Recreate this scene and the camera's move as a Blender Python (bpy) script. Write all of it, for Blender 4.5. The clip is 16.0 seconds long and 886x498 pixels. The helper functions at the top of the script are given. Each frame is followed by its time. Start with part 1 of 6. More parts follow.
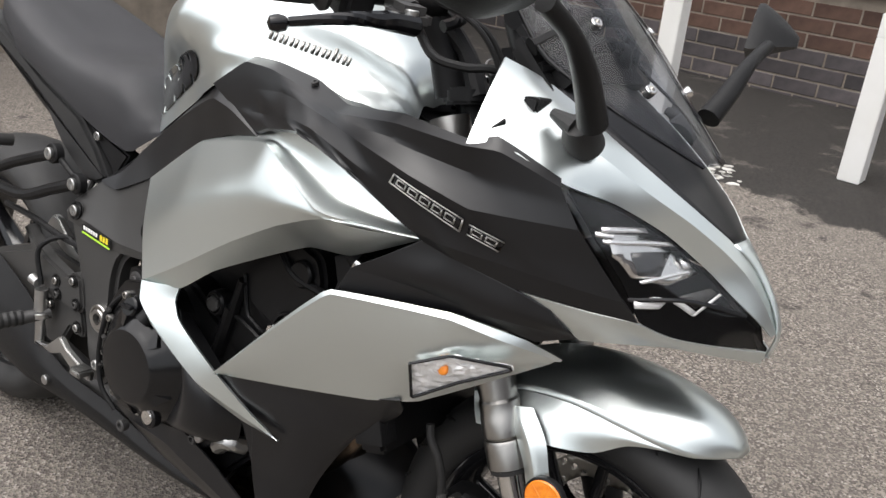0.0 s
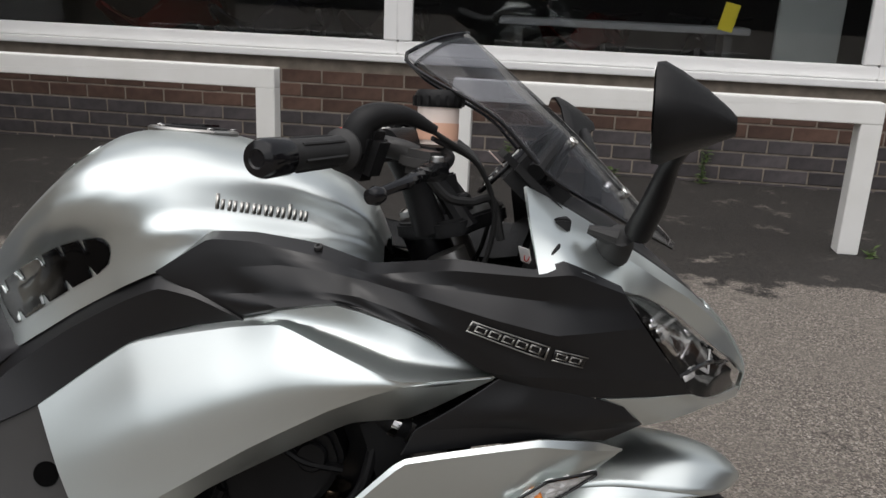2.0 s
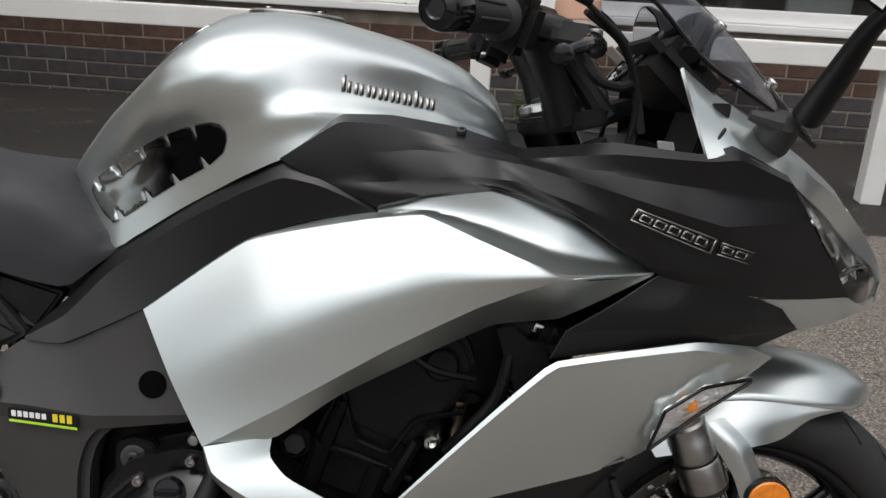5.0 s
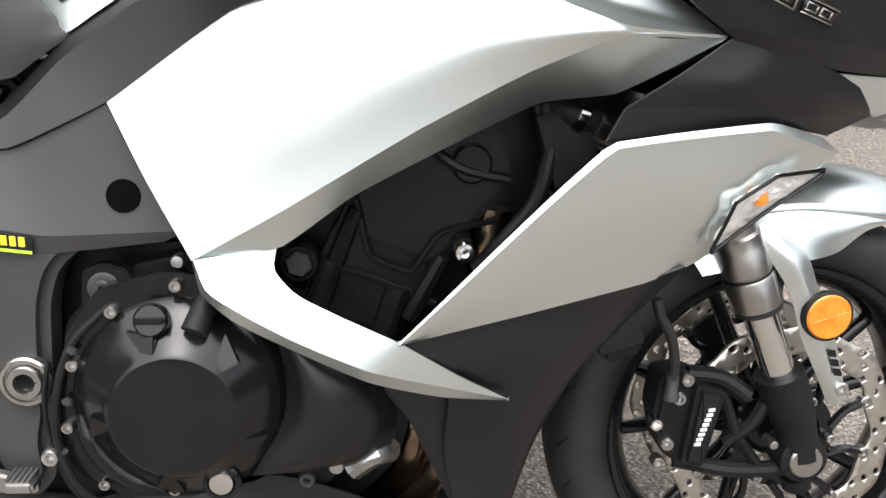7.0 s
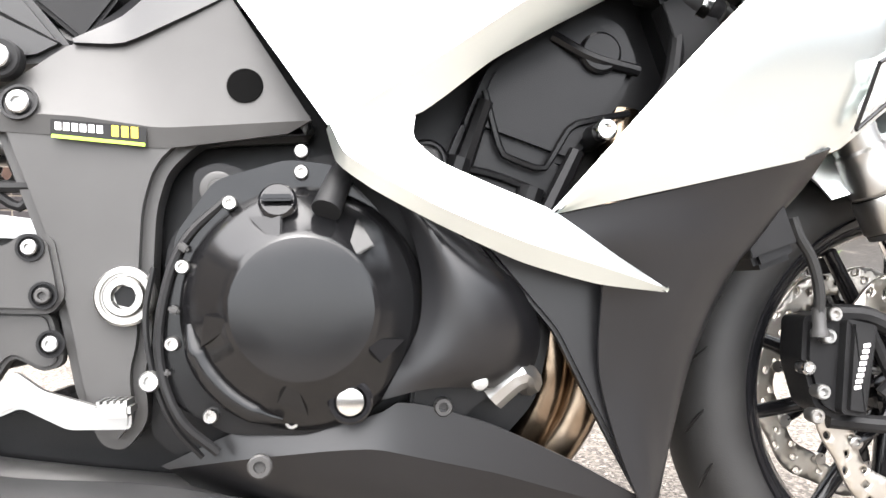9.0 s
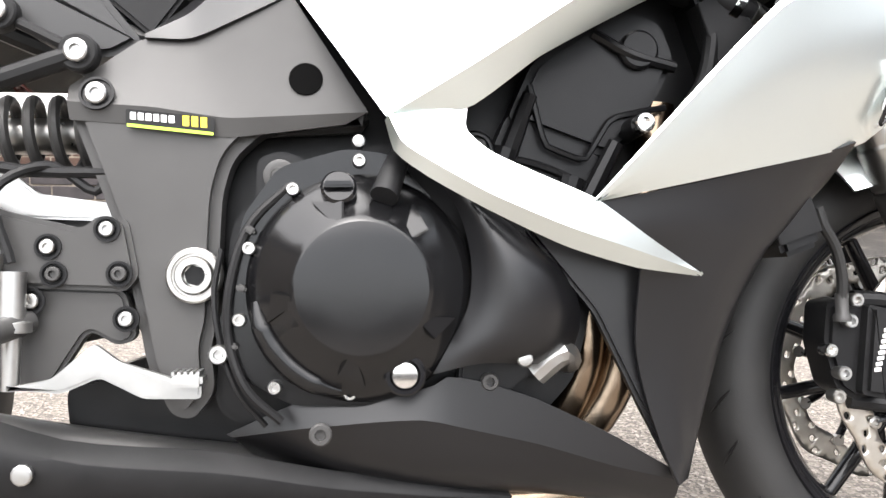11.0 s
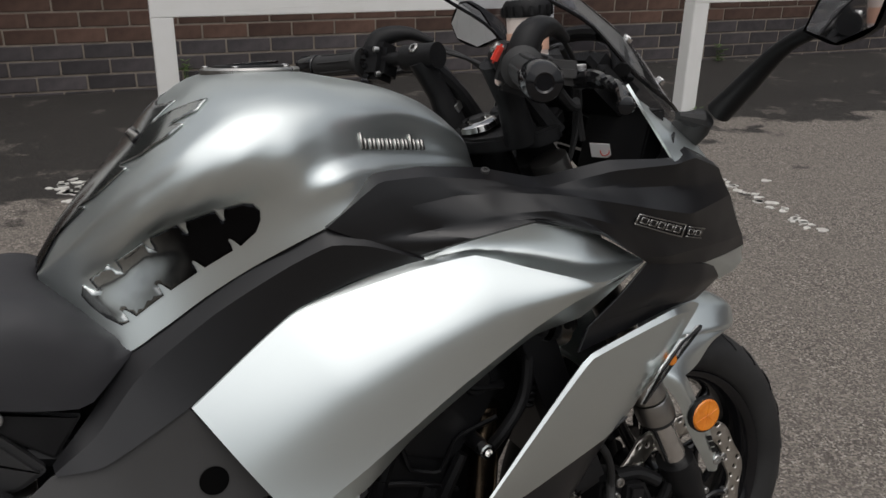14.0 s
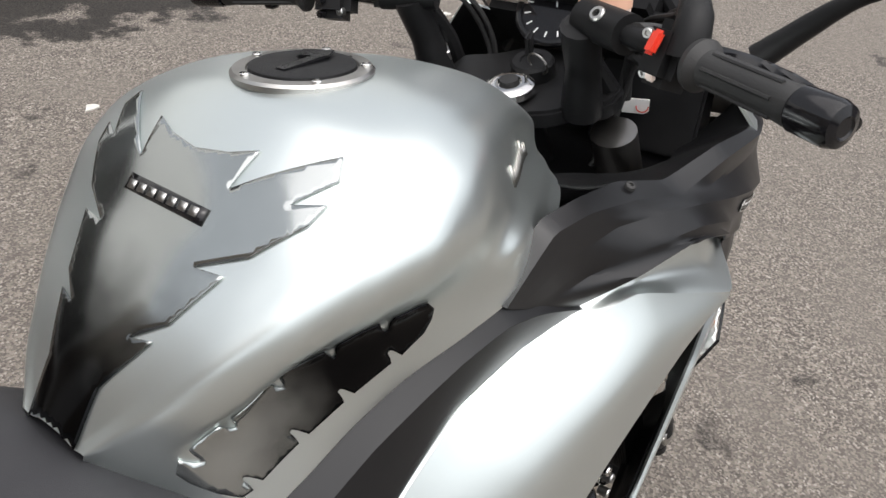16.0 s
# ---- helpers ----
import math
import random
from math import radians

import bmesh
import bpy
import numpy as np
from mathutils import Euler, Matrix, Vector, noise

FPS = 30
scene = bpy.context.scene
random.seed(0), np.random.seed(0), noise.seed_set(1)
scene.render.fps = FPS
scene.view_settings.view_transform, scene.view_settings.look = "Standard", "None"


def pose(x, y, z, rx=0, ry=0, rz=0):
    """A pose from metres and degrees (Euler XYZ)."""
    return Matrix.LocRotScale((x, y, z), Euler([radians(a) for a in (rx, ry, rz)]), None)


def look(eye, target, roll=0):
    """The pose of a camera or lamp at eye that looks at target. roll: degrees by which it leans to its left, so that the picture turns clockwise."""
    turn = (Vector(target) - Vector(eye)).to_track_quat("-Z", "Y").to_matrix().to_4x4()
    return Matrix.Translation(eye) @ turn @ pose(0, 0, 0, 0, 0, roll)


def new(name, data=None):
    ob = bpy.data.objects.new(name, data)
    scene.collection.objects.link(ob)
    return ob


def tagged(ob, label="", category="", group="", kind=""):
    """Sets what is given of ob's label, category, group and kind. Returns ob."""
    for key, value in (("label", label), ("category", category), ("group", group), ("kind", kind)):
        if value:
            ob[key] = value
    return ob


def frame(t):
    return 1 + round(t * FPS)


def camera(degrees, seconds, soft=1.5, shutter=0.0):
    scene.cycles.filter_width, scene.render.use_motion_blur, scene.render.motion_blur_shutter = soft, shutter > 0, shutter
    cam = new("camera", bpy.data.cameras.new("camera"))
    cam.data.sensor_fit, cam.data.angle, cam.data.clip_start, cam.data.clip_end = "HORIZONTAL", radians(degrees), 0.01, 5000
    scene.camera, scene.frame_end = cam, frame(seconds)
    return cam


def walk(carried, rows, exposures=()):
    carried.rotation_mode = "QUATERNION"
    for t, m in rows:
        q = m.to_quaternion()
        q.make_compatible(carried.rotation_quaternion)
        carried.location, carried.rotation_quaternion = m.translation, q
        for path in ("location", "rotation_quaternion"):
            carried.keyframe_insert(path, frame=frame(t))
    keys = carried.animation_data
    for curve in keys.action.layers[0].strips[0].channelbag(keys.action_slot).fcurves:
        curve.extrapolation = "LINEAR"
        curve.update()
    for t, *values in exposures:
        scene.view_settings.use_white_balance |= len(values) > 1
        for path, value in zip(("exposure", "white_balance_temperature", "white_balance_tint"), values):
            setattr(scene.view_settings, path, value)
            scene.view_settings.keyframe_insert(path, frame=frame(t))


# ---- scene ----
cam = camera(55.1, 16.0)
ROWS = [
    # seconds, x, y, z, turn about x, y, z
    (0, 0.344, -0.860, 1.242, 65.51, -4.50, 36.32),
    (0.5, 0.204, -0.901, 1.251, 67.59, -3.95, 25.72),
    (1, 0.064, -0.969, 1.271, 70.00, -3.42, 15.36),
    (1.5, -0.104, -1.091, 1.281, 72.20, -2.51, 7.45),
    (2, -0.265, -1.025, 1.279, 72.36, -2.44, 1.86),
    (2.5, -0.364, -0.977, 1.280, 72.85, -3.10, -1.47),
    (3, -0.428, -1.039, 1.277, 73.37, -4.02, -3.32),
    (5.5, -0.453, -0.922, 1.104, 68.12, -2.69, 1.21),
    (6, -0.440, -0.864, 1.052, 65.91, -3.18, 0.54),
    (6.5, -0.464, -0.848, 1.011, 65.55, -3.11, -2.69),
    (7, -0.544, -0.882, 0.952, 66.04, -3.04, -4.11),
    (7.5, -0.573, -0.930, 0.908, 67.15, -3.48, -3.50),
    (8, -0.616, -0.915, 0.805, 68.70, -3.49, -4.52),
    (8.5, -0.675, -0.891, 0.670, 75.02, -3.15, -6.42),
    (9, -0.699, -0.898, 0.590, 83.08, -0.56, -6.93),
    (9.5, -0.714, -0.923, 0.558, 84.26, -1.25, -6.64),
    (12, -0.751, -0.975, 0.693, 77.68, 0.21, -5.57),
    (12.5, -0.747, -1.046, 0.936, 73.28, 1.65, -6.06),
    (13, -0.819, -1.094, 1.193, 69.26, 0.03, -13.18),
    (13.5, -0.857, -1.073, 1.234, 69.53, -1.27, -19.61),
    (14, -0.907, -0.898, 1.271, 67.10, -1.18, -25.85),
    (14.5, -1.020, -0.752, 1.288, 64.27, -1.83, -34.53),
    (15, -1.118, -0.632, 1.319, 61.26, -2.88, -42.06),
    (15.5, -1.097, -0.448, 1.330, 57.56, -5.12, -46.19),
    (16, -1.131, -0.324, 1.354, 55.55, -7.00, -50.70),
]
EXPOSURES = [(0.0, 0.8), (0.5, 0.65), (1.0, 0.5), (1.5, 0.35), (2.0, 0.05), (3.0, -0.1), (5.5, 0.2), (6.0, 0.6), (6.5, 0.95), (7.0, 1.35), (8.0, 2.15), (8.5, 2.68), (9.0, 2.8), (9.7, 2.72), (12.0, 2.08), (12.5, 2.0), (13.0, 1.25), (13.5, 0.3), (14.0, -0.25), (14.5, -0.25), (15.0, 0.0), (15.5, 0.3), (16.0, 0.75)]
walk(cam, [(t, pose(x, y, z, rx, ry, rz)) for t, x, y, z, rx, ry, rz in ROWS], EXPOSURES)

# ---- light: overcast sky and a broad weak sun ----
world = bpy.data.worlds.new("sky")
scene.world = world
world.use_nodes = True
wn, wl = world.node_tree.nodes, world.node_tree.links
sky = wn.new("ShaderNodeTexSky")
sky.sky_type = "NISHITA"
sky.sun_disc = False
sky.sun_elevation, sky.sun_rotation = radians(73), radians(206)
sky.air_density, sky.dust_density, sky.ozone_density = 1.0, 4.0, 0.5
grey = wn.new("ShaderNodeHueSaturation")
grey.inputs["Saturation"].default_value = 0.22
wl.new(sky.outputs["Color"], grey.inputs["Color"])
wl.new(grey.outputs["Color"], wn["Background"].inputs["Color"])
wn["Background"].inputs["Strength"].default_value = 0.15
sun_data = bpy.data.lights.new("sun", "SUN")
sun_data.energy, sun_data.angle, sun_data.color = 1.45, radians(105), (1.0, 0.945, 0.925)
sun = new("sun", sun_data)
sun.matrix_world = look((-1.0, -2.05, 7.5), (0, 0, 0))


# ---- materials ----
def material(name, colour, rough=0.5, metal=0.0, colour2=None, scale=8.0, fine=0.0, fine_scale=400.0, rough_var=0.08, coat=0.0, flake=0.0, spec=0.5, per_piece=0.0):
    m = bpy.data.materials.new(name)
    m.use_nodes = True
    n, l = m.node_tree.nodes, m.node_tree.links
    b = n["Principled BSDF"]
    co = n.new("ShaderNodeTexCoord")
    big = n.new("ShaderNodeTexNoise")
    big.inputs["Scale"].default_value, big.inputs["Detail"].default_value = scale, 6.0
    l.new(co.outputs["Object"], big.inputs["Vector"])
    mix = n.new("ShaderNodeMix")
    mix.data_type = "RGBA"
    c2 = colour2 or tuple(min(1, c * 1.12) for c in colour)
    mix.inputs["A"].default_value, mix.inputs["B"].default_value = (*colour, 1), (*c2, 1)
    ramp = n.new("ShaderNodeMapRange")
    ramp.inputs["From Min"].default_value, ramp.inputs["From Max"].default_value = 0.35, 0.65
    l.new(big.outputs["Fac"], ramp.inputs["Value"])
    l.new(ramp.outputs["Result"], mix.inputs["Factor"])
    out = mix.outputs["Result"]
    small = n.new("ShaderNodeTexNoise")
    small.inputs["Scale"].default_value, small.inputs["Detail"].default_value = fine_scale, 3.0
    l.new(co.outputs["Object"], small.inputs["Vector"])
    if flake or per_piece:
        hsv = n.new("ShaderNodeHueSaturation")
        l.new(out, hsv.inputs["Color"])
        val = n.new("ShaderNodeMapRange")
        amount = flake or per_piece
        val.inputs["To Min"].default_value, val.inputs["To Max"].default_value = 1 - amount, 1 + amount
        if per_piece:
            info = n.new("ShaderNodeObjectInfo")
            l.new(info.outputs["Random"], val.inputs["Value"])
        else:
            val.inputs["From Min"].default_value, val.inputs["From Max"].default_value = 0.3, 0.7
            l.new(small.outputs["Fac"], val.inputs["Value"])
        l.new(val.outputs["Result"], hsv.inputs["Value"])
        out = hsv.outputs["Color"]
    l.new(out, b.inputs["Base Color"])
    rr = n.new("ShaderNodeMapRange")
    rr.inputs["To Min"].default_value, rr.inputs["To Max"].default_value = max(0.02, rough - rough_var), min(1, rough + rough_var)
    l.new(big.outputs["Fac"], rr.inputs["Value"])
    l.new(rr.outputs["Result"], b.inputs["Roughness"])
    b.inputs["Metallic"].default_value = metal
    b.inputs["Coat Weight"].default_value = coat
    b.inputs["Specular IOR Level"].default_value = spec
    if fine:
        bump = n.new("ShaderNodeBump")
        bump.inputs["Strength"].default_value, bump.inputs["Distance"].default_value = fine, 0.001
        l.new(small.outputs["Fac"], bump.inputs["Height"])
        l.new(bump.outputs["Normal"], b.inputs["Normal"])
    return m


def glassy(name, colour, rough=0.02, head_on=0.03):
    """Thin clear sheet: tinted see-through with a gloss that grows towards grazing view."""
    m = bpy.data.materials.new(name)
    m.use_nodes = True
    n, l = m.node_tree.nodes, m.node_tree.links
    n.remove(n["Principled BSDF"])
    clear, gloss, mix = n.new("ShaderNodeBsdfTransparent"), n.new("ShaderNodeBsdfGlossy"), n.new("ShaderNodeMixShader")
    weight, power, span = n.new("ShaderNodeLayerWeight"), n.new("ShaderNodeMath"), n.new("ShaderNodeMapRange")
    clear.inputs["Color"].default_value = (*colour, 1)
    gloss.inputs["Roughness"].default_value = rough
    power.operation, power.inputs[1].default_value = "POWER", 4.0
    span.inputs["To Min"].default_value, span.inputs["To Max"].default_value = head_on, 0.7
    l.new(weight.outputs["Facing"], power.inputs[0])
    l.new(power.outputs[0], span.inputs["Value"])
    l.new(span.outputs["Result"], mix.inputs["Fac"])
    l.new(clear.outputs["BSDF"], mix.inputs[1])
    l.new(gloss.outputs["BSDF"], mix.inputs[2])
    l.new(mix.outputs["Shader"], n["Material Output"].inputs["Surface"])
    return m


SILVER = material("matt_silver_paint", (0.715, 0.768, 0.757), 0.32, 0.97, (0.735, 0.788, 0.777), 3, 0.0, 2500, 0.02, flake=0.015)
BLACK = material("satin_black_paint", (0.006, 0.006, 0.0068), 0.34, 0.0, (0.008, 0.008, 0.009), 5, 0.03, 1800, 0.05, spec=0.45)
PLASTIC = material("black_plastic", (0.008, 0.008, 0.0085), 0.46, 0.0, (0.012, 0.012, 0.0125), 20, 0.25, 1500, 0.1, spec=0.2)
DARKGREY = material("dark_grey_coated_metal", (0.050, 0.049, 0.048), 0.42, 0.2, (0.058, 0.057, 0.056), 9, 0.15, 1600, 0.05, spec=0.3)
ENGINE = material("black_engine_paint", (0.005, 0.005, 0.0055), 0.32, 0.1, (0.008, 0.008, 0.0085), 12, 0.2, 900, 0.1, spec=0.25)
GLOSS = material("gloss_black_cover", (0.006, 0.006, 0.007), 0.12, 0.0, (0.008, 0.008, 0.009), 12, 0.03, 900, 0.04, spec=0.4)
COVER = material("satin_black_cover", (0.005, 0.005, 0.0055), 0.16, 0.0, (0.008, 0.008, 0.0085), 14, 0.05, 900, 0.04, spec=0.4)
TAIL = material("dark_grey_moulding", (0.022, 0.022, 0.0225), 0.42, 0.0, (0.028, 0.028, 0.0285), 9, 0.2, 1500, 0.06, spec=0.4)
RUBBER = material("tyre_rubber", (0.010, 0.010, 0.0102), 0.62, 0.0, (0.020, 0.0198, 0.0195), 14, 0.3, 700, 0.1)
VINYL = material("seat_vinyl", (0.026, 0.026, 0.029), 0.5, 0.0, (0.033, 0.033, 0.036), 10, 0.6, 1300, 0.06, spec=0.4)
CHROME = material("chrome", (0.75, 0.74, 0.72), 0.12, 1.0, (0.8, 0.79, 0.77), 30, 0.02, 600, 0.05)
STEEL = material("brushed_steel", (0.40, 0.39, 0.375), 0.3, 1.0, (0.48, 0.47, 0.45), 40, 0.1, 1500, 0.1)
DISC = material("brake_disc_steel", (0.55, 0.52, 0.47), 0.35, 1.0, (0.62, 0.59, 0.54), 60, 0.12, 2200, 0.1)
PIPE = material("heated_steel_pipe", (0.20, 0.145, 0.10), 0.24, 1.0, (0.34, 0.27, 0.20), 25, 0.05, 900, 0.08)
ALLOY = material("cast_aluminium", (0.42, 0.42, 0.415), 0.36, 1.0, (0.50, 0.50, 0.49), 25, 0.15, 1200, 0.1)
AMBER = material("amber_reflector", (0.75, 0.2, 0.01), 0.2, 0.0, (0.85, 0.27, 0.02), 90, 0.8, 700, 0.05, coat=0.6)
CLEAR = glassy("clear_lens", (0.98, 0.98, 0.98), 0.02)
SMOKE = glassy("smoked_screen", (0.76, 0.765, 0.785), 0.02)
WHITE = material("white_gloss_paint", (0.82, 0.82, 0.80), 0.4, 0.0, (0.77, 0.77, 0.74), 4, 0.05, 300, 0.1)
UPVC = material("white_window_plastic", (0.84, 0.84, 0.83), 0.35, 0.0, (0.80, 0.80, 0.79), 3, 0.02, 300, 0.06)
BROWN = material("brown_brick", (0.072, 0.039, 0.028), 0.85, 0.0, (0.110, 0.063, 0.046), 12, 0.8, 350, 0.08, per_piece=0.28)
BLUEBRICK = material("dark_grey_brick", (0.045, 0.040, 0.042), 0.75, 0.0, (0.075, 0.065, 0.067), 12, 0.8, 350, 0.08, per_piece=0.35)
MORTAR = material("mortar", (0.19, 0.16, 0.13), 0.95, 0.0, (0.28, 0.24, 0.195), 9, 0.8, 250, 0.05)
# dark colour puts the room's dimness into its surfaces
INTERIOR = material("interior_dimmed_by_colour", (0.05, 0.05, 0.05), 0.8, 0.0, (0.07, 0.07, 0.068), 3, 0.1, 200, 0.05)
PADGLOSS = material("gloss_black_gel", (0.01, 0.01, 0.011), 0.09, 0.0, (0.013, 0.013, 0.014), 20, 0.03, 300, 0.03, coat=0.5)


def faded_film(name, dark_x, clear_x, clear):
    """Mirror-glossy film printed as a fade from black to silver along the motorcycle."""
    m = material(name, tuple(clear * c for c in (0.95, 1.0, 0.98)), 0.13, 0.96, tuple(clear * c for c in (1.05, 1.1, 1.08)), 12, 0.0, 300, 0.02)
    n, l = m.node_tree.nodes, m.node_tree.links
    b = n["Principled BSDF"]
    old = b.inputs["Base Color"].links[0].from_socket
    co, sep, fade, mix, cloud = n.new("ShaderNodeTexCoord"), n.new("ShaderNodeSeparateXYZ"), n.new("ShaderNodeMapRange"), n.new("ShaderNodeMix"), n.new("ShaderNodeTexNoise")
    add = n.new("ShaderNodeMath")
    add.operation = "MULTIPLY_ADD"
    cloud.inputs["Scale"].default_value = 22.0
    l.new(co.outputs["Object"], cloud.inputs["Vector"])
    l.new(co.outputs["Object"], sep.inputs[0])
    l.new(cloud.outputs["Fac"], add.inputs[0])
    add.inputs[1].default_value = 0.06
    l.new(sep.outputs["X"], add.inputs[2])
    fade.inputs["From Min"].default_value, fade.inputs["From Max"].default_value = dark_x + 0.03, clear_x + 0.03
    fade.interpolation_type = "SMOOTHSTEP"
    l.new(add.outputs[0], fade.inputs["Value"])
    mix.data_type = "RGBA"
    mix.inputs["A"].default_value = (0.012, 0.012, 0.013, 1)
    l.new(fade.outputs["Result"], mix.inputs["Factor"])
    l.new(old, mix.inputs["B"])
    l.new(mix.outputs["Result"], b.inputs["Base Color"])
    return m


GRIPFILM = faded_film("knee_grip_film", -0.755, -0.85, 0.46)
BACKFILM = faded_film("tank_protector_film", -0.895, -0.80, 0.42)
FORKTUBE = material("gunmetal_fork_tube", (0.38, 0.37, 0.35), 0.3, 1.0, (0.43, 0.42, 0.40), 30, 0.08, 900, 0.06)
LEAF = material("weed_leaf", (0.07, 0.12, 0.03), 0.6, 0.0, (0.10, 0.15, 0.04), 30)
BARE = material("old_line_paint", (0.6, 0.59, 0.55), 0.8, 0.0, (0.45, 0.44, 0.41), 40, 0.5, 200, 0.05)
# near-black colour that stands in for the shade inside cavities
HOLE = material("cavity_shade_colour", (0.002, 0.002, 0.002), 0.9, spec=0.05)
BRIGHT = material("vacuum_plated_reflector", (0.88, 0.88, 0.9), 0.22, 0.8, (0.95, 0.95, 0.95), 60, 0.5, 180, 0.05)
CRYSTAL = material("faceted_reflector", (0.90, 0.90, 0.89), 0.2, 0.3, (0.95, 0.95, 0.95), 60, 0.0, 110, 0.05)
RED = material("red_plastic", (0.6, 0.04, 0.02), 0.4)
STICKER = material("white_sticker", (0.8, 0.8, 0.78), 0.45)
LIME = material("lime_print", (0.45, 0.75, 0.05), 0.4)
YELLOW = material("yellow_print", (0.75, 0.6, 0.03), 0.4)
ORANGE = material("orange_print", (0.8, 0.3, 0.02), 0.45)
FLUID = material("brake_reservoir_plastic", (0.75, 0.62, 0.55), 0.35, 0.0, (0.8, 0.7, 0.64), 12, 0.05, 300, 0.05)


def asphalt_material():
    m = bpy.data.materials.new("asphalt")
    m.use_nodes = True
    n, l = m.node_tree.nodes, m.node_tree.links
    b = n["Principled BSDF"]
    co = n.new("ShaderNodeTexCoord")

    def noise_at(scale, detail, rough=0.6):
        t = n.new("ShaderNodeTexNoise")
        t.inputs["Scale"].default_value, t.inputs["Detail"].default_value, t.inputs["Roughness"].default_value = scale, detail, rough
        l.new(co.outputs["Object"], t.inputs["Vector"])
        return t.outputs["Fac"]

    def ranged(v, a, c, d=0.0, e=1.0):
        r = n.new("ShaderNodeMapRange")
        for k, x in zip(("From Min", "From Max", "To Min", "To Max"), (a, c, d, e)):
            r.inputs[k].default_value = x
        l.new(v, r.inputs["Value"])
        return r.outputs["Result"]

    def maths(op, a, c):
        r = n.new("ShaderNodeMath")
        r.operation = op
        for i, x in enumerate((a, c)):
            if isinstance(x, float):
                r.inputs[i].default_value = x
            else:
                l.new(x, r.inputs[i])
        return r.outputs[0]

    def mixed(f, a, c):
        r = n.new("ShaderNodeMix")
        r.data_type = "RGBA"
        l.new(f, r.inputs["Factor"])
        for k, x in (("A", a), ("B", c)):
            if isinstance(x, tuple):
                r.inputs[k].default_value = (*x, 1)
            else:
                l.new(x, r.inputs[k])
        return r.outputs["Result"]

    stones = n.new("ShaderNodeTexVoronoi")
    stones.inputs["Scale"].default_value = 185.0
    l.new(co.outputs["Object"], stones.inputs["Vector"])
    stone = n.new("ShaderNodeSeparateColor")
    l.new(stones.outputs["Color"], stone.inputs["Color"])
    dry = mixed(ranged(stone.outputs[0], 0.25, 0.9), (0.062, 0.054, 0.047), (0.27, 0.238, 0.205))
    dry = mixed(ranged(stone.outputs[1], 0.90, 0.94), dry, (0.38, 0.35, 0.31))
    dry = mixed(ranged(noise_at(38.0, 3.0), 0.36, 0.62, 0.0, 0.4), dry, (0.095, 0.083, 0.071))
    dry = mixed(ranged(noise_at(2.5, 8.0), 0.40, 0.75, 0.0, 0.7), dry, (0.15, 0.133, 0.115))
    sep = n.new("ShaderNodeSeparateXYZ")
    l.new(co.outputs["Object"], sep.inputs[0])
    reach = maths("ADD", sep.outputs["Y"], maths("MULTIPLY", noise_at(1.6, 9.0, 0.62), 2.6))
    wet = ranged(reach, 4.0, 4.12)
    drip = ranged(noise_at(3.6, 7.0, 0.65), 0.63, 0.665)
    wet = maths("MAXIMUM", wet, maths("MULTIPLY", drip, 0.8))
    flaked = maths("MULTIPLY", ranged(noise_at(3.4, 8.0, 0.7), 0.58, 0.62), 0.4)
    wet = maths("SUBTRACT", wet, maths("MULTIPLY", wet, flaked))
    soaked = mixed(ranged(stone.outputs[0], 0.2, 0.95), (0.007, 0.006, 0.005), (0.034, 0.029, 0.024))
    l.new(mixed(wet, dry, soaked), b.inputs["Base Color"])
    l.new(ranged(wet, 0.0, 1.0, 0.93, 0.8), b.inputs["Roughness"])
    bump = n.new("ShaderNodeBump")
    bump.inputs["Strength"].default_value, bump.inputs["Distance"].default_value = 0.9, 0.004
    l.new(maths("ADD", stones.outputs["Distance"], noise_at(60.0, 4.0)), bump.inputs["Height"])
    l.new(bump.outputs["Normal"], b.inputs["Normal"])
    return m


ASPHALT = asphalt_material()


# ---- building blocks ----
def curve(points, n, soft=1.0):
    """n + 1 even steps along a line through the points; soft 0 keeps it straight between them."""
    p = np.array(points, float)
    if len(p) == 1:
        return np.repeat(p, n + 1, 0)
    d = np.r_[0, np.cumsum(np.maximum(np.linalg.norm(np.diff(p, axis=0), axis=1), 1e-6))]
    tang = np.gradient(p, d, axis=0) if len(p) > 2 else np.repeat((p[1:] - p[:1]) / d[-1], 2, 0)
    s = np.linspace(0, d[-1], n + 1)
    i = np.clip(np.searchsorted(d, s, "right") - 1, 0, len(p) - 2)
    h = (d[i + 1] - d[i])[:, None]
    u = ((s - d[i])[:, None]) / h
    line = p[i] * (1 - u) + p[i + 1] * u
    bend = (2 * u**3 - 3 * u**2 + 1) * p[i] + (u**3 - 2 * u**2 + u) * h * tang[i] + (3 * u**2 - 2 * u**3) * p[i + 1] + (u**3 - u**2) * h * tang[i + 1]
    return line * (1 - soft) + bend * soft


def grid_mesh(g, close_u=False, close_v=False):
    bm = bmesh.new()
    nv, nu = g.shape[:2]
    v = [[bm.verts.new(g[a, b]) for b in range(nu)] for a in range(nv)]
    for a in range(nv - (not close_v)):
        for b in range(nu - (not close_u)):
            bm.faces.new((v[a][b], v[a][(b + 1) % nu], v[(a + 1) % nv][(b + 1) % nu], v[(a + 1) % nv][b]))
    return bm


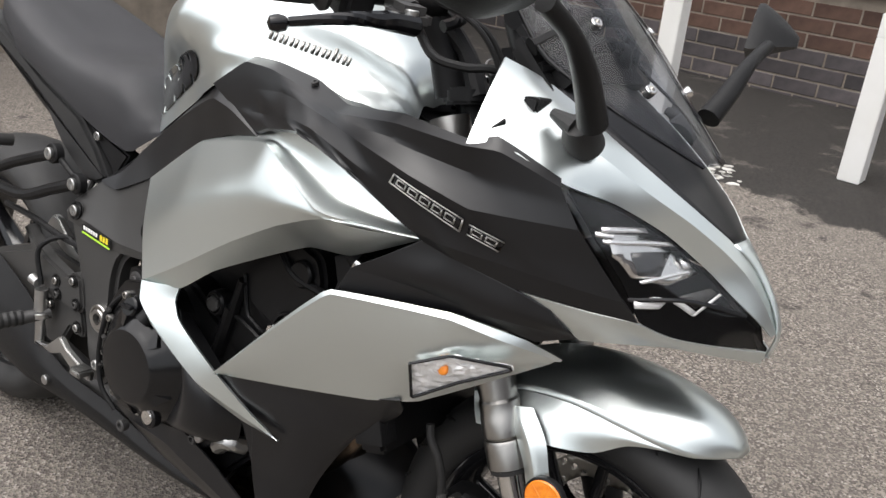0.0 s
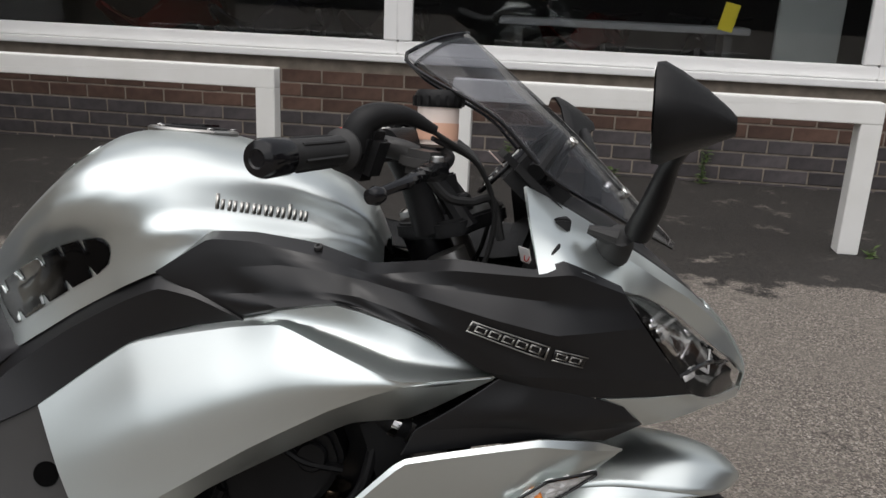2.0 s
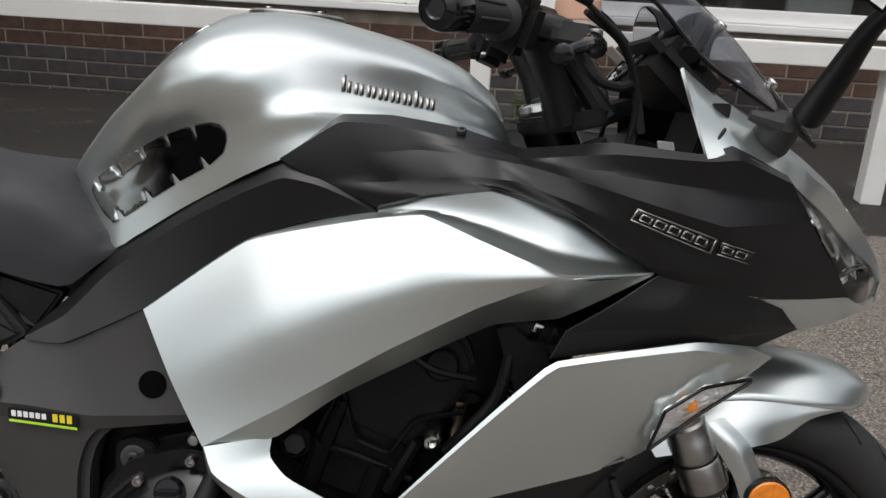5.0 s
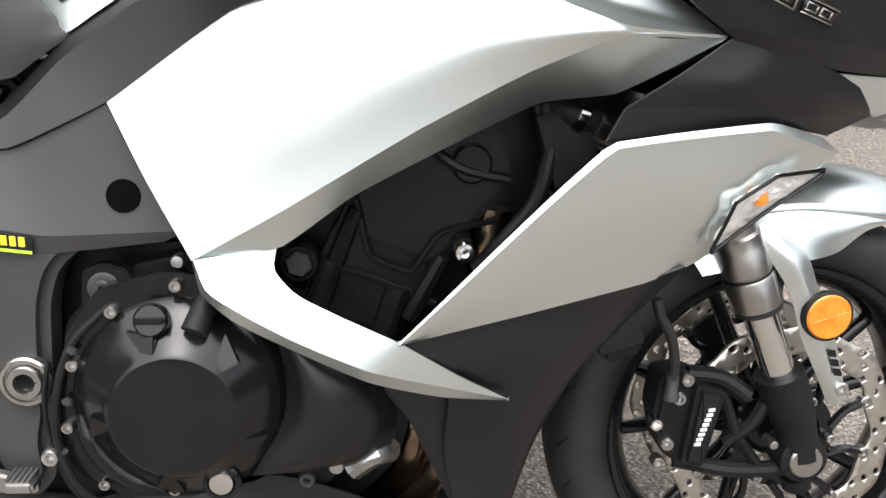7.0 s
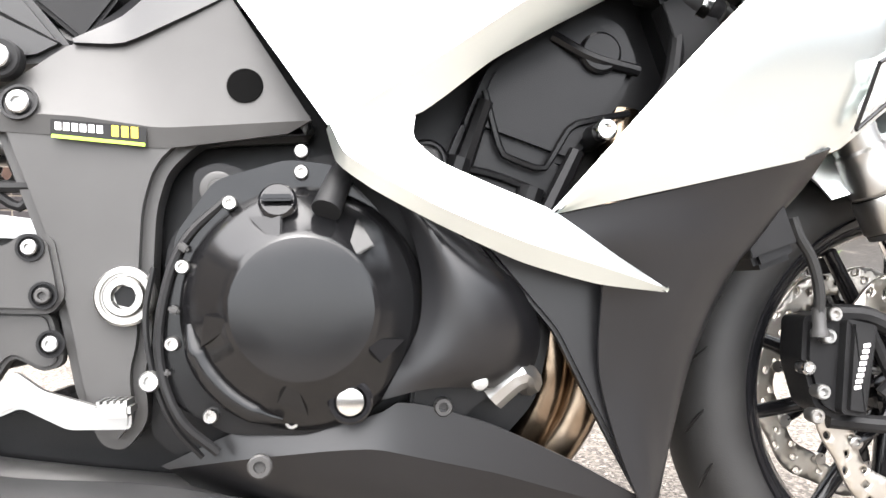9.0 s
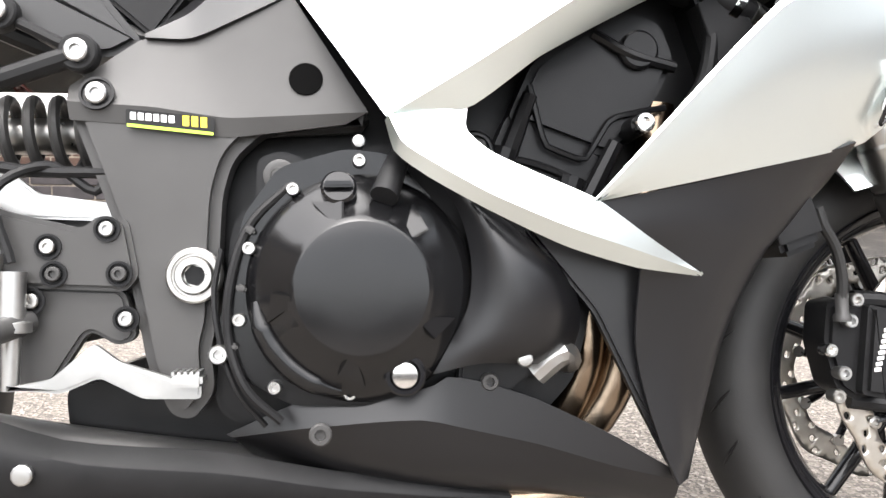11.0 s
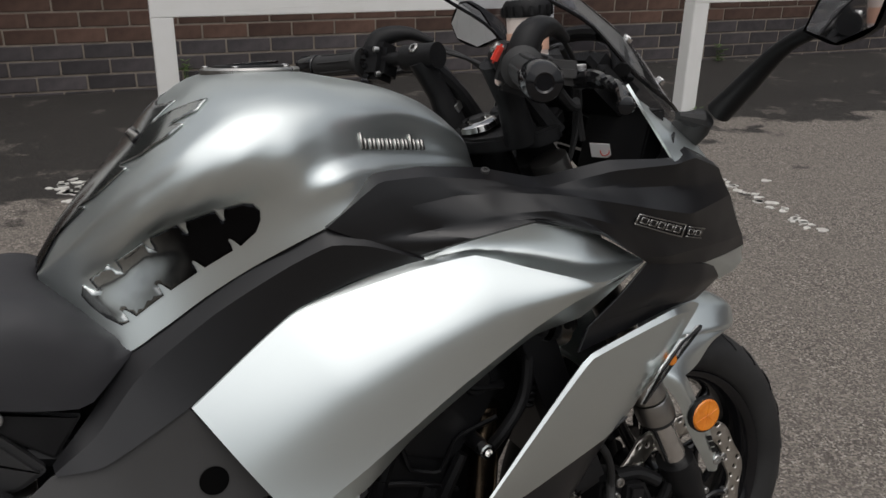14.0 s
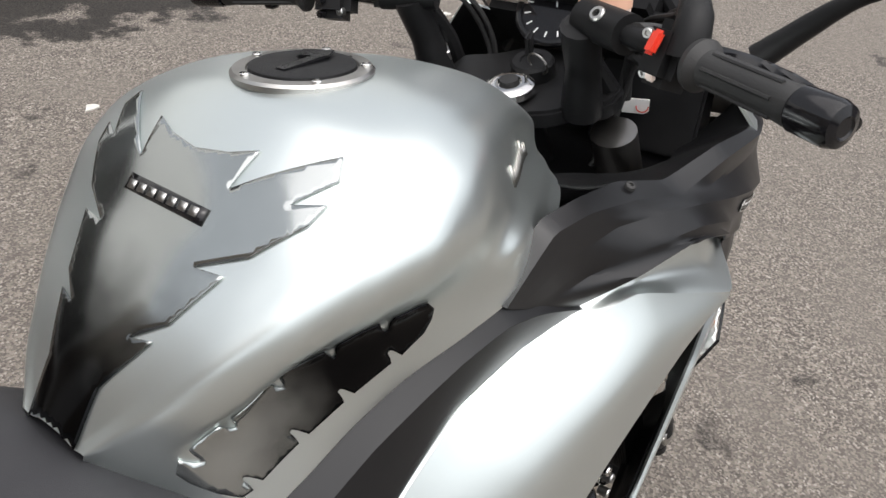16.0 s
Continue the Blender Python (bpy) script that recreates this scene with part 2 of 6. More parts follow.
def sheet(rows, nu=28, nv=6, soft=0.6, across=0.8, creases=()):
    """A surface through the given lines; it stays folded at the lines numbered in creases."""
    lines = np.array([curve(r, nu, soft) for r in rows])
    cuts = [0, *sorted(creases), len(rows) - 1]
    out = []
    for a, b in zip(cuts, cuts[1:]):
        n = nv * (b - a)
        block = np.stack([curve(lines[a : b + 1, k], n, across) for k in range(nu + 1)], 1)
        out.append(block if not out else block[1:])
    g = np.concatenate(out)
    bm = grid_mesh(g)
    bm.verts.ensure_lookup_table()
    for c in creases:
        for k in range(nu):
            edge = bm.edges.get((bm.verts[c * nv * (nu + 1) + k], bm.verts[c * nv * (nu + 1) + k + 1]))
            edge.smooth = False
    return bm


def finish(bm, name, mat, parent, label="", sharp=35):
    for f in bm.faces:
        f.smooth = True
    for e in bm.edges:
        if len(e.link_faces) == 2 and e.calc_face_angle(0) > radians(sharp):
            e.smooth = False
    mesh = bpy.data.meshes.new(name)
    bm.to_mesh(mesh)
    bm.free()
    mesh.materials.append(mat)
    ob = new(name, mesh)
    ob.parent = parent
    if label:
        tagged(ob, label)
    return ob


def part(name, bm, mat, parent, label="", sharp=35):
    bmesh.ops.recalc_face_normals(bm, faces=bm.faces)
    return finish(bm, name, mat, parent, label, sharp)


def panel(name, rows, mat, parent, label="", nu=28, nv=6, soft=0.6, across=0.8, creases=(), thick=0.004, side=-1, out=(0, 1, 0), bevel=0.0016, sharp=35):
    """A moulded shell from lines of (forward, outward, up) points on one flank."""
    bm = sheet([[(x, side * r, z) for x, r, z in row] for row in rows], nu, nv, soft, across, creases)
    way = Vector((out[0], side * out[1], out[2]))
    if sum(f.normal.dot(way) * f.calc_area() for f in bm.faces if not f.normal_update()) < 0:
        bmesh.ops.reverse_faces(bm, faces=bm.faces)
    ob = finish(bm, name, mat, parent, label, sharp)
    solid = ob.modifiers.new("thickness", "SOLIDIFY")
    solid.thickness, solid.offset = thick, -1
    if mat == SILVER:
        ob.data.materials.append(PLASTIC)
        solid.material_offset = 1
    if bevel:
        bev = ob.modifiers.new("edge", "BEVEL")
        bev.width, bev.segments, bev.limit_method, bev.angle_limit, bev.harden_normals = bevel, 2, "ANGLE", radians(24), True
    return ob


def tube(points, radius, seg=10, n=24, soft=1.0):
    line = curve(points, n, soft)
    rad = np.interp(np.linspace(0, 1, n + 1), np.linspace(0, 1, len(radius)), radius) if isinstance(radius, (list, tuple)) else np.full(n + 1, radius)
    tang = np.gradient(line, axis=0)
    ref = Vector((0.13, 0.97, 0.2))
    rings = []
    for p, t, r in zip(line, tang, rad):
        t, r = Vector(t).normalized(), float(r)
        a = t.cross(ref).normalized()
        c = t.cross(a)
        rings.append([Vector(p) + r * (a * math.cos(k) + c * math.sin(k)) for k in np.linspace(0, 2 * math.pi, seg, endpoint=False)])
    bm = grid_mesh(np.array([[tuple(v) for v in r] for r in rings]), close_u=True)
    bm.verts.ensure_lookup_table()
    total = len(bm.verts)
    bm.faces.new([bm.verts[k] for k in range(seg)])
    bm.faces.new([bm.verts[total - 1 - k] for k in range(seg)])
    return bm


def lathe(profile, centre, axis, seg=32, close=False):
    """Turns (along, radius) points about an axis through centre."""
    ax = Vector(axis).normalized()
    a = ax.orthogonal().normalized()
    c = ax.cross(a)
    o = Vector(centre)
    g = np.array([[tuple(o + ax * h + r * (a * math.cos(k) + c * math.sin(k))) for k in np.linspace(0, 2 * math.pi, seg, endpoint=False)] for h, r in profile])
    bm = grid_mesh(g, close_u=True, close_v=close)
    if not close:
        bm.verts.ensure_lookup_table()
        total = len(bm.verts)
        for ids, r in (([k for k in range(seg)], profile[0][1]), ([total - 1 - k for k in range(seg)], profile[-1][1])):
            if r > 1e-5:
                bm.faces.new([bm.verts[k] for k in ids])
        bmesh.ops.remove_doubles(bm, verts=bm.verts, dist=1e-6)
    return bm


def rounded(points, radius, n=4):
    """A closed outline with its corners rounded."""
    out = []
    p = [Vector(q) for q in points]
    for i, q in enumerate(p):
        a, c = p[i - 1] - q, p[(i + 1) % len(p)] - q
        r = min(radius, a.length * 0.45, c.length * 0.45)
        a, c = q + a.normalized() * r, q + c.normalized() * r
        for k in range(n + 1):
            u = k / n
            out.append(a * (1 - u) ** 2 + q * 2 * u * (1 - u) + c * u * u)
    return out


def plate(outline, y0, y1, radius=0.006, bevel=0.0015, side=-1):
    """A flat piece cut to an outline of (forward, up) points, from y0 to y1 outward."""
    pts = rounded(outline, radius)
    bm = bmesh.new()
    low = [bm.verts.new((q[0], side * y0, q[1])) for q in pts]
    top = [bm.verts.new((q[0], side * y1, q[1])) for q in pts]
    n = len(pts)
    caps = [bm.faces.new(low), bm.faces.new(top)]
    for i in range(n):
        bm.faces.new((low[i], low[(i + 1) % n], top[(i + 1) % n], top[i]))
    bmesh.ops.recalc_face_normals(bm, faces=bm.faces)
    if bevel:
        bmesh.ops.bevel(bm, geom=list({e for f in caps for e in f.edges}), offset=bevel, segments=2, affect="EDGES")
    return bm


def block(size, centre, bevel=0.004, turn=None, segments=2):
    bm = bmesh.new()
    bmesh.ops.create_cube(bm, size=1)
    bmesh.ops.scale(bm, vec=size, verts=bm.verts)
    if bevel:
        bmesh.ops.bevel(bm, geom=bm.edges[:], offset=bevel, segments=segments, affect="EDGES")
    if turn is not None:
        bmesh.ops.transform(bm, matrix=turn, verts=bm.verts)
    bmesh.ops.translate(bm, vec=centre, verts=bm.verts)
    return bm


def slab(outline, z0, z1, bevel=0.003):
    """A flat piece cut to an outline of (forward, sideways) points, from z0 to z1."""
    bm = plate(outline, z0, z1, 0.012, bevel, 1)
    bmesh.ops.transform(bm, matrix=Matrix(((1, 0, 0, 0), (0, 0, 1, 0), (0, 1, 0, 0), (0, 0, 0, 1))), verts=bm.verts)
    bmesh.ops.recalc_face_normals(bm, faces=bm.faces)
    return bm


def joined(*bms):
    out = bmesh.new()
    for b in bms:
        m = bpy.data.meshes.new("scratch")
        b.to_mesh(m)
        b.free()
        out.from_mesh(m)
        bpy.data.meshes.remove(m)
    return out


def bolt(name, centre, radius, parent, mat=None, axis=(0, -1, 0), depth=0.008, socket=True):
    r = radius
    prof = [(-depth, r * 0.9), (0, r), (depth * 0.55, r), (depth * 0.75, r * 0.85)]
    if socket:
        prof += [(depth * 0.75, r * 0.5), (depth * 0.2, r * 0.45), (depth * 0.2, 0)]
    else:
        prof += [(depth * 0.8, r * 0.5), (depth * 0.82, 0)]
    return part(name, lathe(prof, centre, axis, 12), mat or ALLOY, parent, sharp=30)


def empty(name, matrix=None):
    ob = new(name)
    ob.empty_display_size = 0.1
    if matrix is not None:
        ob.matrix_world = matrix
    return ob


# ---- ground ----
gbm = bmesh.new()
bmesh.ops.create_grid(gbm, x_segments=8, y_segments=8, size=300)
ground = part("ground", gbm, ASPHALT, None)
tagged(ground, "worn grey asphalt with dark damp patches near the wall", "ground", kind="structure")

WALL = pose(0, 5.02, 0, 0, 0, -5.4)
RAIL = pose(0, 3.42, 0, 0, 0, -5.4)


def boxes(list_of, bevel=0.003):
    return joined(*[block((x1 - x0, y1 - y0, z1 - z0), ((x0 + x1) / 2, (y0 + y1) / 2, (z0 + z1) / 2), bevel) for x0, x1, y0, y1, z0, z1 in list_of])


# ---- building wall: low brick plinth with a long run of windows above ----
wall = part("wall_front", boxes([(-9, 9, -0.005, 0.25, -0.05, 0.70)], 0), MORTAR, None)
wall.matrix_world = WALL
tagged(wall, "low brick wall, brown courses over darker grey ones", "wall", kind="structure")
upper = part("wall_upper", boxes([(-9, 9, 0.0, 0.25, 2.3, 3.6)], 0), WHITE, None)
upper.matrix_world = WALL
tagged(upper, "plain painted wall above the windows", "wall", kind="structure")

sill = part("window_sill", boxes([(-9, 9, -0.06, 0.2, 0.705, 0.755)], 0.006), UPVC, None)
sill.matrix_world = WALL
tagged(sill, "long white plastic window sill on the brick wall", "window sill", kind="structure")
MULLIONS = [-7.6, -4.2, -0.77, 2.47, 5.9, 9.0]
for i, (a, b) in enumerate(zip(MULLIONS, MULLIONS[1:])):
    win = empty(f"window_{i + 1}", WALL)
    tagged(win, "white framed shop window with dark glass", "window", kind="structure")
    bm = boxes([(a, b, 0.0, 0.07, 0.757, 0.85), (a, b, 0.0, 0.07, 2.2, 2.298), (a, a + 0.1, 0.0, 0.07, 0.851, 2.199), (b - 0.1, b, 0.0, 0.07, 0.851, 2.199)], 0.008)
    part("window_frame", bm, UPVC, win)
    pane = part("pane", boxes([(a + 0.098, b - 0.098, 0.03, 0.04, 0.848, 2.202)], 0), glassy("window_glass", (0.86, 0.88, 0.88), 0.01, 0.05) if i == 0 else bpy.data.materials["window_glass"], win)
    pane.visible_shadow = False
# floor, walls and ceiling coloured dark to stand for an unlit room
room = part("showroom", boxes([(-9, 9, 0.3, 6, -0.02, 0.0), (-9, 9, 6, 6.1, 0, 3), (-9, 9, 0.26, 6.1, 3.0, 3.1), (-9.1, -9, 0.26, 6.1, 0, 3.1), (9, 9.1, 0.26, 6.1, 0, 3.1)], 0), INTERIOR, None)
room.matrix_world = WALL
tagged(room, "showroom room behind the windows, its dimness painted as dark surfaces", "room", kind="structure")

# ---- white tubular barriers ----
def barrier(x0, x1):
    ob = empty("barrier", RAIL)
    tagged(ob, "white painted square-section metal hoop barrier on asphalt", "barrier", "barriers along the wall")
    s = 0.105
    top = plate([(x0, 0.785 - s), (x0 + s, 0.785 - s), (x1 - s, 0.785 - s), (x1, 0.785 - s), (x1, 0.785), (x0, 0.785)], 0, s, 0.004, 0.004, 1)
    part("top_rail", top, WHITE, ob)
    for x in (x0, x1 - s):
        part("post", block((s, s, 0.785 - s), (x + s / 2, s / 2, (0.785 - s) / 2), 0.004), WHITE, ob)
    return ob


for a, b in ((-3.5, -1.3), (-0.34, 1.82), (2.76, 4.95)):
    barrier(a, b)

# ---- motorcycle: all parts in its own frame, leaning on its stand ----
bike = empty("motorcycle", pose(0, 0, 0, -9.33, 0, 0))
bike.matrix_world = pose(0, 0, 0, 0, -1.12, 0) @ pose(0, 0, 0, -9.33, 0, 0)
tagged(bike, "parked silver and black sports touring motorcycle on asphalt", "motorcycle")
for side in (-1, 1):
    # silver side fairing: main face, folded ridge, shoulder under the black panel
    panel("side_fairing", [
        [(-0.784, 0.174, 0.729), (-0.657, 0.182, 0.819), (-0.508, 0.208, 0.864), (-0.454, 0.228, 0.880), (-0.380, 0.240, 0.892), (-0.289, 0.240, 0.861), (-0.195, 0.218, 0.805)],
        [(-0.784, 0.175, 0.7285), (-0.657, 0.184, 0.8185), (-0.511, 0.214, 0.858), (-0.455, 0.230, 0.866), (-0.383, 0.243, 0.852), (-0.304, 0.254, 0.826), (-0.195, 0.222, 0.804)],
        [(-0.784, 0.176, 0.728), (-0.657, 0.186, 0.817), (-0.515, 0.222, 0.852), (-0.454, 0.246, 0.862), (-0.385, 0.268, 0.837), (-0.312, 0.289, 0.811), (-0.195, 0.226, 0.803)],
        [(-0.742, 0.216, 0.66), (-0.62, 0.245, 0.735), (-0.52, 0.263, 0.775), (-0.45, 0.274, 0.793), (-0.385, 0.283, 0.800), (-0.312, 0.288, 0.805), (-0.197, 0.227, 0.802)],
        [(-0.697, 0.246, 0.589), (-0.614, 0.254, 0.637), (-0.486, 0.266, 0.717), (-0.391, 0.275, 0.769), (-0.335, 0.281, 0.793), (-0.305, 0.285, 0.803), (-0.198, 0.228, 0.801)],
        [(-0.690, 0.236, 0.585), (-0.617, 0.238, 0.599), (-0.546, 0.236, 0.650), (-0.428, 0.232, 0.712), (-0.371, 0.230, 0.739), (-0.300, 0.230, 0.748), (-0.199, 0.224, 0.798)],
    ], SILVER, bike, "matt silver side fairing with a folded ridge", nu=48, nv=7, soft=0.35, across=0.75, creases=(2, 4), side=side)
    panel("fairing_spear", [
        [(-0.619, 0.236, 0.600), (-0.622, 0.240, 0.579), (-0.603, 0.248, 0.558), (-0.560, 0.253, 0.536), (-0.503, 0.257, 0.510), (-0.44, 0.244, 0.468), (-0.389, 0.229, 0.437)],
        [(-0.695, 0.248, 0.590), (-0.683, 0.258, 0.563), (-0.65, 0.262, 0.541), (-0.604, 0.263, 0.515), (-0.531, 0.264, 0.483), (-0.45, 0.246, 0.457), (-0.388, 0.230, 0.437)],
        [(-0.698, 0.240, 0.586), (-0.690, 0.246, 0.556), (-0.662, 0.254, 0.533), (-0.605, 0.252, 0.501), (-0.53, 0.250, 0.465), (-0.459, 0.238, 0.444), (-0.389, 0.226, 0.434)],
    ], SILVER, bike, "tapering silver lower spear of the fairing", nu=36, nv=6, soft=0.5, creases=(1,), side=side)
    # lower silver cheek that carries the indicator
    panel("lower_fairing", [
        [(-0.503, 0.258, 0.510), (-0.308, 0.256, 0.705), (-0.136, 0.217, 0.722), (-0.06, 0.17, 0.703), (-0.020, 0.142, 0.683)],
        [(-0.503, 0.260, 0.508), (-0.304, 0.259, 0.70), (-0.138, 0.224, 0.715), (-0.085, 0.192, 0.700), (-0.022, 0.143, 0.680)],
        [(-0.49, 0.258, 0.514), (-0.34, 0.252, 0.62), (-0.24, 0.240, 0.66), (-0.150, 0.226, 0.688), (-0.028, 0.147, 0.679)],
        [(-0.495, 0.256, 0.509), (-0.38, 0.246, 0.560), (-0.28, 0.234, 0.605), (-0.165, 0.220, 0.642), (-0.030, 0.148, 0.677)],
        [(-0.503, 0.254, 0.506), (-0.38, 0.236, 0.530), (-0.25, 0.212, 0.556), (-0.190, 0.188, 0.570), (-0.033, 0.147, 0.674)],
    ], SILVER, bike, "flat silver lower fairing cheek", nu=36, nv=5, soft=0.15, across=0.5, creases=(1,), side=side)
    # black upper fairing between tank, cockpit and headlamp
    panel("upper_fairing", [
        [(-0.618, 0.188, 0.916), (-0.549, 0.192, 0.965), (-0.494, 0.196, 0.966), (-0.419, 0.196, 0.955), (-0.349, 0.212, 0.935), (-0.25, 0.226, 0.945), (-0.150, 0.226, 0.935), (-0.120, 0.216, 0.945), (-0.045, 0.190, 0.912)],
        [(-0.616, 0.206, 0.914), (-0.549, 0.209, 0.957), (-0.494, 0.213, 0.956), (-0.42, 0.221, 0.943), (-0.349, 0.234, 0.925), (-0.25, 0.240, 0.933), (-0.148, 0.238, 0.928), (-0.110, 0.226, 0.930), (-0.040, 0.196, 0.903)],
        [(-0.608, 0.206, 0.909), (-0.542, 0.211, 0.940), (-0.477, 0.217, 0.943), (-0.41, 0.230, 0.935), (-0.347, 0.243, 0.9225), (-0.260, 0.240, 0.914), (-0.178, 0.233, 0.902), (-0.105, 0.222, 0.890), (-0.030, 0.193, 0.886)],
        [(-0.600, 0.206, 0.905), (-0.535, 0.212, 0.922), (-0.46, 0.222, 0.930), (-0.40, 0.242, 0.927), (-0.345, 0.256, 0.919), (-0.275, 0.262, 0.901), (-0.203, 0.257, 0.880), (-0.128, 0.241, 0.859), (-0.012, 0.189, 0.860)],
        [(-0.575, 0.206, 0.892), (-0.50, 0.216, 0.893), (-0.42, 0.252, 0.906), (-0.36, 0.266, 0.904), (-0.290, 0.268, 0.880), (-0.228, 0.252, 0.852), (-0.145, 0.234, 0.832), (-0.065, 0.208, 0.818), (0.018, 0.172, 0.820)],
        [(-0.512, 0.213, 0.864), (-0.455, 0.247, 0.883), (-0.380, 0.269, 0.896), (-0.289, 0.270, 0.866), (-0.21, 0.238, 0.812), (-0.16, 0.236, 0.806), (-0.09, 0.214, 0.800), (0.0, 0.180, 0.790), (0.047, 0.158, 0.785)],
        [(-0.512, 0.208, 0.861), (-0.455, 0.242, 0.879), (-0.380, 0.263, 0.892), (-0.287, 0.264, 0.861), (-0.190, 0.230, 0.800), (-0.15, 0.224, 0.790), (-0.068, 0.200, 0.772), (0.01, 0.168, 0.765), (0.063, 0.147, 0.763)],
    ], BLACK, bike, "satin black upper fairing panel", nu=64, nv=6, soft=0.14, across=0.2, creases=(1, 3, 5), side=side)
    panel("inner_cowl", [
        [(-0.190, 0.229, 0.803), (-0.15, 0.224, 0.792), (-0.068, 0.199, 0.771), (-0.03, 0.18, 0.755)],
        [(-0.25, 0.236, 0.762), (-0.18, 0.232, 0.757), (-0.08, 0.204, 0.745), (-0.01, 0.170, 0.733)],
        [(-0.292, 0.236, 0.735), (-0.20, 0.226, 0.738), (-0.09, 0.2, 0.728), (0.002, 0.156, 0.723)],
        [(-0.309, 0.236, 0.702), (-0.22, 0.224, 0.712), (-0.136, 0.205, 0.718), (-0.05, 0.165, 0.702)],
    ], BLACK, bike, "satin black inner cowl above the indicator", nu=24, nv=6, soft=0.4, creases=(2,), side=side)
    # frame cover strip between tank and fairing
    panel("frame_cover", [
        [(-0.934, 0.150, 0.690), (-0.892, 0.136, 0.728), (-0.837, 0.124, 0.786), (-0.749, 0.143, 0.844), (-0.661, 0.172, 0.895), (-0.615, 0.196, 0.911), (-0.576, 0.204, 0.898), (-0.504, 0.213, 0.861)],
        [(-0.932, 0.165, 0.687), (-0.89, 0.157, 0.71), (-0.835, 0.150, 0.765), (-0.745, 0.168, 0.828), (-0.655, 0.193, 0.876), (-0.612, 0.207, 0.893), (-0.57, 0.212, 0.886), (-0.505, 0.216, 0.859)],
        [(-0.931, 0.166, 0.683), (-0.887, 0.170, 0.681), (-0.836, 0.172, 0.703), (-0.784, 0.173, 0.729), (-0.715, 0.178, 0.777), (-0.657, 0.182, 0.818), (-0.58, 0.195, 0.845), (-0.506, 0.213, 0.857)],
    ], BLACK, bike, "satin black frame cover beside the tank", nu=40, nv=6, soft=0.5, creases=(1,), side=side)
    # lower cowl beside the front wheel
    panel("lower_cowl", [
        [(-0.503, 0.250, 0.505), (-0.38, 0.232, 0.529), (-0.25, 0.210, 0.557), (-0.205, 0.202, 0.570)],
        [(-0.452, 0.238, 0.472), (-0.36, 0.222, 0.485), (-0.27, 0.192, 0.505), (-0.214, 0.178, 0.542)],
        [(-0.450, 0.227, 0.45), (-0.365, 0.210, 0.43), (-0.32, 0.190, 0.438), (-0.29, 0.176, 0.465)],
        [(-0.452, 0.212, 0.36), (-0.40, 0.202, 0.35), (-0.37, 0.190, 0.34), (-0.345, 0.178, 0.37)],
        [(-0.428, 0.207, 0.27), (-0.403, 0.200, 0.26), (-0.39, 0.190, 0.25), (-0.372, 0.180, 0.29)],
        [(-0.408, 0.205, 0.225), (-0.403, 0.198, 0.225), (-0.397, 0.190, 0.225), (-0.390, 0.182, 0.225)],
    ], BLACK, bike, "satin black lower cowl beside the wheel", nu=20, nv=5, soft=0.5, side=side)
    part("cowl_strut", plate([(-0.56, 0.487), (-0.48, 0.475), (-0.424, 0.43), (-0.408, 0.335), (-0.398, 0.245), (-0.412, 0.238), (-0.448, 0.31), (-0.49, 0.40)], 0.182, 0.2, 0.01, 0.004, side), BLACK, bike)
    panel("belly_pan", [
        [(-0.857, 0.17, 0.288), (-0.787, 0.19, 0.319), (-0.656, 0.20, 0.331), (-0.640, 0.203, 0.341), (-0.560, 0.204, 0.320), (-0.470, 0.2, 0.275), (-0.405, 0.190, 0.235)],
        [(-0.85, 0.172, 0.285), (-0.78, 0.196, 0.295), (-0.66, 0.206, 0.300), (-0.62, 0.206, 0.290), (-0.55, 0.204, 0.272), (-0.47, 0.198, 0.245), (-0.40, 0.186, 0.225)],
        [(-0.84, 0.15, 0.27), (-0.76, 0.178, 0.262), (-0.68, 0.185, 0.25), (-0.62, 0.185, 0.24), (-0.55, 0.182, 0.23), (-0.47, 0.176, 0.215), (-0.40, 0.168, 0.2)],
        [(-0.84, 0.0, 0.2), (-0.76, 0.0, 0.19), (-0.68, 0.0, 0.185), (-0.62, 0.0, 0.18), (-0.55, 0.0, 0.18), (-0.47, 0.0, 0.18), (-0.40, 0.0, 0.18)],
    ], BLACK, bike, "black plastic belly pan", nu=32, nv=5, soft=0.4, creases=(1,), side=side)
    # upper cowl with nose
    panel("nose_cowl", [
        [(-0.164, 0.160, 1.029), (-0.133, 0.126, 1.013), (-0.10, 0.113, 0.995), (-0.039, 0.104, 0.959), (0.019, 0.085, 0.923), (0.075, 0.057, 0.885), (0.110, 0.028, 0.856), (0.135, 0.010, 0.832), (0.166, 0.004, 0.79), (0.182, 0.002, 0.756)],
        [(-0.160, 0.188, 0.992), (-0.13, 0.176, 0.980), (-0.09, 0.156, 0.965), (-0.03, 0.134, 0.938), (0.022, 0.106, 0.905), (0.075, 0.072, 0.873), (0.112, 0.046, 0.845), (0.136, 0.031, 0.823), (0.166, 0.018, 0.786), (0.183, 0.007, 0.755)],
        [(-0.150, 0.234, 0.930), (-0.115, 0.220, 0.937), (-0.075, 0.205, 0.922), (-0.042, 0.188, 0.906), (0.0, 0.130, 0.886), (0.050, 0.086, 0.857), (0.10, 0.052, 0.818), (0.144, 0.035, 0.784), (0.165, 0.025, 0.768), (0.180, 0.012, 0.751)],
    ], SILVER, bike, "silver nose cowl round the headlamp", nu=36, nv=6, soft=0.6, creases=(1,), side=side, out=(0.2, 1, 0.6))
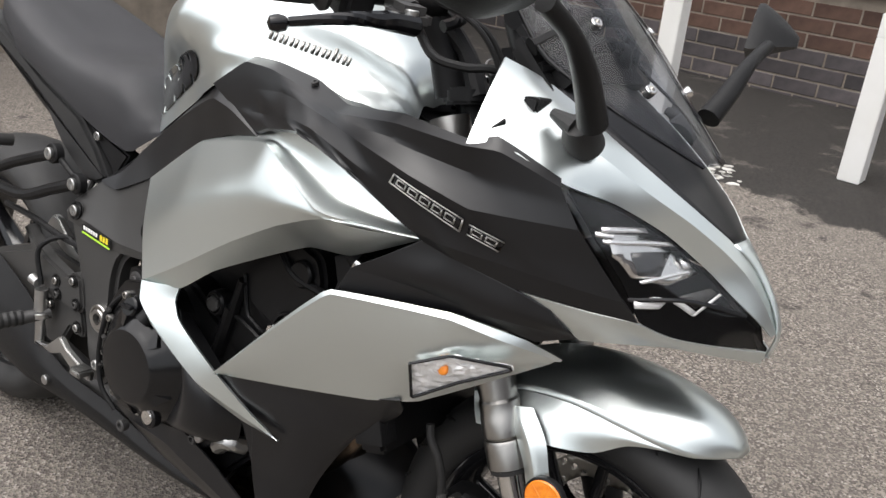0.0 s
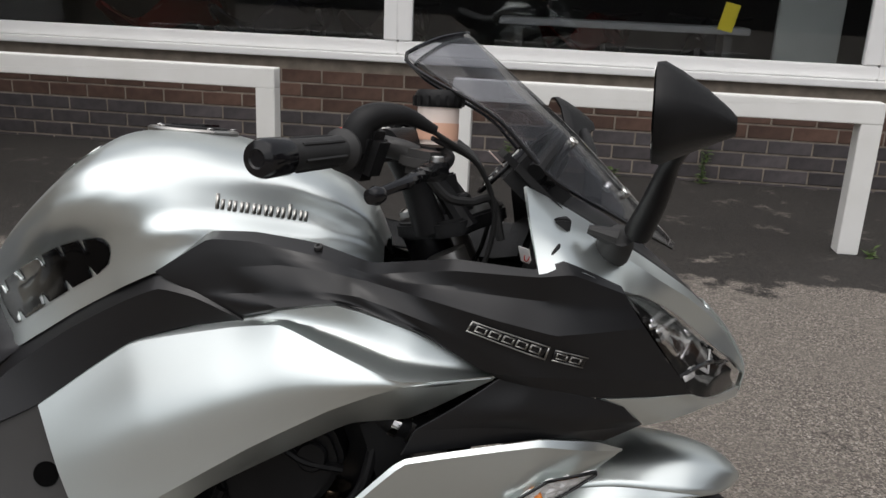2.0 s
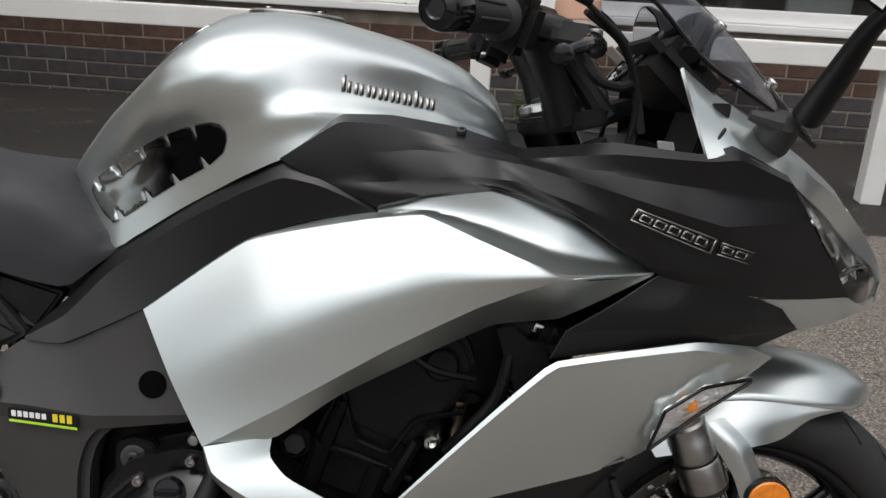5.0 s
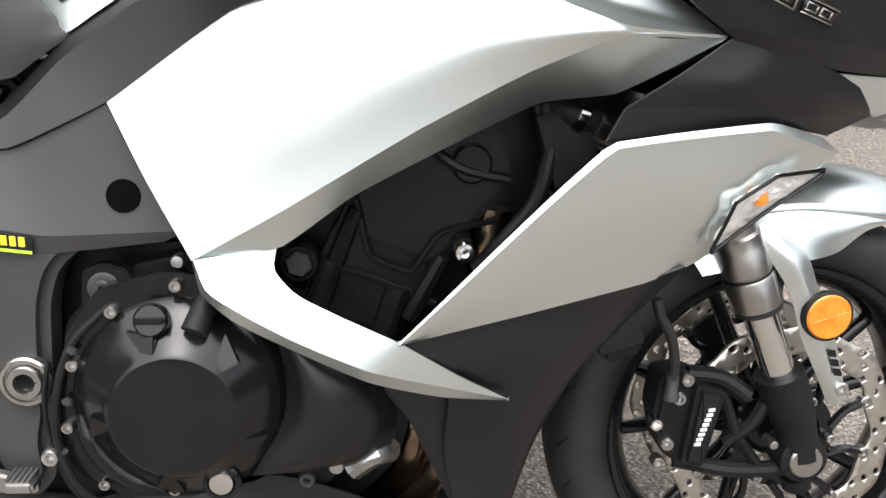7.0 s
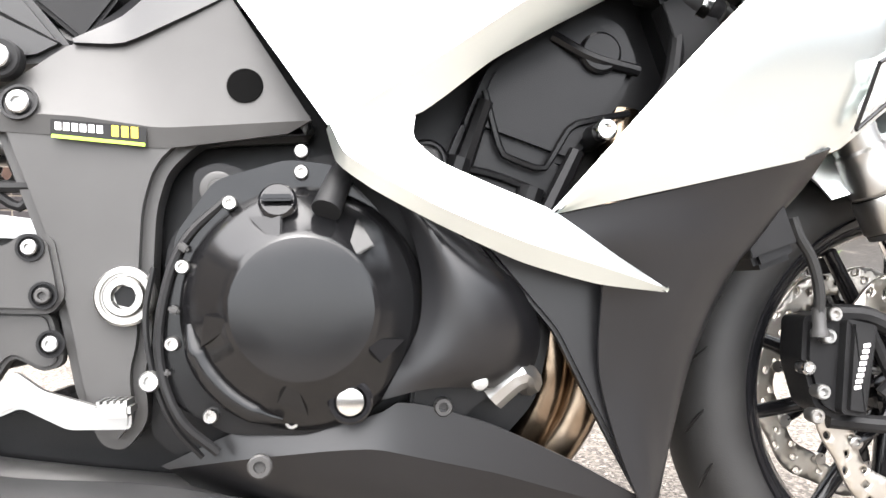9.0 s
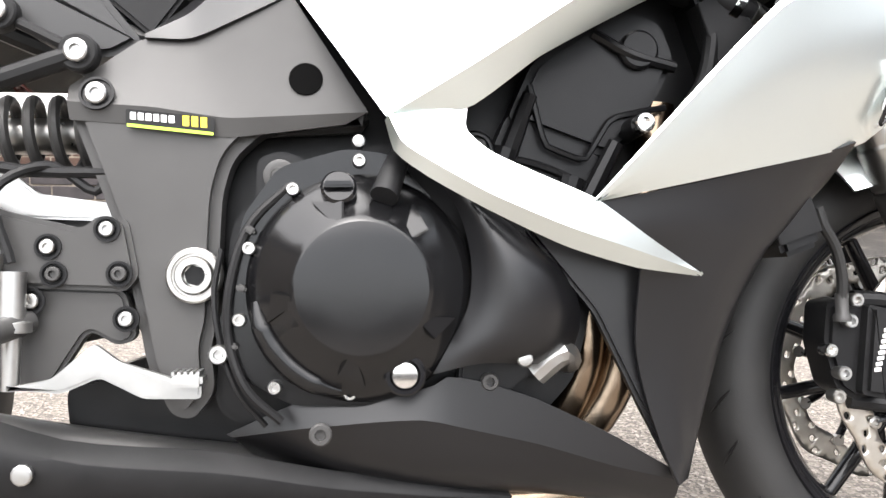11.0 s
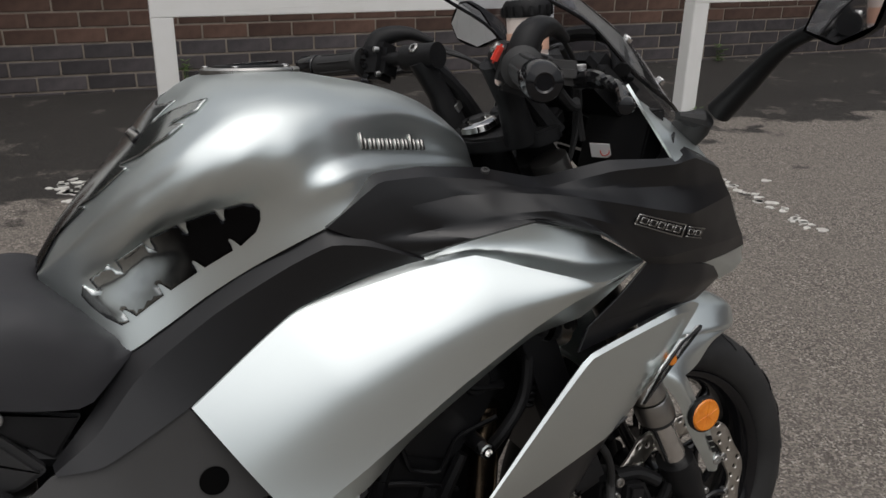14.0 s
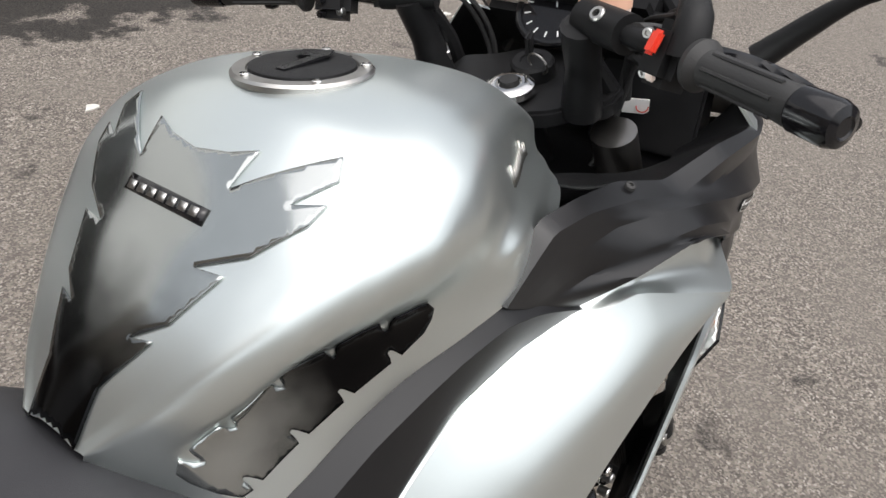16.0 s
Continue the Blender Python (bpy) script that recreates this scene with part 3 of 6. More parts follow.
    panel("chin_cowl", [
        [(-0.068, 0.195, 0.769), (0.01, 0.168, 0.764), (0.062, 0.147, 0.762), (0.09, 0.12, 0.748), (0.13, 0.07, 0.737), (0.178, 0.008, 0.728)],
        [(0.003, 0.158, 0.722), (0.035, 0.156, 0.730), (0.068, 0.140, 0.735), (0.095, 0.115, 0.735), (0.13, 0.068, 0.724), (0.175, 0.008, 0.712)],
    ], SILVER, bike, "silver chin under the headlamp", nu=24, nv=6, soft=0.3, side=side, out=(0.2, 1, -0.2))

# fuel tank, lofted from nose to seat
def tank():
    # rails from nose to seat at shared stations: crown height, shoulder, widest line, groove under it, lower edge
    at = (-0.350, -0.368, -0.410, -0.460, -0.540, -0.600, -0.650, -0.700, -0.745, -0.800, -0.840, -0.880, -0.915)
    crown = (0.935, 0.985, 1.022, 1.046, 1.069, 1.082, 1.085, 1.081, 1.054, 1.001, 0.965, 0.926, 0.882)
    shoulder = [(0.030, 0.930), (0.045, 0.977), (0.066, 1.009), (0.086, 1.031), (0.116, 1.052), (0.140, 1.063), (0.156, 1.062), (0.158, 1.054), (0.152, 1.029), (0.122, 0.987), (0.094, 0.954), (0.064, 0.915), (0.030, 0.876)]
    widest = [(0.060, 0.920), (0.073, 0.945), (0.094, 0.966), (0.111, 0.986), (0.156, 1.001), (0.189, 1.002), (0.205, 1.003), (0.206, 1.002), (0.190, 0.986), (0.154, 0.953), (0.122, 0.924), (0.088, 0.888), (0.038, 0.866)]
    groove = [(0.068, 0.910), (0.083, 0.930), (0.112, 0.946), (0.139, 0.952), (0.181, 0.965), (0.206, 0.965), (0.195, 0.950), (0.176, 0.942), (0.154, 0.934), (0.122, 0.912), (0.107, 0.885), (0.086, 0.856), (0.040, 0.856)]
    hem = [(0.075, 0.900), (0.095, 0.915), (0.130, 0.925), (0.158, 0.925), (0.194, 0.925), (0.204, 0.918), (0.188, 0.897), (0.164, 0.871), (0.149, 0.846), (0.135, 0.812), (0.122, 0.790), (0.085, 0.812), (0.040, 0.840)]
    rows = []
    for x, top, s, w, g, e in zip(at, crown, shoulder, widest, groove, hem):
        low = ((g[0] * 0.5 + e[0] * 0.5) - 0.002, (g[1] + e[1]) / 2)
        half = [(0.0, top), (s[0] * 0.55, top - (top - s[1]) * 0.22), s, ((s[0] + w[0]) / 2 + 0.010, (s[1] + w[1]) / 2 + 0.006), w, (g[0] + (w[0] - g[0]) * 0.74, w[1] - (w[1] - g[1]) * 0.48), g, low, e]
        rows.append([(x, -y, z) for y, z in half[::-1]] + [(x, y, z) for y, z in half[1:]])
    return sheet(rows, nu=110, nv=7, soft=0.9, across=0.9)


tank_ob = part("fuel_tank", tank(), SILVER, bike, "matt silver fuel tank with scooped flanks", sharp=60)

# seat
seat_rows = []
for x, top, w, zb in [(-0.830, 0.798, 0.124, 0.790), (-0.858, 0.822, 0.137, 0.768), (-0.888, 0.850, 0.146, 0.745), (-0.925, 0.876, 0.150, 0.751), (-1.0, 0.882, 0.153, 0.774), (-1.08, 0.890, 0.157, 0.806), (-1.15, 0.910, 0.157, 0.832), (-1.24, 0.944, 0.150, 0.862), (-1.33, 0.975, 0.13, 0.91)]:
    h = top - zb
    half = [(w * 0.985, zb), (w, zb + h * 0.35), (w * 0.95, top - h * 0.20), (w * 0.78, top - h * 0.05), (w * 0.4, top), (0, top)]
    seat_rows.append([(x, -y, z) for y, z in half] + [(x, y, z) for y, z in half[-2::-1]])
part("seat", sheet(seat_rows, 40, 4, 0.7, 0.6), VINYL, bike, "black grained vinyl rider seat", sharp=60)

from mathutils.bvhtree import BVHTree
from mathutils.geometry import delaunay_2d_cdt


def hull(ob):
    return BVHTree.FromPolygons([v.co.copy() for v in ob.data.vertices], [tuple(p.vertices) for p in ob.data.polygons])


def drape(tree, outline, start, step, lift, cell=0.012):
    """Lays a flat outline of (a, b) pairs on a surface: start(a, b) gives the ray's origin, step its way."""
    rim = []
    for p, q in zip(outline, outline[1:] + outline[:1]):
        p, q = Vector(p), Vector(q)
        n = max(1, math.ceil((q - p).length / cell))
        rim += [p.lerp(q, k / n) for k in range(n)]
    lo, hi = [min(p[i] for p in rim) for i in (0, 1)], [max(p[i] for p in rim) for i in (0, 1)]
    inner = [Vector((lo[0] + cell * (i + 0.5 * (j % 2)), lo[1] + cell * 0.87 * j)) for j in range(int((hi[1] - lo[1]) / cell / 0.87) + 1) for i in range(int((hi[0] - lo[0]) / cell) + 1)]
    inner = [p for p in inner if min((p - q).length_squared for q in rim) > (cell * 0.45) ** 2]
    verts, _, faces, _, _, _ = delaunay_2d_cdt(rim + inner, [], [list(range(len(rim)))], 1, 1e-6)
    bm = bmesh.new()
    made = [bm.verts.new((p.x, p.y, 0)) for p in verts]
    for f in faces:
        bm.faces.new([made[i] for i in f])
    bmesh.ops.delete(bm, geom=[v for v in bm.verts if not v.link_faces], context="VERTS")
    lost = []
    for v in bm.verts:
        hit, normal, _, _ = tree.ray_cast(Vector(start(v.co.x, v.co.y)), Vector(step))
        if hit is None:
            lost.append(v)
        else:
            v.co = hit + normal * (lift if normal.dot(Vector(step)) < 0 else -lift)
    bmesh.ops.delete(bm, geom=lost, context="VERTS")
    if sum(f.normal.dot(Vector(step)) for f in bm.faces if not f.normal_update()) > 0:
        bmesh.ops.reverse_faces(bm, faces=bm.faces)
    return bm


def thicken(ob, t, bevel=0.0):
    m = ob.modifiers.new("thickness", "SOLIDIFY")
    m.thickness, m.offset = t, 0
    return ob


# ---- tank fittings ----
tank_tree = hull(tank_ob)
cap_n = (0.06, 0, 1)
cap = part("filler_cap", lathe([(-0.004, 0.062), (0.001, 0.0625), (0.0035, 0.060), (0.004, 0.049), (0.002, 0.048)], (-0.632, 0, 1.0835), cap_n, 64), STEEL, bike, "brushed steel filler cap ring")
part("cap_lid", lathe([(0.0, 0.0475), (0.005, 0.0465), (0.006, 0.043), (0.006, 0.0)], (-0.632, 0, 1.084), cap_n, 48), PLASTIC, cap, "black filler cap lid")
part("key_flap", joined(block((0.05, 0.012, 0.003), (-0.637, -0.004, 1.0915), 0.001), block((0.02, 0.03, 0.003), (-0.61, 0.006, 1.091), 0.001, pose(0, 0, 0, 0, 0, 30))), GLOSS, cap)
for k in range(5):
    a = 2 * math.pi * k / 5 + 0.4
    bolt("cap_bolt", (-0.632 + 0.0545 * math.cos(a), 0.0545 * math.sin(a), 1.0875 - 0.003 * math.cos(a)), 0.0045, cap, CHROME, cap_n, 0.003)

# flame-edged protector on the tank's back
SPINE, ACROSS, IN = Vector((0.76, 0, 0.65)), Vector((0, 1, 0)), (0.65, 0, -0.76)
half = [(0.002, 0.032), (0.05, 0.034), (0.091, 0.057), (0.098, 0.061), (0.092, 0.039), (0.113, 0.066), (0.162, 0.090), (0.158, 0.060), (0.181, 0.101), (0.219, 0.132), (0.239, 0.137), (0.228, 0.111), (0.259, 0.134), (0.277, 0.125), (0.220, 0.055), (0.257, 0.062), (0.247, 0.036), (0.241, 0.0)]
pad_line = [(a, -b) for a, b in half] + [(a, b) for a, b in half[-2::-1]]


def on_back(a, b):
    return Vector((-0.908, 0, 0.865)) + SPINE * a + ACROSS * b - Vector(IN) * 0.3


thicken(part("tank_protector", drape(tank_tree, pad_line, on_back, IN, 0.0014, 0.005), BACKFILM, bike, "glossy flame-edged tank protector fading from black to clear", 60), 0.0016)
badge = thicken(part("protector_badge", drape(tank_tree, [(0.187, -0.048), (0.201, -0.049), (0.204, 0.051), (0.190, 0.052)], on_back, IN, 0.0034), GLOSS, bike, "small black nameplate with silver marks", 60), 0.0012)
for k in range(7):
    y = 0.048 - 0.0133 * k
    thicken(part("mark", drape(tank_tree, [(0.1915, y - 0.0095), (0.1990, y - 0.0095), (0.1990, y), (0.1915, y)], on_back, IN, 0.0044), STEEL, badge), 0.0006)

# knee grips with slots along both edges
def grip_point(u, upper):
    if upper:
        return Vector((-0.872 + 0.173 * u, 0.868 + 0.082 * u + 0.055 * u * (1 - u)))
    return Vector((-0.690 - 0.146 * u, 0.908 - 0.088 * u + 0.016 * u * (1 - u)))


def knee_line():
    out = []
    for upper, places in ((True, (0.035, 0.20, 0.42, 0.636, 0.861)), (False, (0.13, 0.40, 0.66, 0.93))):
        for u in places:
            c = grip_point(u, upper)
            along = (grip_point(u + 0.03, upper) - grip_point(u - 0.03, upper)).normalized()
            into = Vector((along.y, -along.x))
            deep = 0.0145 if upper else 0.0135
            out += [c - along * 0.0052, c - along * 0.0022 + into * (deep - 0.003), c - along * 0.0004 + into * deep, c + along * 0.0022 + into * (deep - 0.001), c + along * 0.0030 + into * 0.006, c + along * 0.0046]
        if upper:
            out += [Vector(q) for q in ((-0.699, 0.950), (-0.689, 0.948), (-0.682, 0.940), (-0.682, 0.929), (-0.687, 0.916))]
    return [tuple(q) for q in out + [Vector(q) for q in ((-0.838, 0.821), (-0.852, 0.830), (-0.866, 0.845), (-0.873, 0.857))]]


def written(words, size):
    """The outline of a line of writing as a flat mesh in the plane of its baseline."""
    data = bpy.data.curves.new("writing", "FONT")
    data.body, data.size, data.resolution_u = words, size, 2
    ob = new("writing", data)
    mesh = bpy.data.meshes.new_from_object(ob)
    bpy.data.objects.remove(ob)
    bpy.data.curves.remove(data)
    bm = bmesh.new()
    bm.from_mesh(mesh)
    bpy.data.meshes.remove(mesh)
    return bm


for side in (-1, 1):
    def flank(a, b):
        return (a, side * 0.4, b)
    grip = part("knee_grip", drape(tank_tree, knee_line(), flank, (0, -side, 0), 0.0012, 0.005), GRIPFILM, bike, "glossy slotted knee grip film fading from black to silver", 60)
    thicken(grip, 0.0014)
    # raised maker's mark along the tank's front flank, as plain bars
    for k in range(8):
        tall = 0.0185 if k in (0, 6) else 0.0125
        for j in range(2):
            x0 = -0.553 + 0.0136 * k + 0.0058 * j
            z0 = 0.990 - 0.19 * (x0 + 0.553)
            h = tall if j == 0 else 0.0125
            bar_line = [(x0, z0), (x0 + 0.0040, z0 - 0.0008), (x0 + 0.0044, z0 + h - 0.0008), (x0 + 0.0004, z0 + h)]
            thicken(part("tank_mark", drape(tank_tree, bar_line, flank, (0, -side, 0), 0.0010), FORKTUBE, bike), 0.0020)
code = written("ACC-0136", 0.0052)
for v in code.verts:
    x, z = -0.8555 + v.co.x * 0.80, 0.8335 - v.co.x * 0.56 + v.co.y * 0.8
    hit, normal, _, _ = tank_tree.ray_cast(Vector((x, -0.4, z)), Vector((0, 1, 0)))
    v.co = hit + Vector((0, -0.0034, 0))
part("printed_code", code, PLASTIC, bike, "tiny black part code printed on the knee grip")

# nameplate on the fairing flank
fairing_ob = [o for o in bike.children if o.name.startswith("upper_fairing")][0]
tree = hull(fairing_ob)
def flank_r(a, b):
    return (a, -0.5, b)


def on_plate(q, u, v):
    """The point a share u along and v up a four-cornered field of (forward, up) corners."""
    lo = Vector(q[0]) * (1 - u) + Vector(q[1]) * u
    hi = Vector(q[3]) * (1 - u) + Vector(q[2]) * u
    return tuple(lo * (1 - v) + hi * v)


def field(q, u0, u1, v0, v1, mat, parent, lift, name="mark"):
    corners = [on_plate(q, u0, v0), on_plate(q, u1, v0), on_plate(q, u1, v1), on_plate(q, u0, v1)]
    return thicken(part(name, drape(tree, corners, flank_r, (0, 1, 0), lift), mat, parent), 0.0010)


PLATES = ([(-0.2345, 0.8655), (-0.139, 0.8275), (-0.1335, 0.8455), (-0.227, 0.8785)], [(-0.131, 0.8265), (-0.092, 0.8145), (-0.085, 0.8285), (-0.127, 0.8415)])
name_ob = thicken(part("nameplate", drape(tree, PLATES[0], flank_r, (0, 1, 0), 0.0012), GLOSS, bike, "slanted black nameplate with silver outlines", 60), 0.0012)
field(PLATES[1], 0, 1, 0, 1, GLOSS, name_ob, 0.0012, "plate_end")
for q, marks, edge in ((PLATES[0], 5, 0.022), (PLATES[1], 2, 0.05)):
    for u0, u1, v0, v1 in ((0, 1, 0, 0.09), (0, 1, 0.91, 1), (0, edge, 0.09, 0.91), (1 - edge, 1, 0.09, 0.91)):
        if marks == 5 or u1 - u0 > 0.5:
            field(q, u0, u1, v0, v1, STEEL, name_ob, 0.0022, "outline_bar")
    for k in range(marks):
        a, b = 0.08 + 0.86 * k / marks, 0.08 + 0.86 * (k + 0.80) / marks
        w = (b - a) * 0.13
        for u0, u1, v0, v1 in ((a, b, 0.24, 0.32), (a, b, 0.70, 0.78), (a, a + w, 0.32, 0.70), (b - w, b, 0.32, 0.70)):
            field(q, u0, u1, v0, v1, STEEL, name_ob, 0.0022)
# ---- engine and frame ----
part("frame_core", plate([(-0.86, 0.33), (-0.46, 0.33), (-0.40, 0.45), (-0.33, 0.56), (-0.26, 0.78), (-0.34, 0.88), (-0.60, 0.89), (-0.80, 0.72), (-0.95, 0.70), (-0.96, 0.60), (-0.88, 0.55)], -0.12, 0.12, 0.02, 0.01), ENGINE, bike)
part("crankcase", plate([(-0.87, 0.31), (-0.80, 0.27), (-0.56, 0.27), (-0.50, 0.33), (-0.47, 0.45), (-0.52, 0.50), (-0.60, 0.53), (-0.68, 0.58), (-0.78, 0.56), (-0.85, 0.50)], -0.15, 0.165, 0.02, 0.008), ENGINE, bike, "black painted crankcase")
part("cylinder_block", plate([(-0.615, 0.50), (-0.515, 0.45), (-0.462, 0.565), (-0.565, 0.61)], -0.15, 0.165, 0.012, 0.006), ENGINE, bike)
head = part("cylinder_head", plate([(-0.568, 0.600), (-0.462, 0.560), (-0.405, 0.625), (-0.385, 0.665), (-0.400, 0.705), (-0.450, 0.72), (-0.54, 0.66)], -0.15, 0.172, 0.012, 0.008), ENGINE, bike, "black ribbed cylinder head")
for x0, z0, x1, z1 in ((-0.575, 0.545, -0.545, 0.625), (-0.49, 0.505, -0.455, 0.575)):
    part("rib", tube([(x0, -0.166, z0), (x1, -0.176, z1)], [0.011, 0.008], 8, 6), ENGINE, head)
part("cam_cover_edge", tube([(-0.475, -0.172, 0.69), (-0.44, -0.178, 0.668), (-0.388, -0.172, 0.655)], 0.006, 8, 10), ENGINE, head)
part("cam_cap", lathe([(0, 0.021), (0.012, 0.021), (0.015, 0.018), (0.015, 0)], (-0.428, -0.166, 0.672), (0, -1, 0), 24), ENGINE, head)
part("head_recess_edge", tube([(-0.545, -0.174, 0.635), (-0.53, -0.175, 0.572), (-0.49, -0.176, 0.556), (-0.46, -0.176, 0.600), (-0.40, -0.174, 0.612)], 0.0035, 6, 20, 0.2), ENGINE, head)
part("block_seam", tube([(-0.60, -0.168, 0.565), (-0.545, -0.170, 0.555), (-0.462, -0.168, 0.52)], 0.004, 6, 10), ENGINE, bike)
for k, (x, z) in enumerate(((-0.60, 0.52), (-0.53, 0.49))):
    part("stud_column", tube([(x, -0.163, z - 0.04), (x + 0.03, -0.167, z + 0.05)], 0.014, 10, 6), ENGINE, bike)
bolt("engine_bolt", (-0.437, -0.208, 0.589), 0.0105, bike, CHROME, depth=0.012)
part("bolt_sleeve", lathe([(0, 0.012), (0.05, 0.010)], (-0.437, -0.15, 0.589), (0, -1, 0), 16), ENGINE, bike)
nut = part("mount_collar", lathe([(0, 0.021), (0.02, 0.021), (0.024, 0.018), (0.024, 0.0155), (0.018, 0.015), (0.018, 0)], (-0.604, -0.155, 0.567), (0, -1, 0), 24), ENGINE, bike)
part("mount_bolt", lathe([(0, 0.014), (0.026, 0.014), (0.028, 0.012), (0.028, 0.0115), (0.027, 0)], (-0.604, -0.155, 0.567), (0, -1, 0), 6), DARKGREY, nut, sharp=20)

# clutch cover
cx, cz = -0.722, 0.430
flange = [(-0.80, 0.548), (-0.735, 0.566), (-0.69, 0.560), (-0.65, 0.515), (-0.628, 0.45), (-0.630, 0.38), (-0.66, 0.335), (-0.72, 0.315), (-0.79, 0.318), (-0.835, 0.345), (-0.862, 0.372), (-0.858, 0.40), (-0.842, 0.45), (-0.835, 0.50)]
cover = part("clutch_cover", joined(plate(flange, 0.14, 0.203, 0.012, 0.003), lathe([(0.0, 0.112), (0.007, 0.111), (0.014, 0.1065), (0.022, 0.0985), (0.031, 0.0875), (0.040, 0.0765), (0.0475, 0.0680), (0.0510, 0.0650), (0.0530, 0.0618), (0.0538, 0.055), (0.0548, 0.035), (0.0552, 0)], (cx, -0.195, cz), (0, -1, 0), 72)), COVER, bike, "round satin black clutch cover", 25)
for deg in (108, 47, -30, -100, 188):
    a = radians(deg)
    c, d = Vector((math.cos(a), 0, math.sin(a))), Vector((-math.sin(a), 0, math.cos(a)))
    o = Vector((cx, -0.195, cz))
    bm = bmesh.new()
    top = [o + c * 0.053 + Vector((0, -0.0545, 0)), o + c * 0.092 + d * 0.018 + Vector((0, -0.0325, 0)), o + c * 0.082 - d * 0.010 + Vector((0, -0.0445, 0))]
    v = [bm.verts.new(p) for p in top] + [bm.verts.new((p.x, -0.205, p.z)) for p in top]
    for f in ((0, 1, 2), (0, 3, 4, 1), (1, 4, 5, 2), (2, 5, 3, 0)):
        bm.faces.new([v[i] for i in f])
    bmesh.ops.bevel(bm, geom=[e for e in bm.edges if abs(e.verts[0].co.y) > 0.230 and abs(e.verts[1].co.y) > 0.230], offset=0.0015, segments=2, affect="EDGES")
    part("cover_facet", bm, COVER, cover, sharp=30)
part("cover_rib", tube([(cx + 0.100 * math.cos(radians(g)), -0.213, cz + 0.100 * math.sin(radians(g))) for g in range(186, 262, 8)], [0.004, 0.011, 0.012, 0.012, 0.011, 0.004], 14, 30), COVER, cover, sharp=60)
for x, z in ((-0.786, 0.526), (-0.828, 0.470), (-0.838, 0.402), (-0.806, 0.337), (-0.735, 0.329), (-0.643, 0.398), (-0.722, 0.553), (-0.645, 0.470)):
    bolt("cover_bolt", (x, -0.2045, z), 0.0068, cover, STEEL, depth=0.010)
bolt("frame_bolt", (-0.857, -0.206, 0.370), 0.0095, bike, ALLOY, depth=0.012)
fill = part("oil_filler_cap", lathe([(0, 0.017), (0.010, 0.017), (0.013, 0.0145), (0.013, 0)], (-0.742, -0.222, 0.522), (0, -0.95, 0.3), 28), GLOSS, cover)
part("grip_bar", block((0.028, 0.008, 0.006), (-0.742, -0.239, 0.527), 0.002), GLOSS, fill)
part("speed_sensor", tube([(-0.681, -0.190, 0.560), (-0.688, -0.215, 0.545), (-0.700, -0.238, 0.515)], [0.011, 0.012, 0.0135], 14, 8), PLASTIC, bike)
glass_ring = part("oil_window", lathe([(0, 0.020), (0.012, 0.020), (0.014, 0.018), (0.014, 0.0145), (0.011, 0.014), (0.011, 0)], (-0.683, -0.216, 0.347), (0, -1, 0), 28), GLOSS, cover)
part("oil_glass", lathe([(0, 0.0138), (0.004, 0.012), (0.005, 0)], (-0.683, -0.2275, 0.347), (0, -1, 0), 20), CHROME, glass_ring, "bright oil level window")
part("sensor_bracket", plate([(-0.825, 0.515), (-0.822, 0.560), (-0.80, 0.568), (-0.775, 0.560), (-0.775, 0.53), (-0.80, 0.50)], 0.16, 0.178, 0.008, 0.002), ENGINE, bike)
bolt("bracket_bolt", (-0.80, -0.18, 0.542), 0.009, bike, DARKGREY, depth=0.008)
part("bracket_washer", lathe([(0, 0.0165), (0.002, 0.0165), (0.003, 0.0145), (0.003, 0.010)], (-0.80, -0.1785, 0.542), (0, -1, 0), 28), DARKGREY, bike)
for k in range(3):
    part("cable_clip", block((0.010, 0.008, 0.007), (-0.826 - 0.009 * k, -0.212, 0.487 - 0.055 * k), 0.002, pose(0, 0, 0, 0, 35 - 15 * k, 0)), DARKGREY, bike)
bolt("bracket_bolt", (-0.722, -0.19, 0.574), 0.007, bike, ALLOY, depth=0.01, socket=False)
part("clutch_cable", tube([(-0.79, -0.200, 0.53), (-0.825, -0.206, 0.495), (-0.845, -0.21, 0.44), (-0.848, -0.212, 0.385), (-0.83, -0.214, 0.335), (-0.80, -0.208, 0.305)], 0.0045, 8, 30), PLASTIC, bike)
part("wiring", tube([(-0.855, -0.198, 0.47), (-0.862, -0.200, 0.43), (-0.856, -0.205, 0.38), (-0.838, -0.207, 0.33), (-0.815, -0.20, 0.30)], 0.003, 6, 24), PLASTIC, bike)
panel("pipe_cover", [
    [(-0.655, 0.205, 0.548), (-0.628, 0.212, 0.505), (-0.616, 0.216, 0.455), (-0.620, 0.218, 0.41), (-0.638, 0.216, 0.375), (-0.655, 0.212, 0.345)],
    [(-0.65, 0.205, 0.546), (-0.608, 0.232, 0.497), (-0.585, 0.242, 0.45), (-0.583, 0.242, 0.405), (-0.595, 0.236, 0.372), (-0.61, 0.224, 0.355)],
    [(-0.648, 0.20, 0.543), (-0.58, 0.222, 0.488), (-0.545, 0.23, 0.445), (-0.538, 0.23, 0.402), (-0.548, 0.224, 0.368), (-0.565, 0.212, 0.352)],
    [(-0.646, 0.19, 0.540), (-0.555, 0.192, 0.476), (-0.515, 0.192, 0.438), (-0.502, 0.192, 0.40), (-0.512, 0.19, 0.362), (-0.53, 0.188, 0.348)],
], BLACK, bike, "smooth satin black cover ahead of the clutch", nu=26, nv=7, soft=0.9, across=1.0)
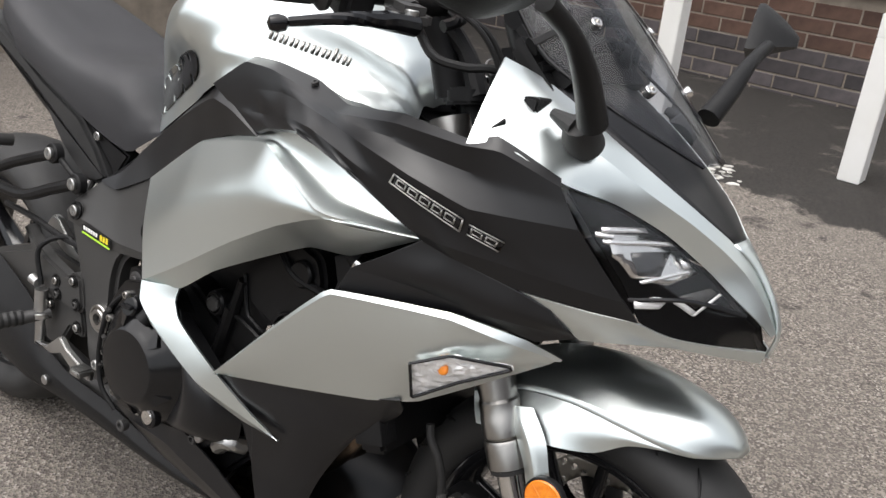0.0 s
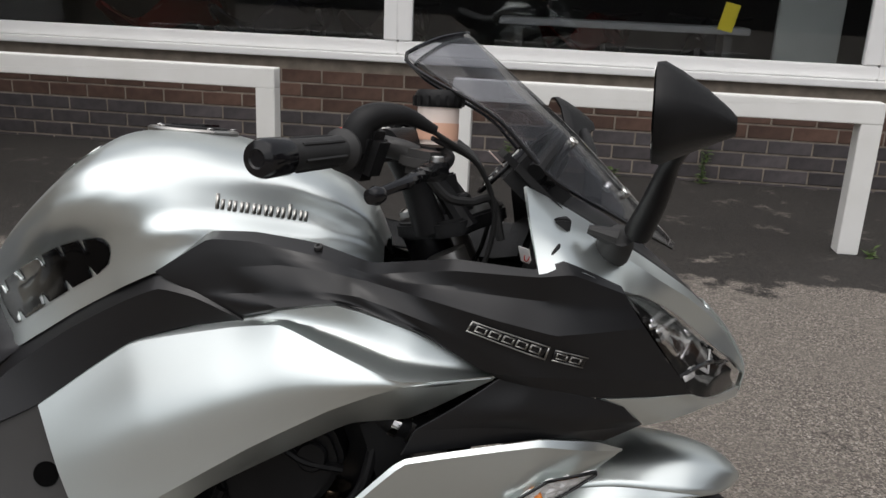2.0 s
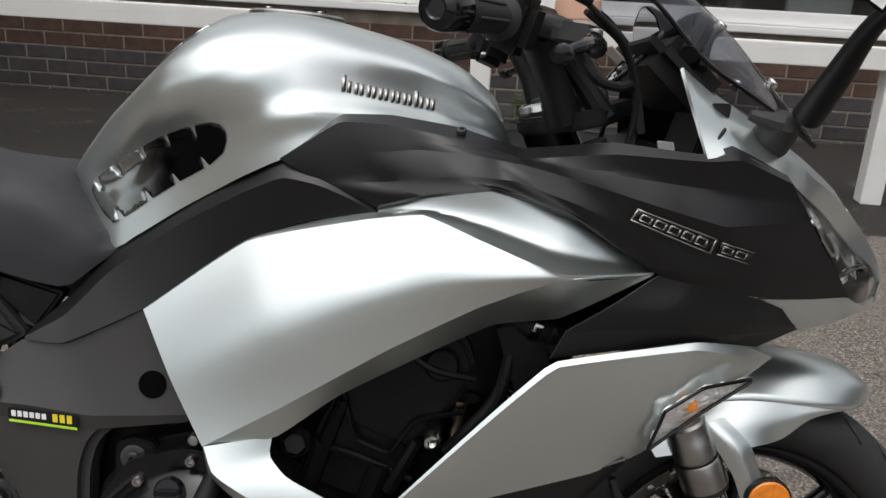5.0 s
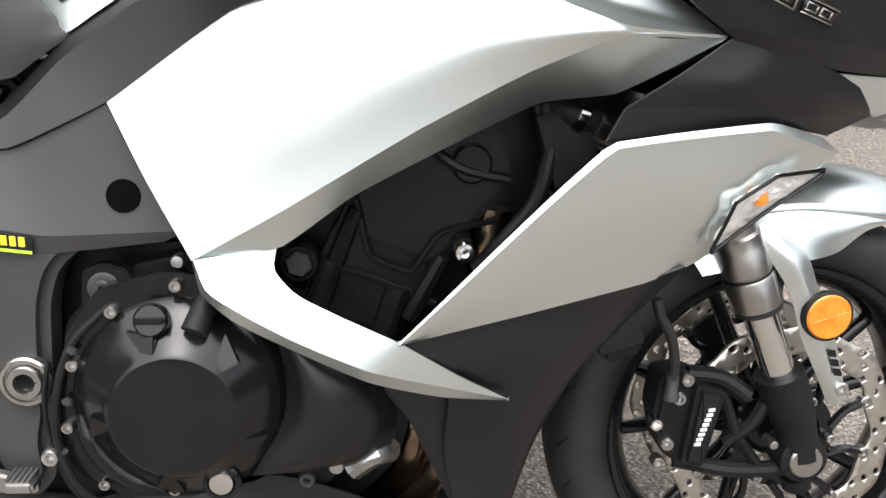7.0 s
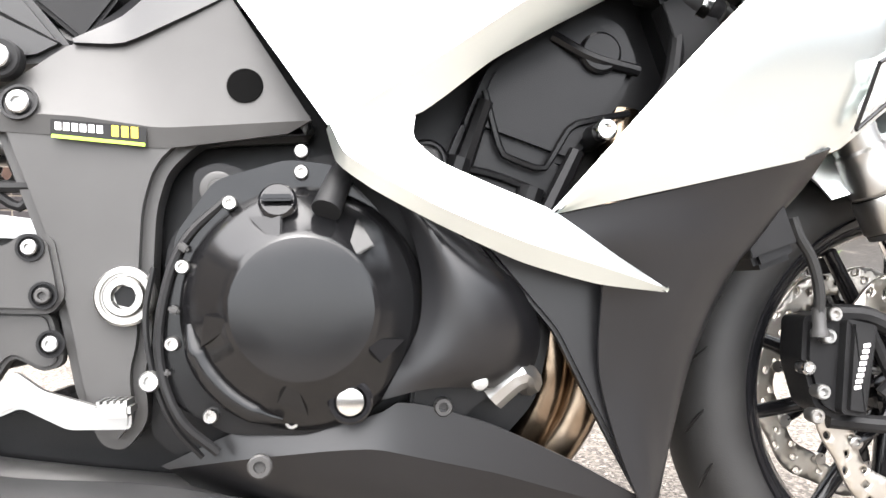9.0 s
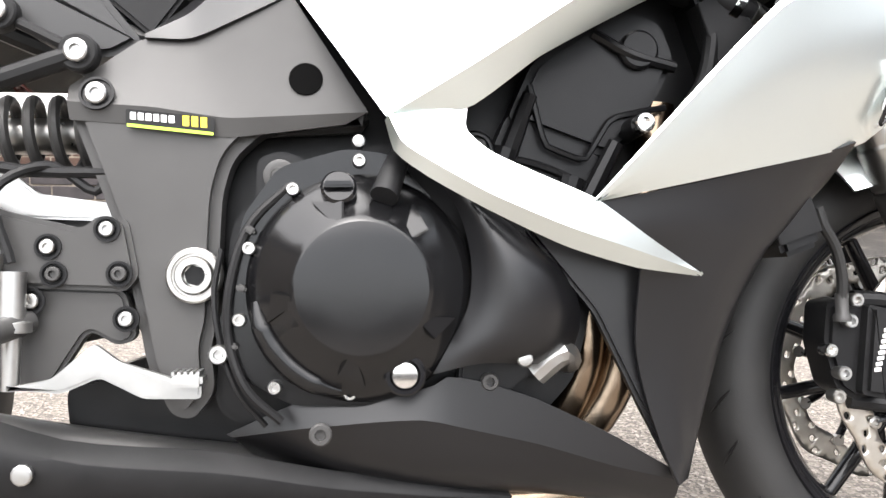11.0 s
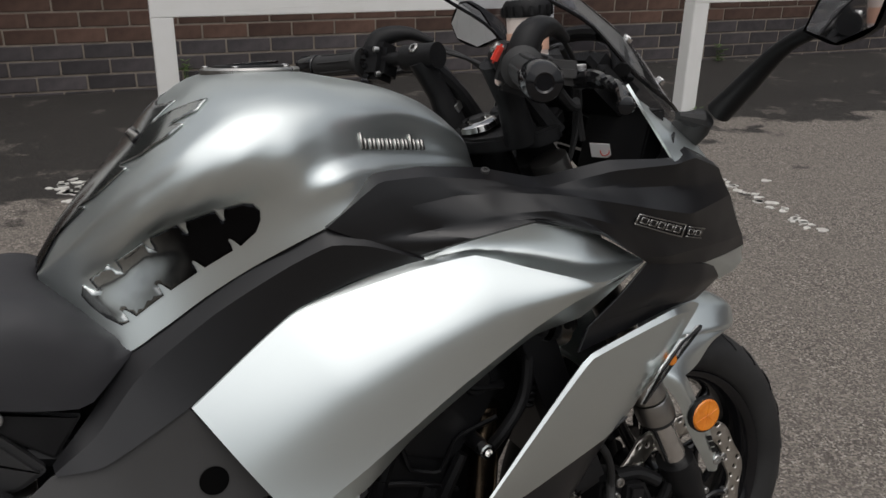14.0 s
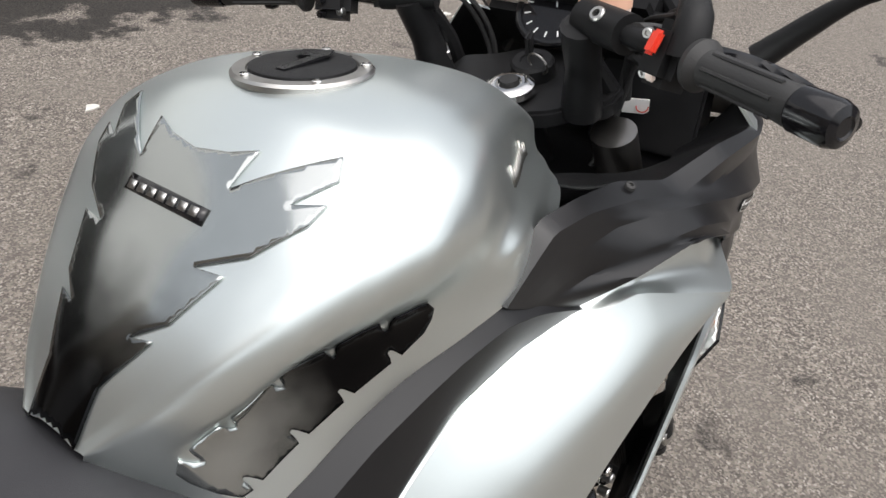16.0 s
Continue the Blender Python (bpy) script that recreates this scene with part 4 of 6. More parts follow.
part("pump_bracket", plate([(-0.622, 0.376), (-0.53, 0.372), (-0.54, 0.345), (-0.565, 0.335), (-0.58, 0.32), (-0.63, 0.325)], 0.17, 0.195, 0.008, 0.003), ENGINE, bike)
bolt("pump_bolt", (-0.566, -0.215, 0.358), 0.008, bike, ALLOY, depth=0.01, socket=False)
bolt("pump_bolt", (-0.598, -0.198, 0.335), 0.009, bike, DARKGREY, depth=0.012)
part("drain_hose", tube([(-0.55, -0.19, 0.34), (-0.525, -0.195, 0.36), (-0.51, -0.17, 0.35)], 0.014, 10, 10), ALLOY, bike)
for k, y in enumerate((-0.145, -0.06, 0.03, 0.12)):
    part("header_pipe", tube([(-0.40, y, 0.62), (-0.41, y, 0.52), (-0.435, y, 0.40), (-0.455, y * 0.95, 0.31), (-0.52, y * 0.8, 0.235), (-0.70, y * 0.5, 0.20)], 0.0205, 14, 30), PIPE, bike, "heat-tinted steel header pipe")
part("header_pipe", tube([(-0.475, -0.135, 0.42), (-0.483, -0.135, 0.34), (-0.52, -0.12, 0.26)], 0.019, 14, 14), PIPE, bike, "heat-tinted steel header pipe")
part("radiator", block((0.045, 0.36, 0.30), (-0.30, 0, 0.60), 0.006, pose(0, 0, 0, 0, -18, 0)), ENGINE, bike, "black radiator behind the front wheel")
for k in range(9):
    part("radiator_fin", block((0.05, 0.004, 0.27), (-0.30, -0.182 + 0.0035 * k, 0.60), 0.001, pose(0, 0, 0, 0, -18, 0)), PLASTIC, bike)
part("coolant_hose", tube([(-0.262, -0.14, 0.705), (-0.300, -0.168, 0.712), (-0.33, -0.172, 0.725), (-0.37, -0.14, 0.75)], 0.017, 14, 16), PLASTIC, bike)
part("hose_neck", tube([(-0.308, -0.171, 0.713), (-0.285, -0.16, 0.702)], 0.0185, 14, 4), FORKTUBE, bike)
part("hose_clamp", tube([(-0.326, -0.1725, 0.7225), (-0.317, -0.1715, 0.7175)], 0.0195, 18, 3), CHROME, bike)
part("overflow_hose", tube([(-0.345, -0.172, 0.71), (-0.350, -0.178, 0.675), (-0.362, -0.182, 0.635), (-0.392, -0.182, 0.595), (-0.42, -0.17, 0.56)], 0.0085, 10, 20), PLASTIC, bike)
part("corrugated_hose", joined(*[lathe([(0, 0.011), (0.003, 0.013), (0.006, 0.011)], (-0.322 - 0.003 * k, -0.165, 0.69 - 0.008 * k), (-0.35, 0, -0.94), 12) for k in range(10)]), PLASTIC, bike)

# pivot plate
pp = part("pivot_plate", plate([(-0.998, 0.612), (-0.92, 0.608), (-0.85, 0.597), (-0.716, 0.603), (-0.709, 0.599), (-0.762, 0.596), (-0.815, 0.588), (-0.846, 0.560), (-0.857, 0.524), (-0.861, 0.46), (-0.863, 0.40), (-0.870, 0.375), (-0.866, 0.33), (-0.888, 0.304), (-0.908, 0.309), (-0.930, 0.357), (-0.944, 0.434), (-0.961, 0.499), (-1.001, 0.610)], 0.13, 0.184, 0.014, 0.011), DARKGREY, bike, "dark grey coated frame plate at the swingarm pivot")
panel("plate_shoulder", [
    [(-1.004, 0.166, 0.634), (-0.934, 0.160, 0.684), (-0.886, 0.164, 0.681), (-0.787, 0.170, 0.728)],
    [(-1.000, 0.1875, 0.615), (-0.92, 0.1885, 0.609), (-0.85, 0.1885, 0.598), (-0.712, 0.1885, 0.604)],
    [(-0.998, 0.1848, 0.597), (-0.92, 0.1848, 0.591), (-0.85, 0.1848, 0.579), (-0.735, 0.1848, 0.592)],
], DARKGREY, pp, nu=24, nv=4, soft=0.1, across=0.0, thick=0.012, creases=(1,), bevel=0.003)
part("pivot_washer", lathe([(0, 0.027), (0.010, 0.027), (0.012, 0.025), (0.012, 0.0215), (0.008, 0.021), (0.008, 0.019), (0.013, 0.0185), (0.015, 0.017), (0.015, 0.011), (0.004, 0.0105), (0.004, 0)], (-0.882, -0.182, 0.445), (0, -1, 0), 40), STEEL, pp, "bright steel pivot axle end")
part("axle_socket", lathe([(0, 0.0105), (0.001, 0.0104), (0.001, 0)], (-0.882, -0.1872, 0.445), (0, -1, 0), 6), ENGINE, pp)
# flat disc on the plate; the hole's shade is only its colour
part("access_hole", lathe([(0, 0.0168), (0.0008, 0.0165), (0.0008, 0)], (-0.773, -0.1836, 0.638), (0, -1, 0.14), 32), HOLE, pp, "near-black disc painted as the shade of a round access hole")
for x, z, r in ((-0.972, 0.622, 0.0105),):
    part("bolt_recess", lathe([(0, r * 1.6), (0.003, r * 1.6), (0.003, r * 1.35), (0.0005, r * 1.3), (0.0005, 0)], (x, -0.1862, z), (0, -1, 0.2), 24), ENGINE, pp)
    bolt("plate_bolt", (x, -0.189, z), r, pp, ALLOY, depth=0.007)
sticker = part("dealer_sticker", plate([(-0.944, 0.6065), (-0.861, 0.598), (-0.861, 0.580), (-0.944, 0.590)], 0.1905, 0.1915, 0.002, 0), PLASTIC, pp, "small black sticker with lime stripe and pale print")
part("lime_stripe", plate([(-0.943, 0.5925), (-0.862, 0.5835), (-0.862, 0.5805), (-0.943, 0.5895)], 0.1915, 0.192, 0.0005, 0), LIME, sticker)
for k in range(6):
    x = -0.940 + k * 0.0072
    part("print", plate([(x, 0.6035 - 0.0007 * k), (x + 0.0052, 0.603 - 0.0007 * k), (x + 0.0052, 0.596 - 0.0007 * k), (x, 0.5965 - 0.0007 * k)], 0.1915, 0.192, 0.0005, 0), STICKER, sticker)
for k in range(3):
    x = -0.891 + k * 0.0085
    part("print", plate([(x, 0.600 - 0.0008 * k), (x + 0.006, 0.5995 - 0.0008 * k), (x + 0.006, 0.5895 - 0.0008 * k), (x, 0.590 - 0.0008 * k)], 0.1915, 0.192, 0.0005, 0), YELLOW, sticker)
bolt("belly_bolt", (-0.763, -0.2175, 0.293), 0.011, bike, DARKGREY, depth=0.008)

# ---- rear: subframe covers, footrest hanger, swingarm ----
for side in (-1, 1):
    part("tail_cover", plate([(-1.36, 0.93), (-1.144, 0.824), (-1.03, 0.780), (-0.978, 0.735), (-0.938, 0.684), (-0.968, 0.668), (-1.007, 0.668), (-1.06, 0.700), (-1.09, 0.722), (-1.147, 0.785), (-1.20, 0.82), (-1.38, 0.90)], 0.10, 0.152, 0.008, 0.007, side), TAIL, bike, "satin black tail side cover")
    part("side_cover", plate([(-1.028, 0.776), (-0.895, 0.736), (-0.93, 0.690)], 0.11, 0.140, 0.006, 0.004, side), PLASTIC, bike)
    part("subframe_rail", tube([(-0.90, side * 0.12, 0.68), (-1.1, side * 0.115, 0.74), (-1.36, side * 0.10, 0.86)], 0.016, 10, 10), ENGINE, bike)
bolt("seat_bolt", (-0.979, -0.145, 0.754), 0.0085, bike, ALLOY, depth=0.006)
stay = part("passenger_stay", joined(tube([(-1.067, -0.172, 0.704), (-1.12, -0.174, 0.685), (-1.20, -0.178, 0.655), (-1.26, -0.18, 0.63)], 0.010, 10, 14), tube([(-0.992, -0.172, 0.665), (-1.06, -0.174, 0.640), (-1.16, -0.178, 0.602), (-1.26, -0.18, 0.60)], 0.011, 10, 14), tube([(-1.05, -0.17, 0.695), (-1.0, -0.17, 0.67)], 0.006, 8, 4)), PLASTIC, bike, "black passenger footrest stay")
for x, z in ((-1.067, 0.704), (-0.992, 0.665)):
    part("stay_boss", lathe([(0, 0.019), (0.014, 0.019), (0.016, 0.017), (0.016, 0)], (x, -0.165, z), (0, -1, 0), 24), PLASTIC, stay)
    bolt("stay_bolt", (x, -0.183, z), 0.0115, stay, ALLOY, depth=0.007)
peg = part("passenger_footrest", tube([(-1.20, -0.18, 0.70), (-1.205, -0.24, 0.705)], 0.012, 12, 4), DARKGREY, bike, "folded rubber passenger footrest")
for k in range(4):
    part("rubber_ring", lathe([(0, 0.0), (0, 0.020), (0.008, 0.023), (0.016, 0.020), (0.016, 0.0)], (-1.206, -0.235 - 0.016 * k, 0.706), (0, -1, 0.05), 14), RUBBER, peg)
hang = part("footrest_hanger", joined(plate([(-1.13, 0.555), (-1.102, 0.534), (-1.057, 0.510), (-0.986, 0.492), (-0.971, 0.505), (-0.944, 0.501), (-0.934, 0.446), (-0.946, 0.431), (-1.048, 0.437), (-1.094, 0.489)], 0.165, 0.192, 0.008, 0.005), plate([(-1.051, 0.438), (-0.950, 0.433), (-0.938, 0.386), (-0.956, 0.378), (-0.983, 0.395), (-1.017, 0.343), (-1.063, 0.337), (-1.07, 0.388)], 0.16, 0.182, 0.01, 0.004)), DARKGREY, bike, "dark cast footrest hanger")
for x, z, m in ((-0.962, 0.491, ALLOY), (-1.016, 0.475, STEEL), (-1.011, 0.449, DARKGREY), (-0.951, 0.448, DARKGREY), (-0.945, 0.405, ALLOY), (-1.031, 0.424, STEEL)):
    part("bolt_recess", lathe([(0, 0.0125), (0.002, 0.0125), (0.002, 0.010), (0, 0.0098), (0, 0)], (x, -0.1925, z), (0, -1, 0), 20), ENGINE, hang)
    bolt("hanger_bolt", (x, -0.194, z), 0.0072, hang, m, depth=0.006)
peg = part("footrest", tube([(-1.035, -0.19, 0.405), (-1.055, -0.235, 0.395)], 0.012, 12, 4), DARKGREY, bike, "ribbed rubber rider footrest")
for k in range(7):
    part("rubber_ring", lathe([(0, 0.0), (0, 0.0135), (0.006, 0.0155), (0.012, 0.0135), (0.012, 0.0)], (-1.056 - 0.003 * k, -0.232 - 0.0115 * k, 0.396 - 0.001 * k), (-0.25, -1, -0.08), 14), RUBBER, peg)
pedal = part("brake_pedal", plate([(-1.052, 0.345), (-1.008, 0.352), (-0.970, 0.384), (-0.947, 0.366), (-0.895, 0.348), (-0.873, 0.349), (-0.873, 0.329), (-0.926, 0.331), (-0.965, 0.352), (-1.0, 0.338)], 0.200, 0.213, 0.006, 0.003), ALLOY, bike, "cast aluminium brake pedal")
part("pedal_toe", joined(block((0.03, 0.03, 0.012), (-0.883, -0.222, 0.349), 0.003), *[block((0.003, 0.028, 0.003), (-0.894 + 0.0055 * k, -0.222, 0.356), 0) for k in range(5)]), ALLOY, pedal)
part("rear_master_cylinder", joined(lathe([(0, 0.012), (0.045, 0.012), (0.047, 0.018), (0.056, 0.018), (0.058, 0.009), (0.11, 0.008)], (-1.043, -0.205, 0.452), (-0.03, 0, -1), 20), lathe([(0, 0.009), (0.02, 0.010)], (-1.055, -0.205, 0.46), (-1, 0, 0.2), 12)), ALLOY, bike, "bare aluminium rear brake cylinder")
part("rear_brake_hose", tube([(-1.045, -0.205, 0.46), (-1.06, -0.20, 0.53), (-1.02, -0.17, 0.555), (-0.98, -0.165, 0.53), (-0.968, -0.16, 0.60)], 0.005, 8, 24), PLASTIC, bike)
part("brake_line", tube([(-0.96, -0.168, 0.548), (-1.04, -0.17, 0.550), (-1.12, -0.172, 0.562), (-1.25, -0.16, 0.56)], 0.006, 8, 16), PLASTIC, bike)
part("swingarm", plate([(-1.47, 0.38), (-1.47, 0.30), (-1.1, 0.36), (-0.90, 0.40), (-0.86, 0.44), (-0.92, 0.50), (-1.12, 0.51), (-1.30, 0.45)], 0.08, 0.145, 0.02, 0.012), DARKGREY, bike, "dark swingarm")
part("linkage_arm", plate([(-1.13, 0.545), (-1.105, 0.575), (-1.09, 0.572), (-1.04, 0.530), (-0.945, 0.516), (-0.945, 0.500), (-1.06, 0.506)], 0.135, 0.150, 0.006, 0.003), ALLOY, bike, "bare aluminium link arm")
turns = 6
part("shock_spring", tube([(-1.14 + 0.16 * k / 72, -0.04 + 0.040 * math.cos(2 * math.pi * turns * k / 72), 0.605 + 0.040 * math.sin(2 * math.pi * turns * k / 72)) for k in range(73)], 0.0065, 8, 150), DARKGREY, bike, "dark coil spring of the rear shock")
part("shock_body", tube([(-1.15, -0.04, 0.605), (-0.96, -0.04, 0.605)], 0.020, 14, 4), STEEL, bike)
panel("silencer_shield", [
    [(-1.30, 0.15, 0.44), (-1.18, 0.165, 0.41), (-1.12, 0.170, 0.383), (-1.09, 0.172, 0.322), (-1.01, 0.172, 0.290), (-0.863, 0.168, 0.272), (-0.764, 0.166, 0.250), (-0.545, 0.150, 0.214)],
    [(-1.30, 0.19, 0.36), (-1.18, 0.195, 0.33), (-1.12, 0.195, 0.310), (-1.07, 0.192, 0.283), (-1.0, 0.188, 0.266), (-0.863, 0.182, 0.250), (-0.764, 0.178, 0.232), (-0.540, 0.156, 0.204)],
    [(-1.30, 0.19, 0.28), (-1.18, 0.19, 0.25), (-1.12, 0.19, 0.24), (-1.07, 0.186, 0.238), (-1.0, 0.182, 0.235), (-0.86, 0.176, 0.222), (-0.764, 0.17, 0.21), (-0.545, 0.150, 0.196)],
    [(-1.30, 0.10, 0.20), (-1.18, 0.10, 0.18), (-1.12, 0.10, 0.18), (-1.07, 0.10, 0.18), (-1.0, 0.10, 0.18), (-0.86, 0.10, 0.18), (-0.764, 0.10, 0.18), (-0.55, 0.10, 0.18)],
], PLASTIC, bike, "black plastic exhaust shield", nu=26, nv=5, soft=0.6)
bolt("shield_bolt", (-1.04, -0.193, 0.262), 0.010, bike, ALLOY, depth=0.006, socket=False)
part("exhaust_pipe", tube([(-0.60, -0.10, 0.215), (-0.85, -0.12, 0.245), (-1.0, -0.13, 0.27), (-1.15, -0.13, 0.30)], 0.024, 14, 14), DARKGREY, bike, "dark grey exhaust link pipe")
part("exhaust_elbow", tube([(-0.64, -0.125, 0.205), (-0.55, -0.140, 0.203), (-0.49, -0.130, 0.215), (-0.465, -0.105, 0.255)], 0.021, 16, 20), PIPE, bike, "heat-tinted exhaust elbow under the belly pan")
part("collector", block((0.30, 0.26, 0.10), (-0.72, 0, 0.235), 0.03), ENGINE, bike)

part("collector_box", plate([(-1.02, 0.235), (-0.80, 0.225), (-0.80, 0.365), (-0.90, 0.375), (-1.03, 0.335)], -0.09, 0.11, 0.02, 0.008), ENGINE, bike, "dark exhaust collector box under the engine")
# ---- front end ----
FORK = Vector((-0.427, 0, 1)).normalized()


def on_fork(z, y=-0.112):
    return Vector((-0.265 + (0.94 - z) * 0.427, y, z))


for y in (-0.112, 0.112):
    part("fork_outer_tube", joined(tube([on_fork(0.60, y), on_fork(0.935, y)], 0.0265, 28, 4), lathe([(0, 0.0265), (0.004, 0.029), (0.03, 0.029), (0.034, 0.0275), (0.05, 0.0275), (0.054, 0.0255), (0.075, 0.0255)], on_fork(0.535, y), FORK, 32), lathe([(0, 0.0215), (0.001, 0.030), (0.036, 0.030), (0.04, 0.0285)], on_fork(0.497, y), FORK, 32)), FORKTUBE, bike, "gunmetal upside-down fork tube", 25)
    part("fork_seal", lathe([(0, 0.0215), (0.002, 0.028), (0.008, 0.0285), (0.010, 0.022)], on_fork(0.489, y), FORK, 28), RUBBER, bike)
    part("fork_slider", tube([on_fork(0.385, y), on_fork(0.50, y)], 0.0205, 24, 4), CHROME, bike, "polished chrome fork slider")
    s = -1 if y < 0 else 1
    part("fork_foot", joined(tube([on_fork(0.41, y), on_fork(0.385, y), on_fork(0.34, y), (0.0, y, 0.30)], [0.030, 0.030, 0.025, 0.026], 20, 12), lathe([(-0.02, 0.030), (0.016, 0.030), (0.018, 0.027)], (0, y, 0.30), (0, s, 0), 28), tube([(0.0, y, 0.27), (0.005, y, 0.255)], 0.018, 12, 3)), PLASTIC, bike, "black cast fork foot")
part("front_axle", lathe([(0, 0.021), (0.003, 0.021), (0.005, 0.019), (0.005, 0.0145)], (0, -0.130, 0.30), (0, -1, 0), 28), STEEL, bike)
part("axle_hex", lathe([(0, 0.0145), (0.004, 0.0145), (-0.006, 0.011), (-0.006, 0)], (0, -0.131, 0.30), (0, -1, 0), 6), STEEL, bike, sharp=20)

# wheel: tyre with grooves, rim, spokes
tyre = part("front_tyre", lathe([(y, r) for y, r in [(-0.045, 0.222), (-0.052, 0.228), (-0.058, 0.240), (-0.0605, 0.255), (-0.058, 0.270), (-0.050, 0.283), (-0.034, 0.294), (-0.018, 0.2985), (0, 0.300), (0.018, 0.2985), (0.034, 0.294), (0.05, 0.283), (0.058, 0.270), (0.0605, 0.255), (0.058, 0.24), (0.045, 0.222)]], (0, 0, 0.3), (0, 1, 0), 120, True), RUBBER, bike, "black road tyre", 50)
for k in range(26):
    a = 2 * math.pi * k / 26
    pts = []
    for u, (y, r) in enumerate(((-0.0535, 0.2795), (-0.044, 0.2885), (-0.032, 0.2955))):
        b = a + 0.05 * u + (0.02 if k % 2 else 0)
        pts.append((r * math.cos(b), y, 0.3 + r * math.sin(b)))
    part("tread_groove", tube(pts, [0.0012, 0.0026, 0.0014], 5, 6), ENGINE, tyre)
rim = part("rim", lathe([(-0.046, 0.226), (-0.050, 0.222), (-0.048, 0.214), (-0.040, 0.206), (-0.02, 0.195), (0.02, 0.195), (0.040, 0.206), (0.048, 0.214), (0.050, 0.222), (0.046, 0.226)], (0, 0, 0.3), (0, 1, 0), 96, True), GLOSS, tyre, "gloss black alloy rim", 40)
part("hub", lathe([(-0.055, 0.028), (-0.05, 0.038), (-0.02, 0.042), (0.02, 0.042), (0.05, 0.038), (0.055, 0.028)], (0, 0, 0.3), (0, 1, 0), 32), GLOSS, tyre)
for k in range(5):
    for d in (-0.16, 0.16):
        a = 2 * math.pi * k / 5 + 0.5
        p0, p1 = (0.038 * math.cos(a + d), 0, 0.3 + 0.038 * math.sin(a + d)), (0.20 * math.cos(a + d * 1.5), 0, 0.3 + 0.20 * math.sin(a + d * 1.5))
        part("spoke", tube([p0, p1], [0.012, 0.009], 8, 6), GLOSS, tyre, sharp=60)


def wave_disc(cells=60, bands=3, r0=0.118, r1=0.152):
    """A brake disc with a scalloped rim and rows of drilled holes."""
    bm = bmesh.new()
    for i in range(cells):
        a0, a1 = 2 * math.pi * i / cells, 2 * math.pi * (i + 1) / cells
        for j in range(bands):
            def at(u, v):
                a = a0 + (a1 - a0) * u
                edge = r1 + 0.0035 * math.sin(10 * a)
                inner = r0 + 0.0035 * math.sin(10 * a + 1.5)
                f = (j + v) / bands
                r = inner + (edge - inner) * f
                return (r * math.cos(a), 0, r * math.sin(a))
            ring = [(0, 0), (0.5, 0), (1, 0), (1, 0.5), (1, 1), (0.5, 1), (0, 1), (0, 0.5)]
            outer = [bm.verts.new(at(u, v)) for u, v in ring]
            if (i + 2 * j) % 3 == 0:
                hole = [bm.verts.new(at(0.5 + (u - 0.5) * 0.50 / max(0.71, math.hypot(u - 0.5, v - 0.5) * 1.41), 0.5 + (v - 0.5) * 0.52 / max(0.71, math.hypot(u - 0.5, v - 0.5) * 1.41))) for u, v in ring]
                for k in range(8):
                    bm.faces.new((outer[k], outer[(k + 1) % 8], hole[(k + 1) % 8], hole[k]))
            else:
                bm.faces.new(outer)
    bmesh.ops.remove_doubles(bm, verts=bm.verts, dist=1e-5)
    return bm


def brake_disc(y):
    bm = wave_disc()
    bmesh.ops.translate(bm, vec=(0, y, 0.3), verts=bm.verts)
    d = part("brake_disc", bm, DISC, bike, "drilled wave-edged steel brake disc", 60)
    thicken(d, 0.005)
    s = -1 if y < 0 else 1
    part("disc_carrier", lathe([(-0.004, 0.052), (-0.004, 0.070), (0.004, 0.070), (0.004, 0.052)], (0, y - s * 0.004, 0.3), (0, 1, 0), 48, True), GLOSS, d)
    for k in range(10):
        a = 2 * math.pi * k / 10 + 0.2
        c, q = math.cos(a), math.sin(a)
        c2, q2 = math.cos(a + 0.22), math.sin(a + 0.22)
        part("carrier_arm", tube([(0.066 * c, y, 0.3 + 0.066 * q), (0.09 * c2, y + s * 0.001, 0.3 + 0.09 * q2), (0.114 * c2, y, 0.3 + 0.114 * q2)], 0.0055, 8, 6), GLOSS, d)
        part("disc_button", lathe([(-0.005, 0.008), (0.004, 0.008), (0.005, 0.0065), (0.005, 0.004), (0.003, 0.0035), (0.003, 0)], (0.117 * c2, y, 0.3 + 0.117 * q2), (0, s, 0), 16), STEEL, d)
    return d


brake_disc(-0.073)
brake_disc(0.073)
for k in range(6):
    a = 2 * math.pi * k / 6
    bolt("carrier_bolt", (0.061 * math.cos(a), -0.080, 0.3 + 0.061 * math.sin(a)), 0.006, bike, ALLOY, depth=0.006)

# caliper
cal = part("brake_caliper", joined(plate([(-0.150, 0.405), (-0.105, 0.388), (-0.098, 0.365), (-0.118, 0.290), (-0.150, 0.285), (-0.172, 0.30), (-0.185, 0.352), (-0.180, 0.40)], 0.050, 0.106, 0.008, 0.006), plate([(-0.140, 0.397), (-0.104, 0.388), (-0.124, 0.288), (-0.152, 0.294)], 0.095, 0.124, 0.006, 0.006)), PLASTIC, bike, "black radial brake caliper")
for k in range(8):
    z = 0.320 + k * 0.0064
    x = -0.136 + (z - 0.32) * 0.3
    part("caliper_mark", plate([(x - 0.004, z), (x + 0.004, z + 0.001), (x + 0.004, z + 0.0052), (x - 0.004, z + 0.0042)], 0.124, 0.1246, 0.0005, 0), STICKER, cal)
for x, z, m in ((-0.152, 0.402, STEEL), (-0.178, 0.292, STEEL), (-0.160, 0.378, ALLOY), (-0.170, 0.318, ALLOY), (-0.186, 0.345, CHROME)):
    bolt("caliper_bolt", (x, -0.110, z), 0.0085, cal, m, depth=0.01)
